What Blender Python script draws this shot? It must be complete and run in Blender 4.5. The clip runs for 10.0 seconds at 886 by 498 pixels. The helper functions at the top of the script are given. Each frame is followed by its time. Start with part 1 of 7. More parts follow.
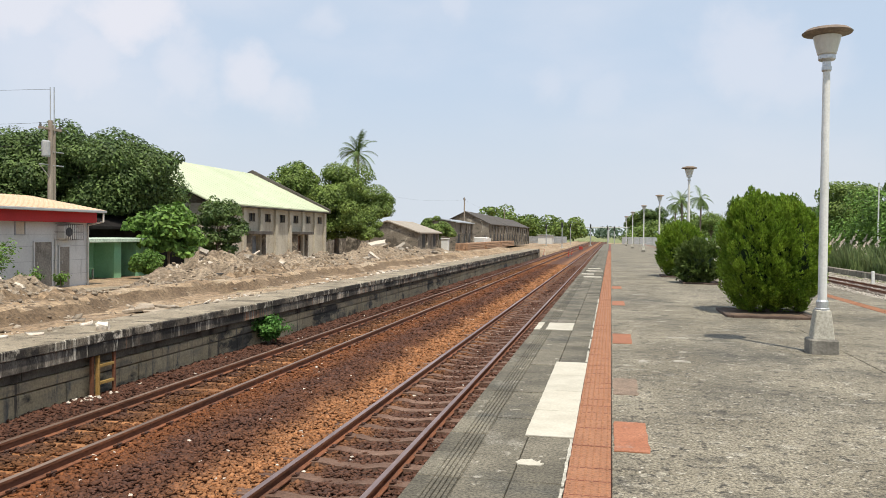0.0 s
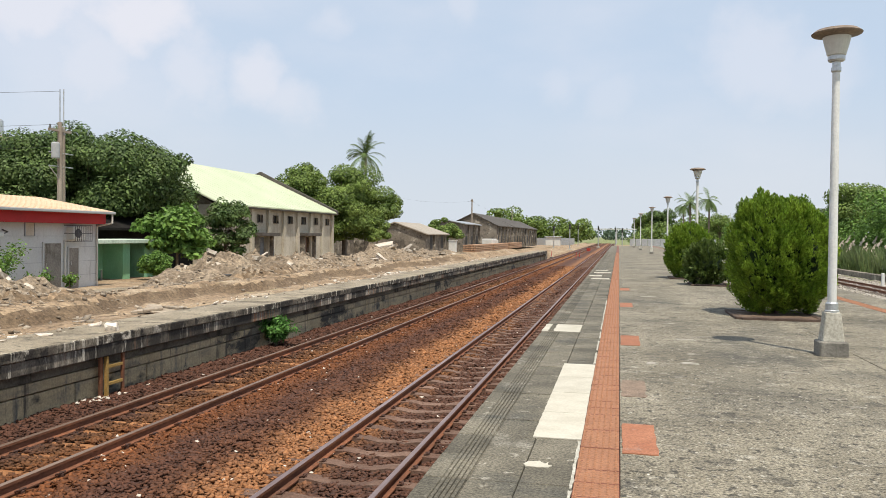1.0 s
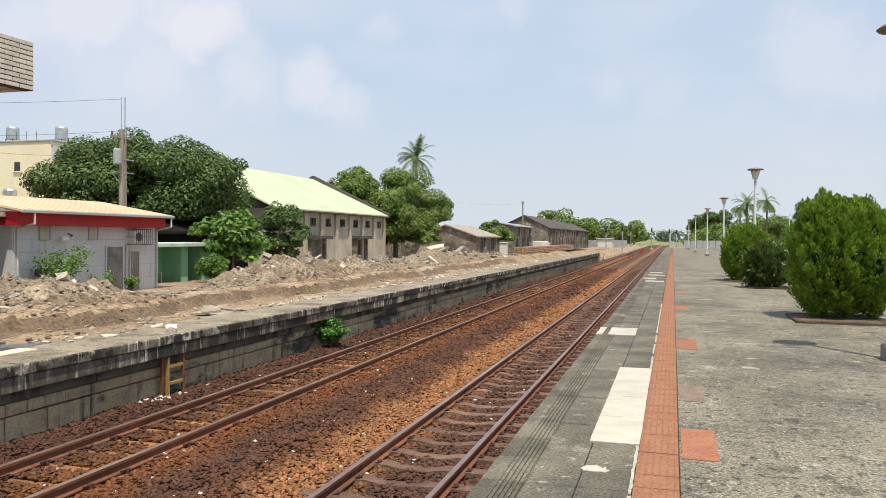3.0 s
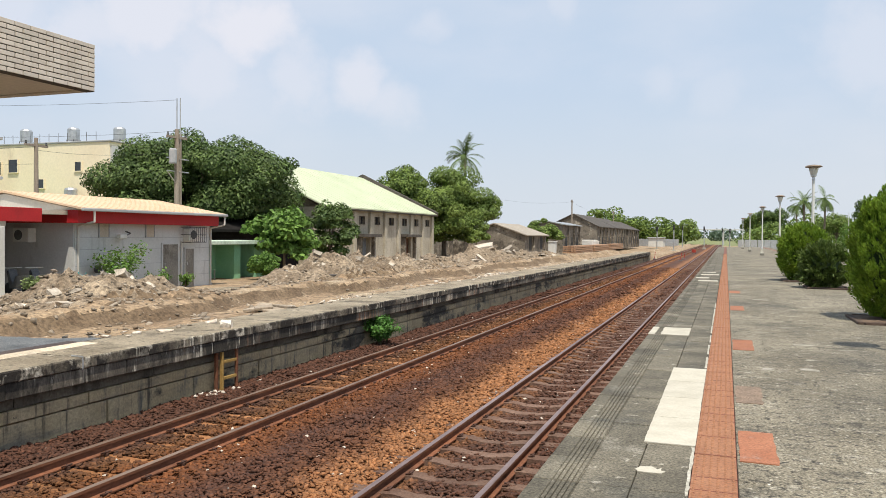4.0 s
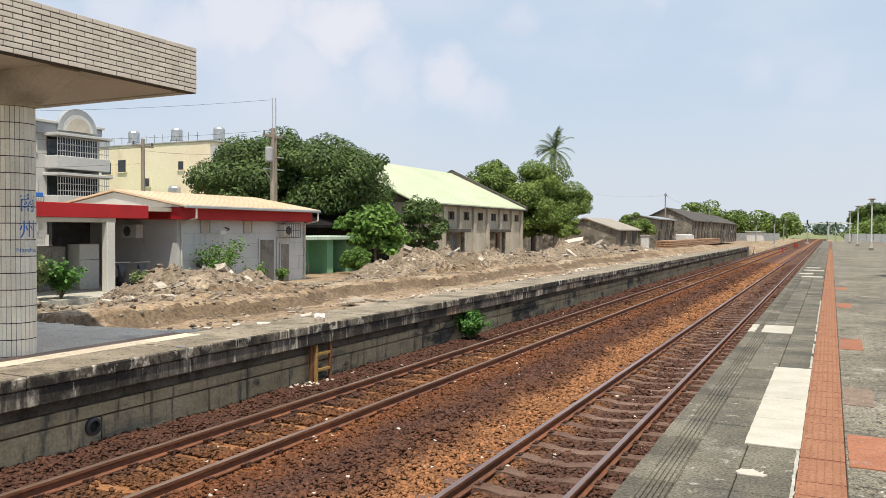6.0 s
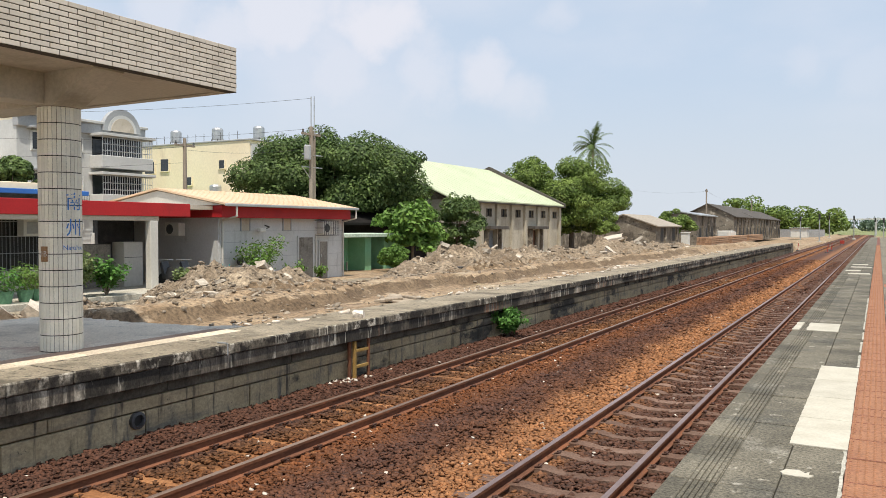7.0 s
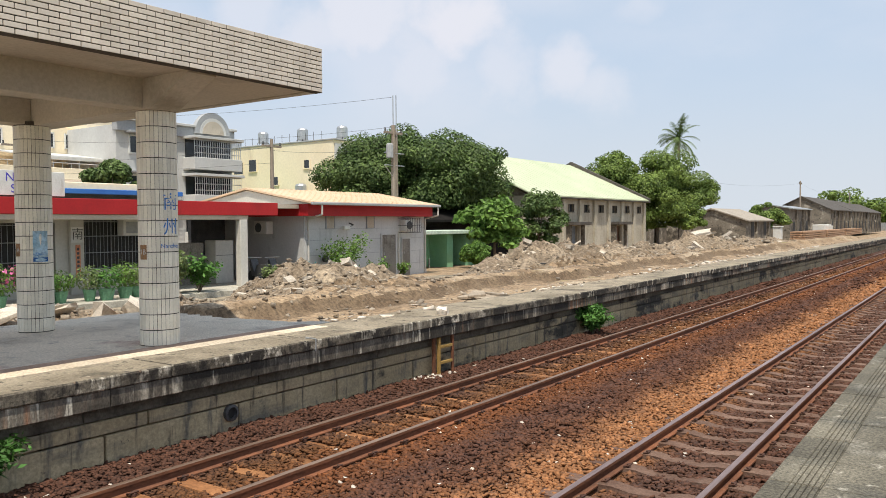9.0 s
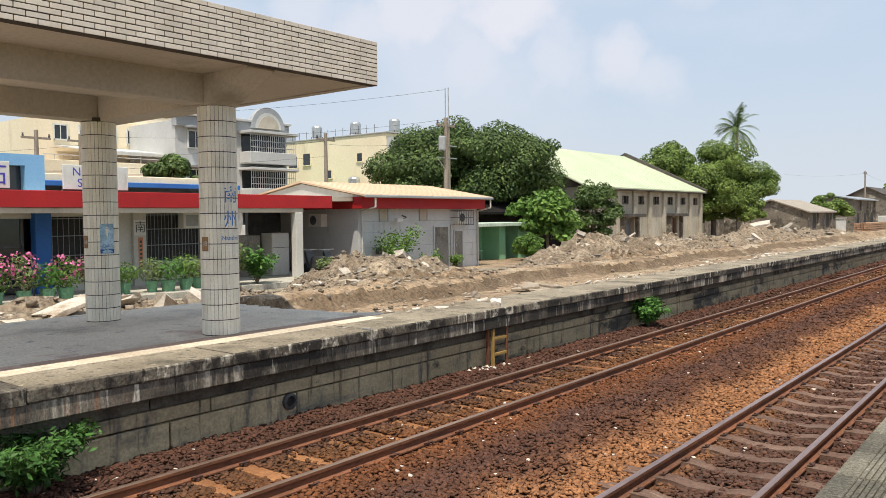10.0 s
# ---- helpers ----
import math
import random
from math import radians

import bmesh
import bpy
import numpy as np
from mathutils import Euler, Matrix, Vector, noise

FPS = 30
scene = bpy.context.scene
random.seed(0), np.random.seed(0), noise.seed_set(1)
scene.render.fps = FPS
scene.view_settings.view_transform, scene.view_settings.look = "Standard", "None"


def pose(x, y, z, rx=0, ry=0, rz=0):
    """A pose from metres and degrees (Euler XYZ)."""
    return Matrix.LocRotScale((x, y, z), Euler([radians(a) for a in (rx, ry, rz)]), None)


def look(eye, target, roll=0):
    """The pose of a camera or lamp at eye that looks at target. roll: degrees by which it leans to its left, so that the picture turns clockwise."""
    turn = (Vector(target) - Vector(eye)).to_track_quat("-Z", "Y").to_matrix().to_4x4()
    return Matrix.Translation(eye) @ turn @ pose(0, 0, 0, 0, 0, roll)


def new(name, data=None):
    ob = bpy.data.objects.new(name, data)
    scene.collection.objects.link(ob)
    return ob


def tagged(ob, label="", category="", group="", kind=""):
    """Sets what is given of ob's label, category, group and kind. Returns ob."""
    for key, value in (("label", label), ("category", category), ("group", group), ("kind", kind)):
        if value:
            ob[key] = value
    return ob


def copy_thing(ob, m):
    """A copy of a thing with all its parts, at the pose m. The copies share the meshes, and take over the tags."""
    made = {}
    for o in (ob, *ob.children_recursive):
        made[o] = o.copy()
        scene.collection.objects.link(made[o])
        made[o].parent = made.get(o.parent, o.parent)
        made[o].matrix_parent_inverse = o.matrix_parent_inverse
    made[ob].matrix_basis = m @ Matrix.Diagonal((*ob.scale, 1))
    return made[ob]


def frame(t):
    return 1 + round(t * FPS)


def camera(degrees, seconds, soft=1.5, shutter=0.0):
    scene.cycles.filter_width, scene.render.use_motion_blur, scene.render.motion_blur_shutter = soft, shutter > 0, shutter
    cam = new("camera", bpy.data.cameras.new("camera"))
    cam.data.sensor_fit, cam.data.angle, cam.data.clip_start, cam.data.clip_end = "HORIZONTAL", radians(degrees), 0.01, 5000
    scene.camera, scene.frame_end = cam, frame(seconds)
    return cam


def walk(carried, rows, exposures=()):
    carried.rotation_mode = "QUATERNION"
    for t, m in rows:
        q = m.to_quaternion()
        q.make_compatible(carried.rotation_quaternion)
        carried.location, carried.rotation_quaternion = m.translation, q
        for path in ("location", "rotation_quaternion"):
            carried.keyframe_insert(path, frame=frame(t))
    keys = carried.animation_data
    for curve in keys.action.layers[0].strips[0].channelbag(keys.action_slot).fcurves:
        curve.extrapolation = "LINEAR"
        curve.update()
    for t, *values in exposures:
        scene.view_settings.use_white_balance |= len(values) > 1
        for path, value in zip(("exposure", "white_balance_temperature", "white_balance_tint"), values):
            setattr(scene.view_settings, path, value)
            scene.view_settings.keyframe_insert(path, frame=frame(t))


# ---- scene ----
cam = camera(58.98, 10.0, soft=0.7)
PATH = [
    (0, pose(1.300, 0.002, 1.664, 88.87, -0.53, 12.11)),
    (0.5, pose(1.295, 0.001, 1.667, 88.90, -0.49, 12.37)),
    (1, pose(1.297, 0.008, 1.661, 88.98, -0.57, 12.66)),
    (1.5, pose(1.291, 0.002, 1.662, 89.06, -0.55, 13.06)),
    (2, pose(1.286, -0.009, 1.664, 89.10, -0.45, 13.70)),
    (2.5, pose(1.276, -0.020, 1.668, 89.11, -0.36, 14.86)),
    (4, pose(1.225, -0.012, 1.652, 89.00, -0.49, 19.86)),
    (4.5, pose(1.209, -0.009, 1.650, 88.81, -0.44, 21.72)),
    (5, pose(1.203, -0.004, 1.647, 88.74, -0.41, 23.50)),
    (5.5, pose(1.206, -0.009, 1.650, 88.69, -0.34, 25.02)),
    (7, pose(1.197, 0.006, 1.644, 88.38, -0.10, 29.09)),
    (7.5, pose(1.192, 0.004, 1.642, 88.33, 0.06, 30.70)),
    (8, pose(1.184, 0.006, 1.643, 88.28, 0.15, 32.20)),
    (8.5, pose(1.169, 0.001, 1.639, 88.24, 0.24, 33.58)),
    (9, pose(1.149, 0.007, 1.636, 88.16, 0.42, 35.00)),
    (9.5, pose(1.125, -0.001, 1.638, 87.94, 0.47, 36.75)),
    (10, pose(1.131, -0.043, 1.624, 87.65, 0.60, 38.77)),
]
walk(cam, PATH)

# ---- world, sun, exposure ----
SUN_WAY = Vector((0.225, -0.32, 0.93)).normalized()      # towards the sun
SUN_EL = math.asin(SUN_WAY.z)
SUN_AZ = math.atan2(SUN_WAY.x, SUN_WAY.y)
world = bpy.data.worlds.new("world")
scene.world = world
world.use_nodes = True
wn, wl = world.node_tree.nodes, world.node_tree.links
wn.clear()
w_out = wn.new("ShaderNodeOutputWorld")
w_bg = wn.new("ShaderNodeBackground")
w_bg.inputs["Strength"].default_value = 0.1
w_sky = wn.new("ShaderNodeTexSky")
w_sky.sky_type = 'NISHITA'
w_sky.sun_disc = False
w_sky.sun_elevation, w_sky.sun_rotation = SUN_EL, SUN_AZ
w_sky.air_density, w_sky.dust_density, w_sky.ozone_density = 1.0, 2.5, 1.5
PUFFS = [(34.2, 14.2, 3.7, 0.8), (36.5, 11.6, 4.2, 0.55), (31.0, 11.0, 3.6, 0.5), (26.0, 11.0, 2.6, 0.62), (23.8, 9.6, 2.4, 0.5), (41.0, 15.0, 4.2, 0.7), (44.5, 13.4, 3.6, 0.6),
         (21.0, 15.2, 2.4, 0.35), (4.5, 10.8, 2.0, 0.3), (11.5, 16.6, 1.8, 0.35), (-8.8, 12.0, 4.0, 0.4), (-12.5, 10.5, 3.2, 0.35), (0.5, 10.2, 2.4, 0.25), (48.5, 14.0, 4.0, 0.5)]
w_tc = wn.new("ShaderNodeTexCoord")
w_map = wn.new("ShaderNodeMapping")
w_map.inputs["Scale"].default_value = (1.0, 1.0, 2.3)
w_map.inputs["Location"].default_value = (0.35, 0.1, 0.0)
w_n = wn.new("ShaderNodeTexNoise")
w_n.inputs["Scale"].default_value = 2.1
w_n.inputs["Detail"].default_value = 7
w_n.inputs["Roughness"].default_value = 0.52
w_r = wn.new("ShaderNodeMapRange")
w_r.interpolation_type = 'SMOOTHSTEP'
w_r.inputs["From Min"].default_value, w_r.inputs["From Max"].default_value = 0.44, 0.74
w_r.inputs["To Min"].default_value, w_r.inputs["To Max"].default_value = 0.0, 0.42
w_haze = wn.new("ShaderNodeMix")
w_haze.data_type = 'RGBA'
w_haze.inputs[0].default_value = 0.8
w_haze.inputs[7].default_value = (6.4, 7.65, 9.3, 1)
w_mix = wn.new("ShaderNodeMix")
w_mix.data_type = 'RGBA'
w_mix.inputs[7].default_value = (8.6, 8.5, 9.1, 1)
wl.new(w_tc.outputs["Generated"], w_map.inputs["Vector"])
wl.new(w_map.outputs[0], w_n.inputs["Vector"])
wl.new(w_n.outputs["Fac"], w_r.inputs["Value"])
wl.new(w_sky.outputs[0], w_haze.inputs[6])
wl.new(w_haze.outputs[2], w_mix.inputs[6])


def sky_math(kind, a, b):
    q = wn.new("ShaderNodeMath")
    q.operation = kind
    for sock, v in zip(q.inputs, (a, b)):
        if isinstance(v, (int, float)):
            sock.default_value = v
        else:
            wl.new(v, sock)
    return q.outputs[0]


# soft heaped clouds: azimuth (degrees left of +y), elevation, half width, strength
w_n2 = wn.new("ShaderNodeTexNoise")
w_n2.inputs["Scale"].default_value, w_n2.inputs["Detail"].default_value, w_n2.inputs["Roughness"].default_value = 15.0, 6, 0.55
wl.new(w_tc.outputs["Generated"], w_n2.inputs["Vector"])
w_ruff = sky_math('MULTIPLY', sky_math('SUBTRACT', w_n2.outputs["Fac"], 0.5), 2.0)
w_fac = w_r.outputs[0]
for az, el, wide, much in PUFFS:
    c = Vector((-math.sin(radians(az)) * math.cos(radians(el)), math.cos(radians(az)) * math.cos(radians(el)), math.sin(radians(el))))
    w_d = wn.new("ShaderNodeVectorMath")
    w_d.operation = 'DISTANCE'
    wl.new(w_tc.outputs["Generated"], w_d.inputs[0])
    w_d.inputs[1].default_value = c
    rel = sky_math('ADD', sky_math('DIVIDE', w_d.outputs["Value"], radians(wide)), w_ruff)
    w_pr = wn.new("ShaderNodeMapRange")
    w_pr.interpolation_type = 'SMOOTHSTEP'
    for k, w in (("From Min", 0.2), ("From Max", 1.25), ("To Min", much), ("To Max", 0.0)):
        w_pr.inputs[k].default_value = w
    wl.new(rel, w_pr.inputs["Value"])
    w_fac = sky_math('MAXIMUM', w_fac, w_pr.outputs[0])
wl.new(w_fac, w_mix.inputs[0])
w_sep = wn.new("ShaderNodeSeparateXYZ")
wl.new(w_tc.outputs["Generated"], w_sep.inputs[0])
w_low = wn.new("ShaderNodeMapRange")
w_low.interpolation_type = 'SMOOTHSTEP'
w_low.inputs["From Min"].default_value, w_low.inputs["From Max"].default_value = 0.0, 0.22
w_low.inputs["To Min"].default_value, w_low.inputs["To Max"].default_value = 0.85, 0.0
wl.new(w_sep.outputs[2], w_low.inputs["Value"])
w_hor = wn.new("ShaderNodeMix")
w_hor.data_type = 'RGBA'
w_hor.inputs[7].default_value = (7.0, 7.5, 8.1, 1)
wl.new(w_low.outputs[0], w_hor.inputs[0])
wl.new(w_mix.outputs[2], w_hor.inputs[6])
wl.new(w_hor.outputs[2], w_bg.inputs["Color"])
wl.new(w_bg.outputs[0], w_out.inputs["Surface"])
sun = new("sun", bpy.data.lights.new("sun", 'SUN'))
sun.data.energy, sun.data.angle, sun.data.color = 5.0, radians(0.7), (1.0, 0.92, 0.79)
sun.matrix_world = look(SUN_WAY * 60, (0, 0, 0))
scene.view_settings.exposure = 0.0


# ---- materials ----
S1 = (1, 1, 1)


def mat(name, c1, c2, scale=2.0, fine=30.0, rough=0.85, bump=0.25, metal=0.0, rnd=0.0, island=0.0,
        stretch=(1, 1, 1), grain=0.25, stains=(), space="world", dist=0.02, lo=0.35, hi=0.65, spec=0.4):
    """Two colours mixed by a coarse noise, a fine grain on top, and stains: (colour, scale, from, to, stretch[, (scale, from, to) of a mask])."""
    m = bpy.data.materials.new(name)
    m.use_nodes = True
    n, l = m.node_tree.nodes, m.node_tree.links
    b = n["Principled BSDF"]
    b.inputs["Roughness"].default_value, b.inputs["Metallic"].default_value = rough, metal
    b.inputs["Specular IOR Level"].default_value = spec
    if space == "world":
        co = n.new("ShaderNodeNewGeometry").outputs["Position"]
    else:
        co = n.new("ShaderNodeTexCoord").outputs["Object"]

    def noisy(sc, st, detail=5.0, rgh=0.55):
        mp = n.new("ShaderNodeMapping")
        mp.inputs["Scale"].default_value = st
        l.new(co, mp.inputs["Vector"])
        t = n.new("ShaderNodeTexNoise")
        t.inputs["Scale"].default_value, t.inputs["Detail"].default_value, t.inputs["Roughness"].default_value = sc, detail, rgh
        l.new(mp.outputs[0], t.inputs["Vector"])
        return t.outputs["Fac"]

    def ranged(v, a, z, ta=0.0, tz=1.0):
        r = n.new("ShaderNodeMapRange")
        for k, w in (("From Min", a), ("From Max", z), ("To Min", ta), ("To Max", tz)):
            r.inputs[k].default_value = w
        l.new(v, r.inputs["Value"])
        return r.outputs[0]

    def mixed(f, a, z, kind='MIX'):
        x = n.new("ShaderNodeMix")
        x.data_type, x.blend_type = 'RGBA', kind
        for sock, v in ((x.inputs[0], f), (x.inputs[6], a), (x.inputs[7], z)):
            if isinstance(v, (int, float)):
                sock.default_value = v
            elif isinstance(v, tuple):
                sock.default_value = (*v, 1) if len(v) == 3 else v
            else:
                l.new(v, sock)
        return x.outputs[2]

    col = mixed(ranged(noisy(scale, stretch), lo, hi), c1, c2)
    for c, sc, a, z, st, *mask in stains:
        f = ranged(noisy(sc, st, 7.0, 0.62), a, z)
        for ms, ma, mz in mask:
            mu = n.new("ShaderNodeMath")
            mu.operation = 'MULTIPLY'
            l.new(f, mu.inputs[0])
            l.new(ranged(noisy(ms, S1), ma, mz), mu.inputs[1])
            f = mu.outputs[0]
        col = mixed(f, col, c)
    g = noisy(fine, stretch, 4.0, 0.7)
    k = ranged(g, 0.36, 0.64, 1 - grain, 1 + grain)
    for amount, out in ((rnd, "obj"), (island, "isl")):
        if amount:
            o = n.new("ShaderNodeObjectInfo").outputs["Random"] if out == "obj" else n.new("ShaderNodeNewGeometry").outputs["Random Per Island"]
            mu = n.new("ShaderNodeMath")
            mu.operation = 'MULTIPLY'
            l.new(k, mu.inputs[0])
            l.new(ranged(o, 0, 1, 1 - amount, 1 + amount), mu.inputs[1])
            k = mu.outputs[0]
    hsv = n.new("ShaderNodeHueSaturation")
    l.new(col, hsv.inputs["Color"])
    l.new(k, hsv.inputs["Value"])
    l.new(hsv.outputs[0], b.inputs["Base Color"])
    if bump:
        bp = n.new("ShaderNodeBump")
        bp.inputs["Strength"].default_value, bp.inputs["Distance"].default_value = bump, dist
        l.new(g, bp.inputs["Height"])
        l.new(bp.outputs[0], b.inputs["Normal"])
    return m


def leafy(name, c1, c2, scale=0.6, island=0.35, through_light=0.25):
    m = mat(name, c1, c2, scale=scale, fine=6, rough=0.55, bump=0, island=island, grain=0.15, spec=0.25)
    n, l = m.node_tree.nodes, m.node_tree.links
    b = n["Principled BSDF"]
    t = n.new("ShaderNodeBsdfTranslucent")
    l.new(b.inputs["Base Color"].links[0].from_socket, t.inputs["Color"])
    x = n.new("ShaderNodeMixShader")
    x.inputs[0].default_value = through_light
    l.new(b.outputs[0], x.inputs[1])
    l.new(t.outputs[0], x.inputs[2])
    l.new(x.outputs[0], n["Material Output"].inputs["Surface"])
    return m


M_PLAT = mat("platform_concrete", (0.14, 0.122, 0.088), (0.25, 0.222, 0.165), 0.7, 46, 0.92, 0.8, grain=0.7, dist=0.012, stretch=(1, 0.95, 1),
             stains=(((0.08, 0.074, 0.06), 0.45, 0.50, 0.68, (1, 0.6, 1)), ((0.36, 0.335, 0.275), 3.2, 0.57, 0.72, (0.9, 1.3, 1)), ((0.075, 0.068, 0.054), 2.4, 0.55, 0.68, (1, 1, 1)), ((0.05, 0.045, 0.036), 12, 0.54, 0.64, (1, 0.9, 1)), ((0.46, 0.43, 0.36), 18, 0.58, 0.70, (1, 0.9, 1)),
                     ((0.40, 0.37, 0.31), 0.8, 0.67, 0.75, (0.35, 3.0, 1))))
M_SLAB = mat("edge_slab_concrete", (0.082, 0.073, 0.054), (0.158, 0.141, 0.105), 1.4, 45, 0.9, 0.45, rnd=0.24, grain=0.55, dist=0.008,
             stains=(((0.34, 0.315, 0.26), 6, 0.60, 0.70, (1, 1, 1)), ((0.26, 0.24, 0.195), 1.8, 0.58, 0.70, (1, 0.5, 1)), ((0.055, 0.056, 0.05), 1.1, 0.55, 0.75, (1, 1, 1))))
M_JOINT = mat("joint_grime", (0.05, 0.048, 0.04), (0.09, 0.085, 0.07), 5, 60, 0.95, 0.2)
M_WHITE = mat("white_tile", (0.44, 0.405, 0.325), (0.52, 0.485, 0.40), 3, 40, 0.7, 0.12, rnd=0.05, grain=0.08,
              stains=(((0.42, 0.38, 0.30), 4, 0.63, 0.75, (1, 1, 1)),))
M_TACT = mat("tactile_tile_orange", (0.15, 0.05, 0.033), (0.20, 0.072, 0.048), 2.5, 60, 0.8, 0.2, rnd=0.15, grain=0.18,
             stains=(((0.15, 0.115, 0.10), 1.2, 0.54, 0.70, (1, 1, 1)), ((0.26, 0.125, 0.08), 9, 0.6, 0.75, (1, 1, 1))))
M_STUD = mat("tactile_stud", (0.26, 0.115, 0.058), (0.31, 0.145, 0.075), 4, 40, 0.75, 0.1)
M_ORANGE = mat("orange_patch", (0.27, 0.105, 0.055), (0.33, 0.14, 0.076), 3, 50, 0.85, 0.2, rnd=0.1, stains=(((0.3, 0.22, 0.18), 5, 0.58, 0.75, S1),))
M_COPING = mat("weathered_coping", (0.075, 0.062, 0.047), (0.20, 0.172, 0.13), 1.8, 30, 0.92, 0.6, rnd=0.1, grain=0.45,
               stains=(((0.030, 0.025, 0.020), 1.1, 0.45, 0.54, (1, 1, 1.2)), ((0.50, 0.455, 0.375), 3.2, 0.53, 0.60, (1.2, 1.4, 1.0), (0.7, 0.42, 0.54)), ((0.028, 0.024, 0.02), 4.5, 0.53, 0.62, (1, 1.4, 0.9)),
                       ((0.48, 0.44, 0.36), 2.0, 0.55, 0.63, (1, 5, 0.5), (0.9, 0.5, 0.6)), ((0.24, 0.14, 0.08), 2.4, 0.58, 0.68, (1.4, 2.2, 0.5), (0.35, 0.5, 0.6))))
M_STREAK = mat("lime_streaked_course", (0.06, 0.05, 0.04), (0.20, 0.172, 0.135), 1.2, 30, 0.92, 0.5, rnd=0.12, grain=0.35, stretch=(1, 1.4, 0.7),
               stains=(((0.46, 0.41, 0.33), 1.2, 0.48, 0.59, (1, 6, 0.35), (0.6, 0.47, 0.57)), ((0.26, 0.125, 0.065), 1.2, 0.50, 0.60, (1, 8, 0.3), (0.45, 0.48, 0.58)), ((0.030, 0.026, 0.021), 0.8, 0.49, 0.57, (1, 1.2, 0.8)), ((0.04, 0.034, 0.027), 1.8, 0.52, 0.62, (1, 5, 0.35), (0.8, 0.4, 0.55)), ((0.50, 0.46, 0.38), 2.4, 0.60, 0.66, (1, 4, 0.4))))
# Top wall course: grime plus the coping's shade, both in the darker base.
M_PANELD = mat("grimy_shaded_panel", (0.10, 0.09, 0.068), (0.19, 0.172, 0.13), 0.9, 25, 0.92, 0.35, rnd=0.12, grain=0.25, stains=(((0.04, 0.036, 0.03), 1.0, 0.50, 0.64, (1, 1.5, 0.8)),))
M_DULLTOP = mat("dull_rail_head", (0.16, 0.10, 0.07), (0.26, 0.18, 0.135), 3, 30, 0.5, 0.05, metal=0.35, stretch=(1, 0.1, 1), grain=0.15)
M_COPTOP = mat("coping_top", (0.20, 0.165, 0.115), (0.33, 0.28, 0.205), 1.1, 30, 0.92, 0.4, rnd=0.08, grain=0.3,
               stains=(((0.085, 0.072, 0.052), 1.3, 0.52, 0.68, S1), ((0.07, 0.06, 0.045), 9, 0.56, 0.66, S1), ((0.46, 0.41, 0.32), 3.5, 0.62, 0.70, S1)))
M_PANEL = mat("wall_panel_concrete", (0.36, 0.285, 0.17), (0.47, 0.385, 0.245), 0.8, 25, 0.9, 0.35, rnd=0.09, grain=0.2,
              stains=(((0.05, 0.046, 0.038), 0.5, 0.56, 0.62, (1, 1, 2.0)), ((0.18, 0.162, 0.125), 1.6, 0.5, 0.7, (1, 0.5, 3)), ((0.045, 0.043, 0.038), 7, 0.66, 0.71, (1, 1, 1)), ((0.13, 0.12, 0.1), 2.2, 0.56, 0.70, (1, 2.5, 0.5)), ((0.09, 0.075, 0.055), 1.5, 0.6, 0.68, (1, 4, 0.3))))
M_ASPH = mat("dusty_asphalt", (0.55, 0.495, 0.415), (0.66, 0.60, 0.505), 0.7, 40, 0.9, 0.3, stains=(((0.36, 0.32, 0.27), 0.8, 0.54, 0.72, S1), ((0.36, 0.23, 0.20), 0.5, 0.60, 0.7, S1), ((0.30, 0.29, 0.27), 4, 0.58, 0.7, S1)))
M_RAIL = mat("rusty_rail", (0.13, 0.055, 0.03), (0.22, 0.085, 0.04), 3, 30, 0.75, 0.2, stretch=(1, 0.3, 1))
M_RAILTOP = mat("worn_rail_head", (0.20, 0.14, 0.13), (0.30, 0.225, 0.215), 3, 30, 0.48, 0.05, metal=0.45, stretch=(1, 0.1, 1), grain=0.15)
M_SLEEP = mat("brown_concrete_sleeper", (0.115, 0.062, 0.042), (0.19, 0.115, 0.082), 2, 30, 0.92, 0.4, rnd=0.2, stains=(((0.30, 0.21, 0.16), 5, 0.6, 0.72, (0.4, 2, 1)),))
M_SLEEPR = mat("rust_stained_sleeper", (0.20, 0.085, 0.032), (0.33, 0.15, 0.06), 2, 30, 0.92, 0.4, rnd=0.25, stains=(((0.13, 0.075, 0.04), 4, 0.58, 0.72, S1),))
M_CLIP = mat("dark_rail_clip", (0.045, 0.022, 0.015), (0.09, 0.04, 0.025), 5, 40, 0.7, 0.1)
M_EARTH = mat("sandy_earth", (0.235, 0.16, 0.096), (0.36, 0.262, 0.165), 0.6, 9, 0.96, 0.9, grain=0.4, dist=0.08,
              stains=(((0.44, 0.36, 0.26), 0.35, 0.52, 0.68, S1), ((0.15, 0.105, 0.064), 0.8, 0.56, 0.70, S1), ((0.14, 0.10, 0.064), 4, 0.57, 0.67, S1), ((0.44, 0.375, 0.285), 5, 0.62, 0.70, S1), ((0.26, 0.25, 0.09), 0.16, 0.62, 0.7, (1, 1, 1))))
M_BANK = mat("dark_brown_earth", (0.125, 0.084, 0.05), (0.20, 0.142, 0.088), 0.9, 12, 0.96, 0.9, grain=0.4, dist=0.06, stains=(((0.30, 0.23, 0.155), 1.5, 0.58, 0.68, (1, 0.5, 1)),))
M_HEAP = mat("dumped_earth", (0.19, 0.142, 0.096), (0.30, 0.235, 0.165), 0.7, 8, 0.96, 1.0, grain=0.45, dist=0.1,
             stains=(((0.135, 0.098, 0.064), 1.2, 0.54, 0.68, S1), ((0.42, 0.365, 0.29), 3, 0.60, 0.68, S1), ((0.38, 0.30, 0.21), 0.5, 0.55, 0.68, S1)))
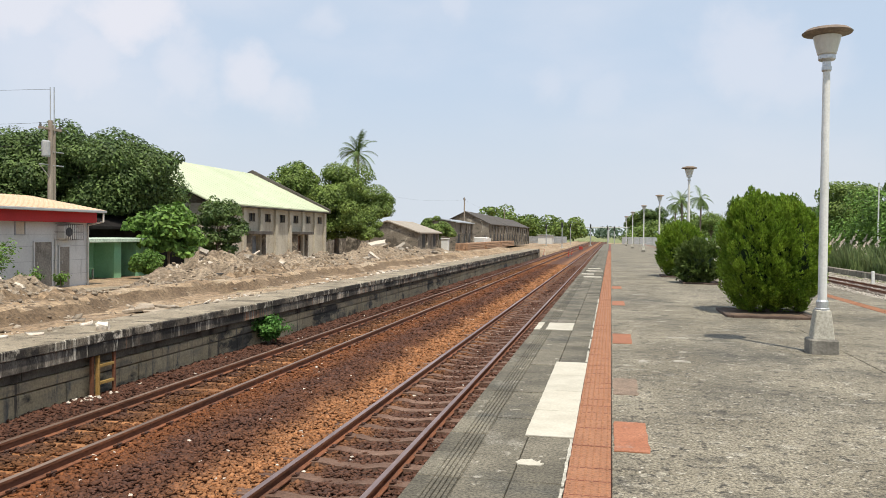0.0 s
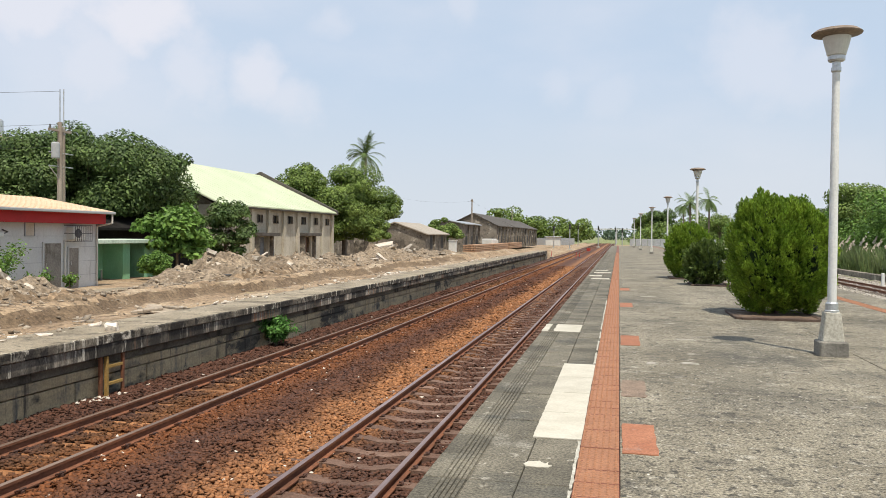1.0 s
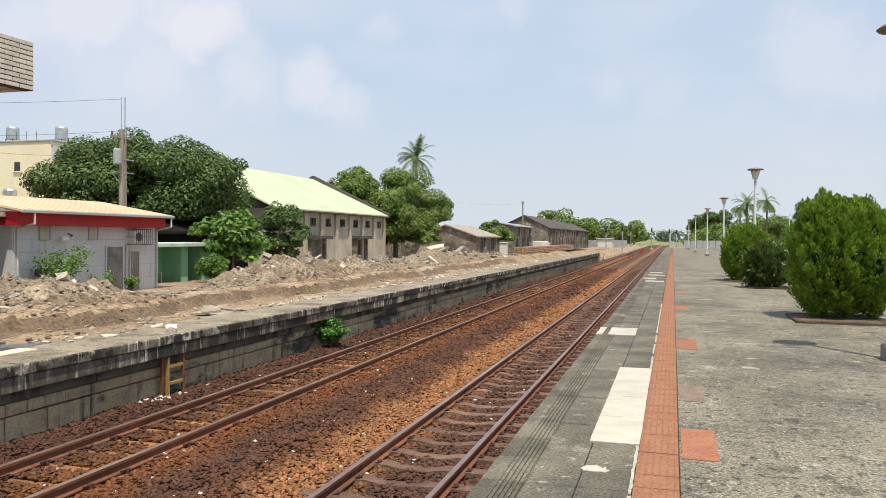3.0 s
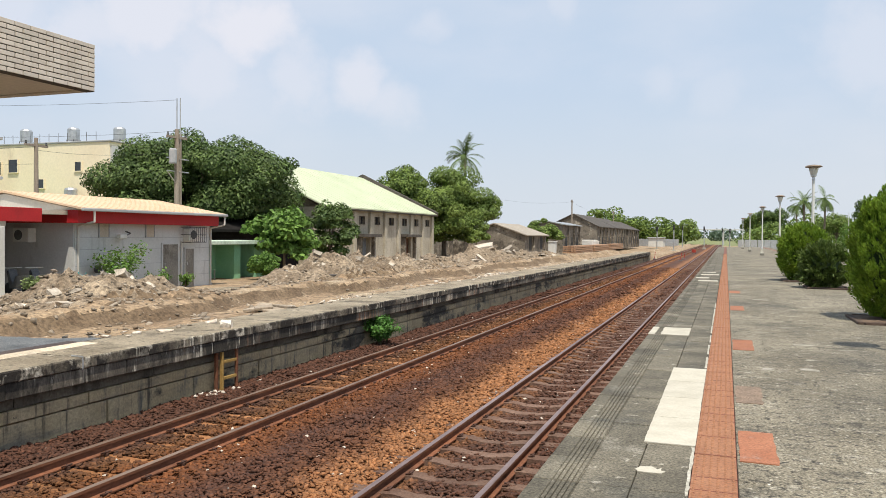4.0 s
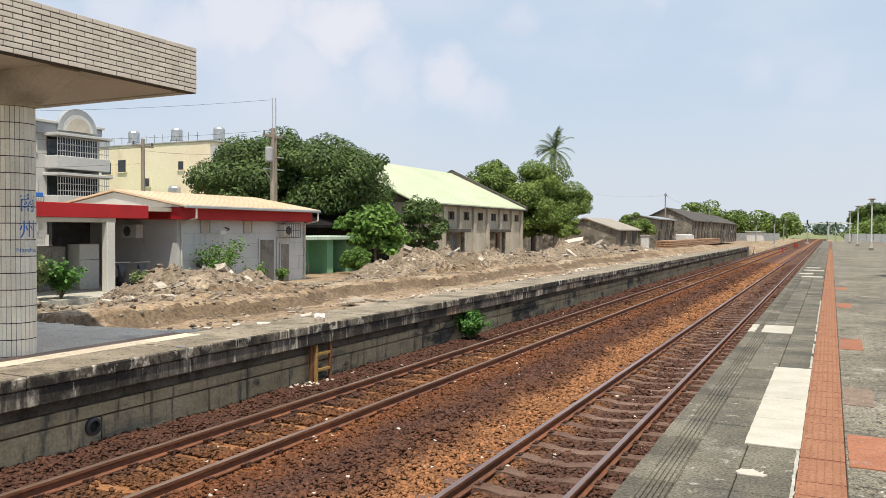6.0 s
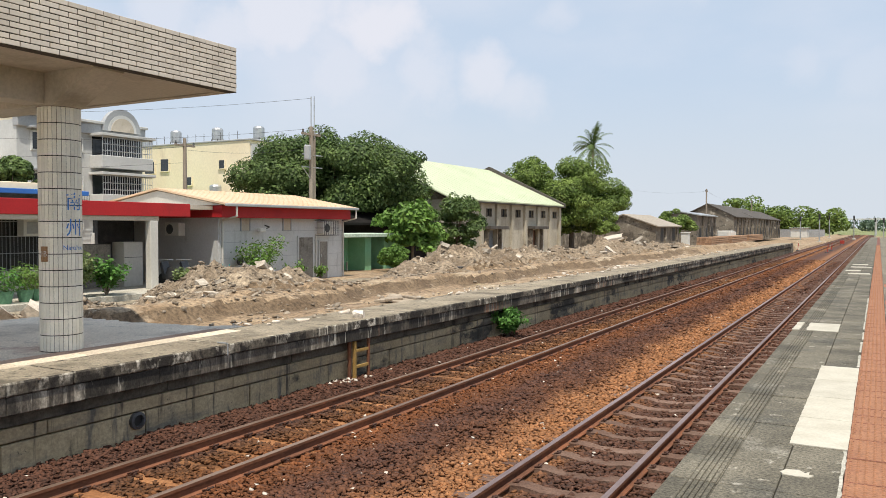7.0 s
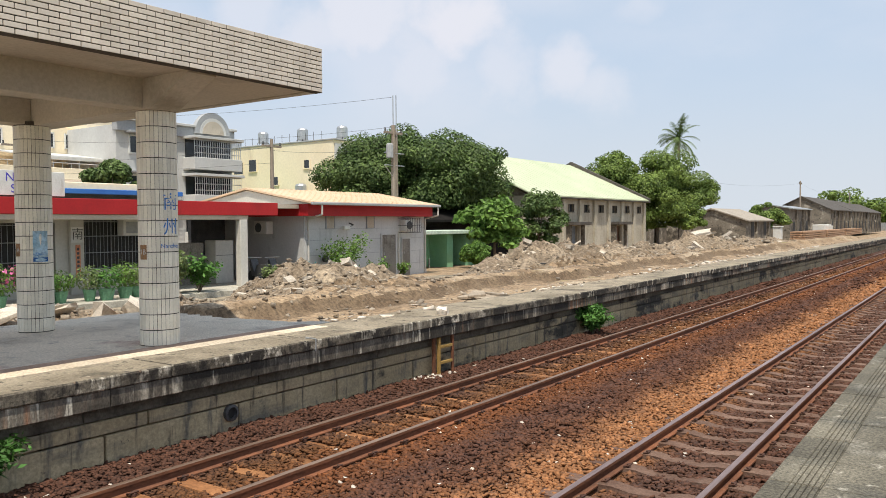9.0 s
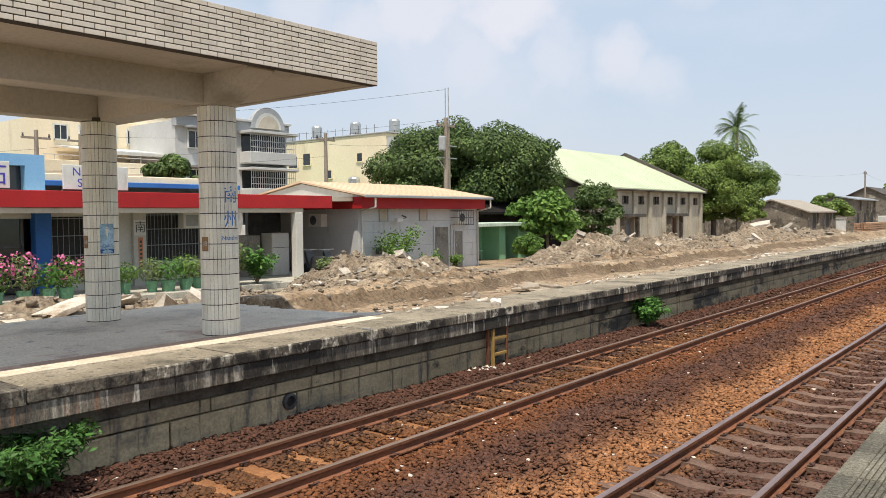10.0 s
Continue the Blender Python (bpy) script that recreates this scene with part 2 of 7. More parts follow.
M_BROKEN = mat("broken_concrete", (0.255, 0.205, 0.15), (0.365, 0.305, 0.235), 2, 20, 0.92, 0.4, rnd=0.22, island=0.35, grain=0.22)
M_BEIGE = mat("beige_painted_concrete", (0.43, 0.375, 0.30), (0.52, 0.46, 0.375), 0.5, 18, 0.85, 0.15, grain=0.08, stains=(((0.30, 0.26, 0.2), 0.8, 0.56, 0.74, S1),))
M_GROUT = mat("dark_grout", (0.045, 0.036, 0.028), (0.075, 0.06, 0.047), 4, 40, 0.9, 0.2)
M_FTILE = mat("pale_fascia_tile", (0.60, 0.525, 0.435), (0.70, 0.62, 0.525), 3, 30, 0.5, 0.06, rnd=0.09, grain=0.04)
M_CTILE = mat("cream_column_tile", (0.74, 0.69, 0.57), (0.82, 0.775, 0.66), 3, 30, 0.42, 0.06, rnd=0.1, grain=0.05)
M_RED = mat("red_fascia_paint", (0.34, 0.011, 0.014), (0.42, 0.016, 0.018), 0.7, 15, 0.6, 0.08, grain=0.08, stains=(((0.27, 0.015, 0.015), 1.2, 0.58, 0.75, (1, 1, 0.4)),))
M_GREY = mat("light_grey_render", (0.47, 0.475, 0.47), (0.56, 0.565, 0.555), 0.5, 12, 0.88, 0.12, grain=0.06, stains=(((0.33, 0.33, 0.32), 1.2, 0.57, 0.75, (1, 2, 0.4)),))
M_WALLW = mat("off_white_wall", (0.50, 0.48, 0.43), (0.60, 0.58, 0.53), 0.6, 12, 0.85, 0.1, grain=0.06, stains=(((0.45, 0.42, 0.37), 1.4, 0.58, 0.75, (1, 2, 0.4)),))
M_CREAM = mat("cream_render", (0.78, 0.67, 0.475), (0.84, 0.74, 0.55), 0.2, 6, 0.88, 0.08, grain=0.05, stains=(((0.58, 0.48, 0.34), 0.5, 0.6, 0.78, (1, 1, 0.3)),))
M_APT = mat("pale_grey_tile_wall", (0.48, 0.48, 0.465), (0.57, 0.57, 0.55), 0.3, 6, 0.8, 0.06, grain=0.05, stains=(((0.42, 0.42, 0.41), 0.6, 0.58, 0.76, (1, 1, 0.3)),))
M_APTG = mat("mid_grey_band", (0.30, 0.31, 0.32), (0.38, 0.39, 0.395), 0.4, 8, 0.8, 0.06, grain=0.08)
M_PEACH = mat("peach_metal_roof", (0.63, 0.445, 0.285), (0.69, 0.505, 0.345), 0.5, 10, 0.6, 0.06, grain=0.06)
M_PALEROOF = mat("pale_green_metal_roof", (0.45, 0.495, 0.33), (0.52, 0.56, 0.39), 0.25, 8, 0.6, 0.06, grain=0.04, stains=(((0.44, 0.50, 0.31), 0.5, 0.58, 0.76, (1, 1, 1)),))
M_WARE = mat("stained_warehouse_render", (0.36, 0.325, 0.255), (0.48, 0.44, 0.36), 0.35, 8, 0.92, 0.25, grain=0.15,
             stains=(((0.19, 0.165, 0.13), 0.5, 0.54, 0.72, (1, 1.5, 0.35)), ((0.55, 0.51, 0.44), 0.7, 0.62, 0.74, (1, 1, 0.6))))
M_OLD = mat("blackened_old_wall", (0.14, 0.12, 0.095), (0.235, 0.205, 0.165), 0.35, 6, 0.95, 0.3, grain=0.25,
            stains=(((0.055, 0.047, 0.038), 0.5, 0.50, 0.64, S1), ((0.42, 0.38, 0.31), 0.8, 0.56, 0.66, S1), ((0.05, 0.045, 0.037), 2.2, 0.56, 0.66, S1)))
M_OLDROOF = mat("dark_tile_roof", (0.06, 0.053, 0.046), (0.105, 0.092, 0.08), 0.6, 6, 0.9, 0.3, grain=0.3, stretch=(1, 3, 1))
M_TIN = mat("rusty_tin_roof", (0.28, 0.245, 0.20), (0.38, 0.33, 0.27), 0.6, 6, 0.8, 0.2, grain=0.2, stretch=(0.3, 3, 1))
# Near-black sheets painted for the unlit space behind windows and doorways.
M_DARK = mat("opening_shade", (0.012, 0.012, 0.012), (0.022, 0.021, 0.02), 1, 10, 0.6, 0)
M_GLASS = mat("dark_window_glass", (0.02, 0.024, 0.028), (0.035, 0.04, 0.045), 1, 10, 0.12, 0, spec=0.6, grain=0.02)
M_GREEN = mat("green_painted_wall", (0.20, 0.42, 0.24), (0.26, 0.50, 0.30), 0.7, 14, 0.85, 0.1, grain=0.08, stains=(((0.16, 0.28, 0.17), 1.2, 0.56, 0.74, (1, 1, 0.5)),))
M_BLUE = mat("sky_blue_paint", (0.18, 0.40, 0.66), (0.24, 0.47, 0.72), 0.7, 14, 0.7, 0.06, grain=0.06)
M_DBLUE = mat("strong_blue_paint", (0.02, 0.10, 0.36), (0.03, 0.14, 0.42), 0.7, 14, 0.6, 0.06, grain=0.06)
M_INK = mat("blue_letter_paint", (0.05, 0.17, 0.45), (0.07, 0.21, 0.50), 3, 30, 0.7, 0)
M_VIOLET = mat("violet_blue_letters", (0.06, 0.05, 0.40), (0.08, 0.07, 0.45), 3, 30, 0.6, 0)
M_STEEL = mat("galvanised_steel", (0.44, 0.45, 0.45), (0.56, 0.57, 0.57), 3, 30, 0.42, 0.05, metal=0.75, grain=0.12)
M_LAMPW = mat("dull_white_paint", (0.60, 0.60, 0.57), (0.70, 0.70, 0.67), 2, 30, 0.55, 0.05, grain=0.08, stains=(((0.40, 0.37, 0.32), 3, 0.6, 0.75, (1, 1, 0.3)),))
M_LAMPD = mat("brown_lamp_disc", (0.16, 0.12, 0.09), (0.24, 0.18, 0.13), 4, 30, 0.6, 0.06)
M_BOWL = mat("milky_lamp_bowl", (0.50, 0.49, 0.44), (0.58, 0.57, 0.52), 3, 20, 0.35, 0.02, grain=0.05)
M_BASE = mat("lamp_base_concrete", (0.36, 0.34, 0.28), (0.48, 0.455, 0.39), 2, 25, 0.9, 0.25)
M_BASED = mat("lamp_foot_concrete", (0.15, 0.14, 0.12), (0.24, 0.225, 0.19), 3, 25, 0.92, 0.3)
M_KERB = mat("dark_bed_kerb", (0.06, 0.04, 0.03), (0.11, 0.075, 0.056), 3, 25, 0.92, 0.3)
M_POLE = mat("grey_brown_timber_pole", (0.22, 0.18, 0.14), (0.32, 0.27, 0.22), 3, 30, 0.9, 0.2, stretch=(3, 3, 0.3))
M_WIRE = mat("black_cable", (0.02, 0.02, 0.02), (0.03, 0.03, 0.03), 1, 10, 0.6, 0)
M_YELLOW = mat("worn_yellow_paint", (0.28, 0.165, 0.045), (0.36, 0.23, 0.07), 4, 30, 0.75, 0.1, stains=(((0.2, 0.11, 0.05), 4, 0.55, 0.7, S1),))
M_BARK = mat("tree_bark", (0.13, 0.10, 0.075), (0.22, 0.18, 0.14), 3, 20, 0.95, 0.5, stretch=(2, 2, 0.4))
M_TIMBER = mat("stacked_timber", (0.30, 0.17, 0.10), (0.42, 0.27, 0.17), 2, 20, 0.9, 0.2, rnd=0.2)
M_PINK = mat("pink_flowers", (0.55, 0.10, 0.26), (0.65, 0.18, 0.34), 5, 20, 0.6, 0, island=0.3)
M_POT = mat("green_plant_pot", (0.10, 0.24, 0.14), (0.14, 0.30, 0.18), 3, 20, 0.6, 0.05)
M_AC = mat("off_white_plastic", (0.58, 0.57, 0.53), (0.66, 0.65, 0.61), 2, 20, 0.5, 0.03, grain=0.06)
M_DKGREY = mat("charcoal_metal_and_shade", (0.05, 0.05, 0.052), (0.09, 0.09, 0.09), 3, 20, 0.5, 0.05)
M_GRASS = mat("mixed_grass", (0.13, 0.155, 0.055), (0.22, 0.24, 0.10), 0.3, 5, 0.9, 0.3, grain=0.3, dist=0.1, stains=(((0.30, 0.26, 0.16), 0.2, 0.56, 0.68, S1),))
M_GRAVEL = mat("pale_gravel", (0.33, 0.29, 0.24), (0.46, 0.42, 0.36), 1.5, 14, 0.95, 0.6, island=0.35, grain=0.35, dist=0.05)
L_TREE = leafy("broadleaf_dark", (0.055, 0.095, 0.026), (0.13, 0.19, 0.056), 0.9, 0.45, 0.18)
L_TREE2 = leafy("broadleaf_fresh", (0.095, 0.15, 0.032), (0.205, 0.28, 0.066), 0.7, 0.45, 0.2)
L_SMALL = leafy("young_tree_leaf", (0.095, 0.18, 0.035), (0.17, 0.29, 0.06), 0.8, 0.42)
L_BUSH = leafy("clipped_shrub_leaf", (0.12, 0.21, 0.02), (0.26, 0.37, 0.045), 2.5, 0.45, 0.35)
# Near-black fill for the shrub cores, standing in for shade between sprays.
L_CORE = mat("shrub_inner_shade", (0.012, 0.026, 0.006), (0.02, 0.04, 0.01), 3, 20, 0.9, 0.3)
L_WEED = leafy("weed_leaf", (0.06, 0.16, 0.03), (0.11, 0.24, 0.05), 2)
L_GLOSSY = leafy("glossy_weed_leaf", (0.03, 0.085, 0.016), (0.065, 0.155, 0.03), 2, 0.5, 0.12)
L_PALM = leafy("palm_leaflet", (0.08, 0.13, 0.035), (0.14, 0.20, 0.06), 0.5)
L_REED = leafy("reed_blade", (0.14, 0.20, 0.07), (0.24, 0.29, 0.12), 0.7)
L_PLUME = leafy("reed_plume", (0.52, 0.44, 0.34), (0.62, 0.55, 0.45), 1)


# ---- building helpers ----
def part(name, bm, material, parent=None, label="", smooth=False):
    me = bpy.data.meshes.new(name)
    bm.to_mesh(me)
    bm.free()
    me.materials.append(material)
    if smooth:
        me.polygons.foreach_set("use_smooth", [True] * len(me.polygons))
    ob = new(name, me)
    if parent is not None:
        ob.parent = parent
    if label:
        ob["label"] = label
    return ob


def thing(name, x, y, z, label, category, group="", kind="", rz=0):
    ob = new(name)
    ob.matrix_basis = pose(x, y, z, 0, 0, rz)
    return tagged(ob, label, category, group, kind)


def piece(name, me, parent, m):
    ob = new(name, me)
    ob.parent = parent
    ob.matrix_basis = m
    return ob


def mesh_of(name, bm, material):
    me = bpy.data.meshes.new(name)
    bm.to_mesh(me)
    bm.free()
    me.materials.append(material)
    return me


def B():
    return bmesh.new()


def box(bm, x0, x1, y0, y1, z0, z1, bev=0.0, m=None):
    r = bmesh.ops.create_cube(bm, size=1)
    t = Matrix.Translation(((x0 + x1) / 2, (y0 + y1) / 2, (z0 + z1) / 2)) @ Matrix.Diagonal((abs(x1 - x0), abs(y1 - y0), abs(z1 - z0), 1))
    vs = r["verts"]
    bmesh.ops.transform(bm, matrix=(m @ t) if m else t, verts=vs)
    if bev:
        es = list({e for v in vs for e in v.link_edges})
        bmesh.ops.bevel(bm, geom=es, offset=bev, segments=1, affect='EDGES', profile=0.5)
    return bm


def rod(bm, a, b, r0, r1=None, seg=10):
    a, b = Vector(a), Vector(b)
    r1 = r0 if r1 is None else r1
    d = b - a
    m = Matrix.Translation((a + b) / 2) @ d.to_track_quat('Z', 'Y').to_matrix().to_4x4()
    bmesh.ops.create_cone(bm, cap_ends=True, segments=seg, radius1=r0, radius2=r1, depth=d.length, matrix=m)
    return bm


def lathe(bm, prof, seg=16, m=None):
    """Profile of (radius, height) pairs turned about z."""
    rings = []
    for r, z in prof:
        rings.append([bm.verts.new(((m or Matrix()) @ Vector((r * math.cos(2 * math.pi * i / seg), r * math.sin(2 * math.pi * i / seg), z)))) for i in range(seg)])
    for a, b in zip(rings, rings[1:]):
        for i in range(seg):
            bm.faces.new((a[i], a[(i + 1) % seg], b[(i + 1) % seg], b[i]))
    bm.faces.new(rings[0][::-1])
    bm.faces.new(rings[-1])
    return bm


def prism(bm, outline, axis, a, b):
    """Outline of 2D points pushed along an axis from a to b ('x': points are (y, z); 'y': (x, z); 'z': (x, y))."""
    def p3(p, w):
        return {"x": (w, p[0], p[1]), "y": (p[0], w, p[1]), "z": (p[0], p[1], w)}[axis]
    va = [bm.verts.new(p3(p, a)) for p in outline]
    vb = [bm.verts.new(p3(p, b)) for p in outline]
    n = len(outline)
    bm.faces.new(va)
    bm.faces.new(vb[::-1])
    for i in range(n):
        bm.faces.new((va[i], vb[i], vb[(i + 1) % n], va[(i + 1) % n]))
    bmesh.ops.recalc_face_normals(bm, faces=bm.faces[:])
    return bm


def lettering(body, size):
    """Built-in font as a bmesh, centred, in the xy plane."""
    cu = bpy.data.curves.new("letters", 'FONT')
    cu.body, cu.size, cu.align_x, cu.align_y = body, size, 'CENTER', 'CENTER'
    ob = bpy.data.objects.new("letters", cu)
    scene.collection.objects.link(ob)
    me = bpy.data.meshes.new_from_object(ob)
    bm = bmesh.new()
    bm.from_mesh(me)
    bpy.data.objects.remove(ob)
    bpy.data.meshes.remove(me)
    return bm


def mass(name, verts, faces, material, parent=None, label="", smooth=False):
    """Many small islands as one mesh from arrays."""
    me = bpy.data.meshes.new(name)
    v, f = np.asarray(verts, np.float32), np.asarray(faces, np.int32)
    k = f.shape[1]
    me.vertices.add(len(v))
    me.vertices.foreach_set("co", v.ravel())
    me.loops.add(f.size)
    me.loops.foreach_set("vertex_index", f.ravel())
    me.polygons.add(len(f))
    me.polygons.foreach_set("loop_start", np.arange(0, f.size, k, dtype=np.int32))
    me.polygons.foreach_set("loop_total", np.full(len(f), k, np.int32))
    me.update(calc_edges=True)
    me.materials.append(material)
    if smooth:
        me.polygons.foreach_set("use_smooth", np.ones(len(f), bool))
    ob = new(name, me)
    if parent is not None:
        ob.parent = parent
    if label:
        ob["label"] = label
    return ob


def leaf_arrays(p, nrm, size, rng, aspect=0.55, up=0.0):
    """A pointed four-cornered leaf at each point, facing about its normal."""
    n = len(p)
    nrm = nrm + rng.normal(0, 0.55, (n, 3))
    nrm /= np.linalg.norm(nrm, axis=1)[:, None] + 1e-9
    t = rng.normal(0, 1, (n, 3)) + np.array([0, 0, up])
    t -= nrm * (t * nrm).sum(1)[:, None]
    t /= np.linalg.norm(t, axis=1)[:, None] + 1e-9
    s = np.cross(nrm, t)
    L = (size * rng.uniform(0.6, 1.35, n))[:, None]
    v = np.stack([p - t * L * 0.5, p + s * L * aspect * 0.5 + nrm * L * 0.08, p + t * L * 0.5, p - s * L * aspect * 0.5 + nrm * L * 0.08], 1).reshape(-1, 3)
    f = np.arange(4 * n).reshape(n, 4)
    return v, f


def blob_points(c, r, n, rng, shell=0.55):
    """Points in the outer shell of a lumpy ellipsoid and their outward normals."""
    d = rng.normal(0, 1, (n, 3))
    d /= np.linalg.norm(d, axis=1)[:, None]
    k = rng.uniform(shell, 1.0, n) ** 0.6
    return np.asarray(c) + d * np.asarray(r) * k[:, None], d


def stones(centres, sizes, rng, flat=0.7, kind=20):
    """Rough low stones: a jittered solid at each centre."""
    if kind == 20:
        g = (1 + 5 ** 0.5) / 2
        bv = np.array([(-1, g, 0), (1, g, 0), (-1, -g, 0), (1, -g, 0), (0, -1, g), (0, 1, g), (0, -1, -g), (0, 1, -g), (g, 0, -1), (g, 0, 1), (-g, 0, -1), (-g, 0, 1)]) / 1.9
        bf = np.array([(0, 11, 5), (0, 5, 1), (0, 1, 7), (0, 7, 10), (0, 10, 11), (1, 5, 9), (5, 11, 4), (11, 10, 2), (10, 7, 6), (7, 1, 8), (3, 9, 4), (3, 4, 2), (3, 2, 6), (3, 6, 8), (3, 8, 9), (4, 9, 5), (2, 4, 11), (6, 2, 10), (8, 6, 7), (9, 8, 1)])
    elif kind == 6:
        bv = np.array([(x, y, z) for x in (-0.72, 0.72) for y in (-0.72, 0.72) for z in (-0.72, 0.72)])
        bf = np.array([(0, 1, 3, 2), (4, 6, 7, 5), (0, 4, 5, 1), (2, 3, 7, 6), (0, 2, 6, 4), (1, 5, 7, 3)])
    else:
        bv = np.array([(1, 0, 0), (0, 1, 0), (-1, 0, 0), (0, -1, 0), (0, 0, 0.9), (0, 0, -0.9)], float)
        bf = np.array([(0, 1, 4), (1, 2, 4), (2, 3, 4), (3, 0, 4), (1, 0, 5), (2, 1, 5), (3, 2, 5), (0, 3, 5)])
    n = len(centres)
    v = np.repeat(bv[None], n, 0) * rng.uniform(0.62, 1.3, (n, len(bv), 1)) + rng.normal(0, 0.13, (n, len(bv), 3))
    v *= np.stack([rng.uniform(0.75, 1.3, n), rng.uniform(0.6, 1.0, n), flat * rng.uniform(0.6, 1.1, n)], 1)[:, None]
    a, ti = rng.uniform(0, 6.28, n), rng.normal(0, 0.36, n)
    ca, sa, ct, st = np.cos(a), np.sin(a), np.cos(ti), np.sin(ti)
    x, y, z = v[..., 0].copy(), v[..., 1].copy(), v[..., 2].copy()
    x, z = x * ct[:, None] - z * st[:, None], x * st[:, None] + z * ct[:, None]
    v[..., 0], v[..., 1], v[..., 2] = x * ca[:, None] - y * sa[:, None], x * sa[:, None] + y * ca[:, None], z
    v = v * np.asarray(sizes)[:, None, None] * 0.5 + np.asarray(centres)[:, None]
    f = (bf[None] + (np.arange(n) * len(bv))[:, None, None]).reshape(-1, bf.shape[1])
    return v.reshape(-1, 3), f


# ---- ground ----
RAIL_TOP = -0.944
# heaps of dumped earth: x, y, half widths, height
MOUNDS = [(-14.2, 15.5, 2.7, 2.7, 1.15), (-14.5, 17.2, 2.4, 2.3, 0.95), (-13.0, 13.8, 1.9, 1.7, 0.55), (-13.9, 24.9, 2.1, 2.2, 0.85), (-14.2, 28.2, 2.7, 2.7, 1.3),
          (-14.6, 32.2, 2.7, 3.0, 1.32), (-14.4, 36.3, 2.6, 2.9, 1.15), (-14.6, 40.4, 2.5, 2.9, 1.0), (-14.6, 44.8, 2.5, 3.0, 0.95), (-14.8, 50.3, 2.7, 3.4, 1.5), (-15.0, 55.3, 2.7, 3.2, 1.25),
          (-15.2, 60.0, 2.7, 3.5, 1.2), (-15.4, 67.0, 2.7, 4.5, 1.05), (-15.6, 75.0, 2.7, 4.5, 0.8), (-16.4, 7.8, 1.7, 4.4, 0.75), (-15.0, 11.6, 1.7, 1.7, 0.55), (-13.2, 21.9, 1.6, 1.2, 0.3)]


def smooth01(t):
    t = np.clip(t, 0, 1)
    return t * t * (3 - 2 * t)


def fbm(x, y, seed=0.0, octaves=4, base=0.35):
    """Cheap rolling noise out of turned sines."""
    out, a, f = np.zeros_like(x), 1.0, base
    for k in range(octaves):
        th = 0.7 + 1.9 * k + seed
        u, w = x * math.cos(th) + y * math.sin(th), -x * math.sin(th) + y * math.cos(th)
        out += a * np.sin(u * f * 6.28 + 1.3 * k + 1.7 * np.sin(w * f * 3.1 + seed)) * np.cos(w * f * 5.1 + 0.4 * k)
        a, f = a * 0.55, f * 2.07
    return out


def ground_h(x, y):
    x, y = np.asarray(x, float), np.asarray(y, float)
    z = np.full(x.shape, -1.32)
    left = x < -7.1
    fall = smooth01((-10.6 - x) / 6.5)
    zl = -0.09 - 0.72 * fall + 0.03 * fbm(x, y, 2.0, 4, 0.3) * (1 - 0.6 * fall)
    zl = zl - 0.16 * np.exp(-((x + 10.2) / 0.8) ** 2)
    zl = np.where((y < 9.3) & (x > -12.3), -0.16, zl)
    zl = zl - 0.75 * smooth01((y - 92) / 10)
    step = -10.55 + 0.25 * np.sin(y * 0.55) + 0.10 * np.sin(y * 1.3 + 1)
    zl = zl + np.where(y > 9.3, 0.25 * smooth01((step - x) / 0.4) * (1 - smooth01((step - 0.6 - x) / 1.7)), 0)
    heap = np.zeros(x.shape)
    wob = 0.16 * fbm(x, y, 5.0, 4, 0.35)
    for mx, my, rx, ry, h in MOUNDS:
        d = np.sqrt(((x - mx) / rx) ** 2 + ((y - my) / ry) ** 2) + wob * 0.9
        heap = np.maximum(heap, h * np.clip(1.08 - d, 0, 1) ** 0.95)
    zl = zl + heap * (1 + 0.13 * fbm(x, y, 9.0, 4, 0.8)) + 0.035 * np.clip(heap * 4, 0, 1) * fbm(x, y, 4.0, 4, 1.4)
    z = np.where(left, zl, z)
    right = x > 8.6
    z = np.where(right, -1.15 + 0.35 * smooth01((x - 17) / 6) + 0.02 * fbm(x, y, 1.0, 3, 0.3), z)
    return z


def axis_steps(*spans):
    out = []
    for a, b, s in spans:
        out += list(np.arange(a, b, s))
    return np.array(out)


gx = axis_steps((-3000, -200, 400), (-200, -60, 20), (-60, -24, 3), (-24, -16.5, 0.5), (-16.5, -7.3, 0.11), (-7.2, -7.04, 0.08), (-7.0, 8.4, 1.7), (8.55, 8.7, 0.1), (8.8, 30, 1.5), (30, 200, 20), (200, 3001, 400))
gy = axis_steps((-400, -20, 40), (-20, 4, 2), (4, 9, 0.25), (9, 34, 0.12), (34, 56, 0.2), (56, 80, 0.5), (80, 160, 3), (160, 400, 20), (400, 4401, 400))
GX, GY = np.meshgrid(gx, gy, indexing="ij")
GZ = ground_h(GX, GY)
nx, ny = GX.shape
idx = np.arange(nx * ny).reshape(nx, ny)
gf = np.stack([idx[:-1, :-1], idx[1:, :-1], idx[1:, 1:], idx[:-1, 1:]], -1).reshape(-1, 4)
ground = mass("ground", np.stack([GX, GY, GZ], -1).reshape(-1, 3), gf, M_EARTH, smooth=True)
tagged(ground, "sandy dug-up earth with tyre tracks, turning to grass further off", "ground", kind="structure")
ground.data.materials.append(M_GRASS)
ground.data.materials.append(M_GRAVEL)
fc = np.stack([GX[:-1, :-1], GY[:-1, :-1]], -1).reshape(-1, 2)
ground.data.materials.append(M_BANK)
ground.data.materials.append(M_HEAP)
rise = ground_h(fc[:, 0], fc[:, 1])
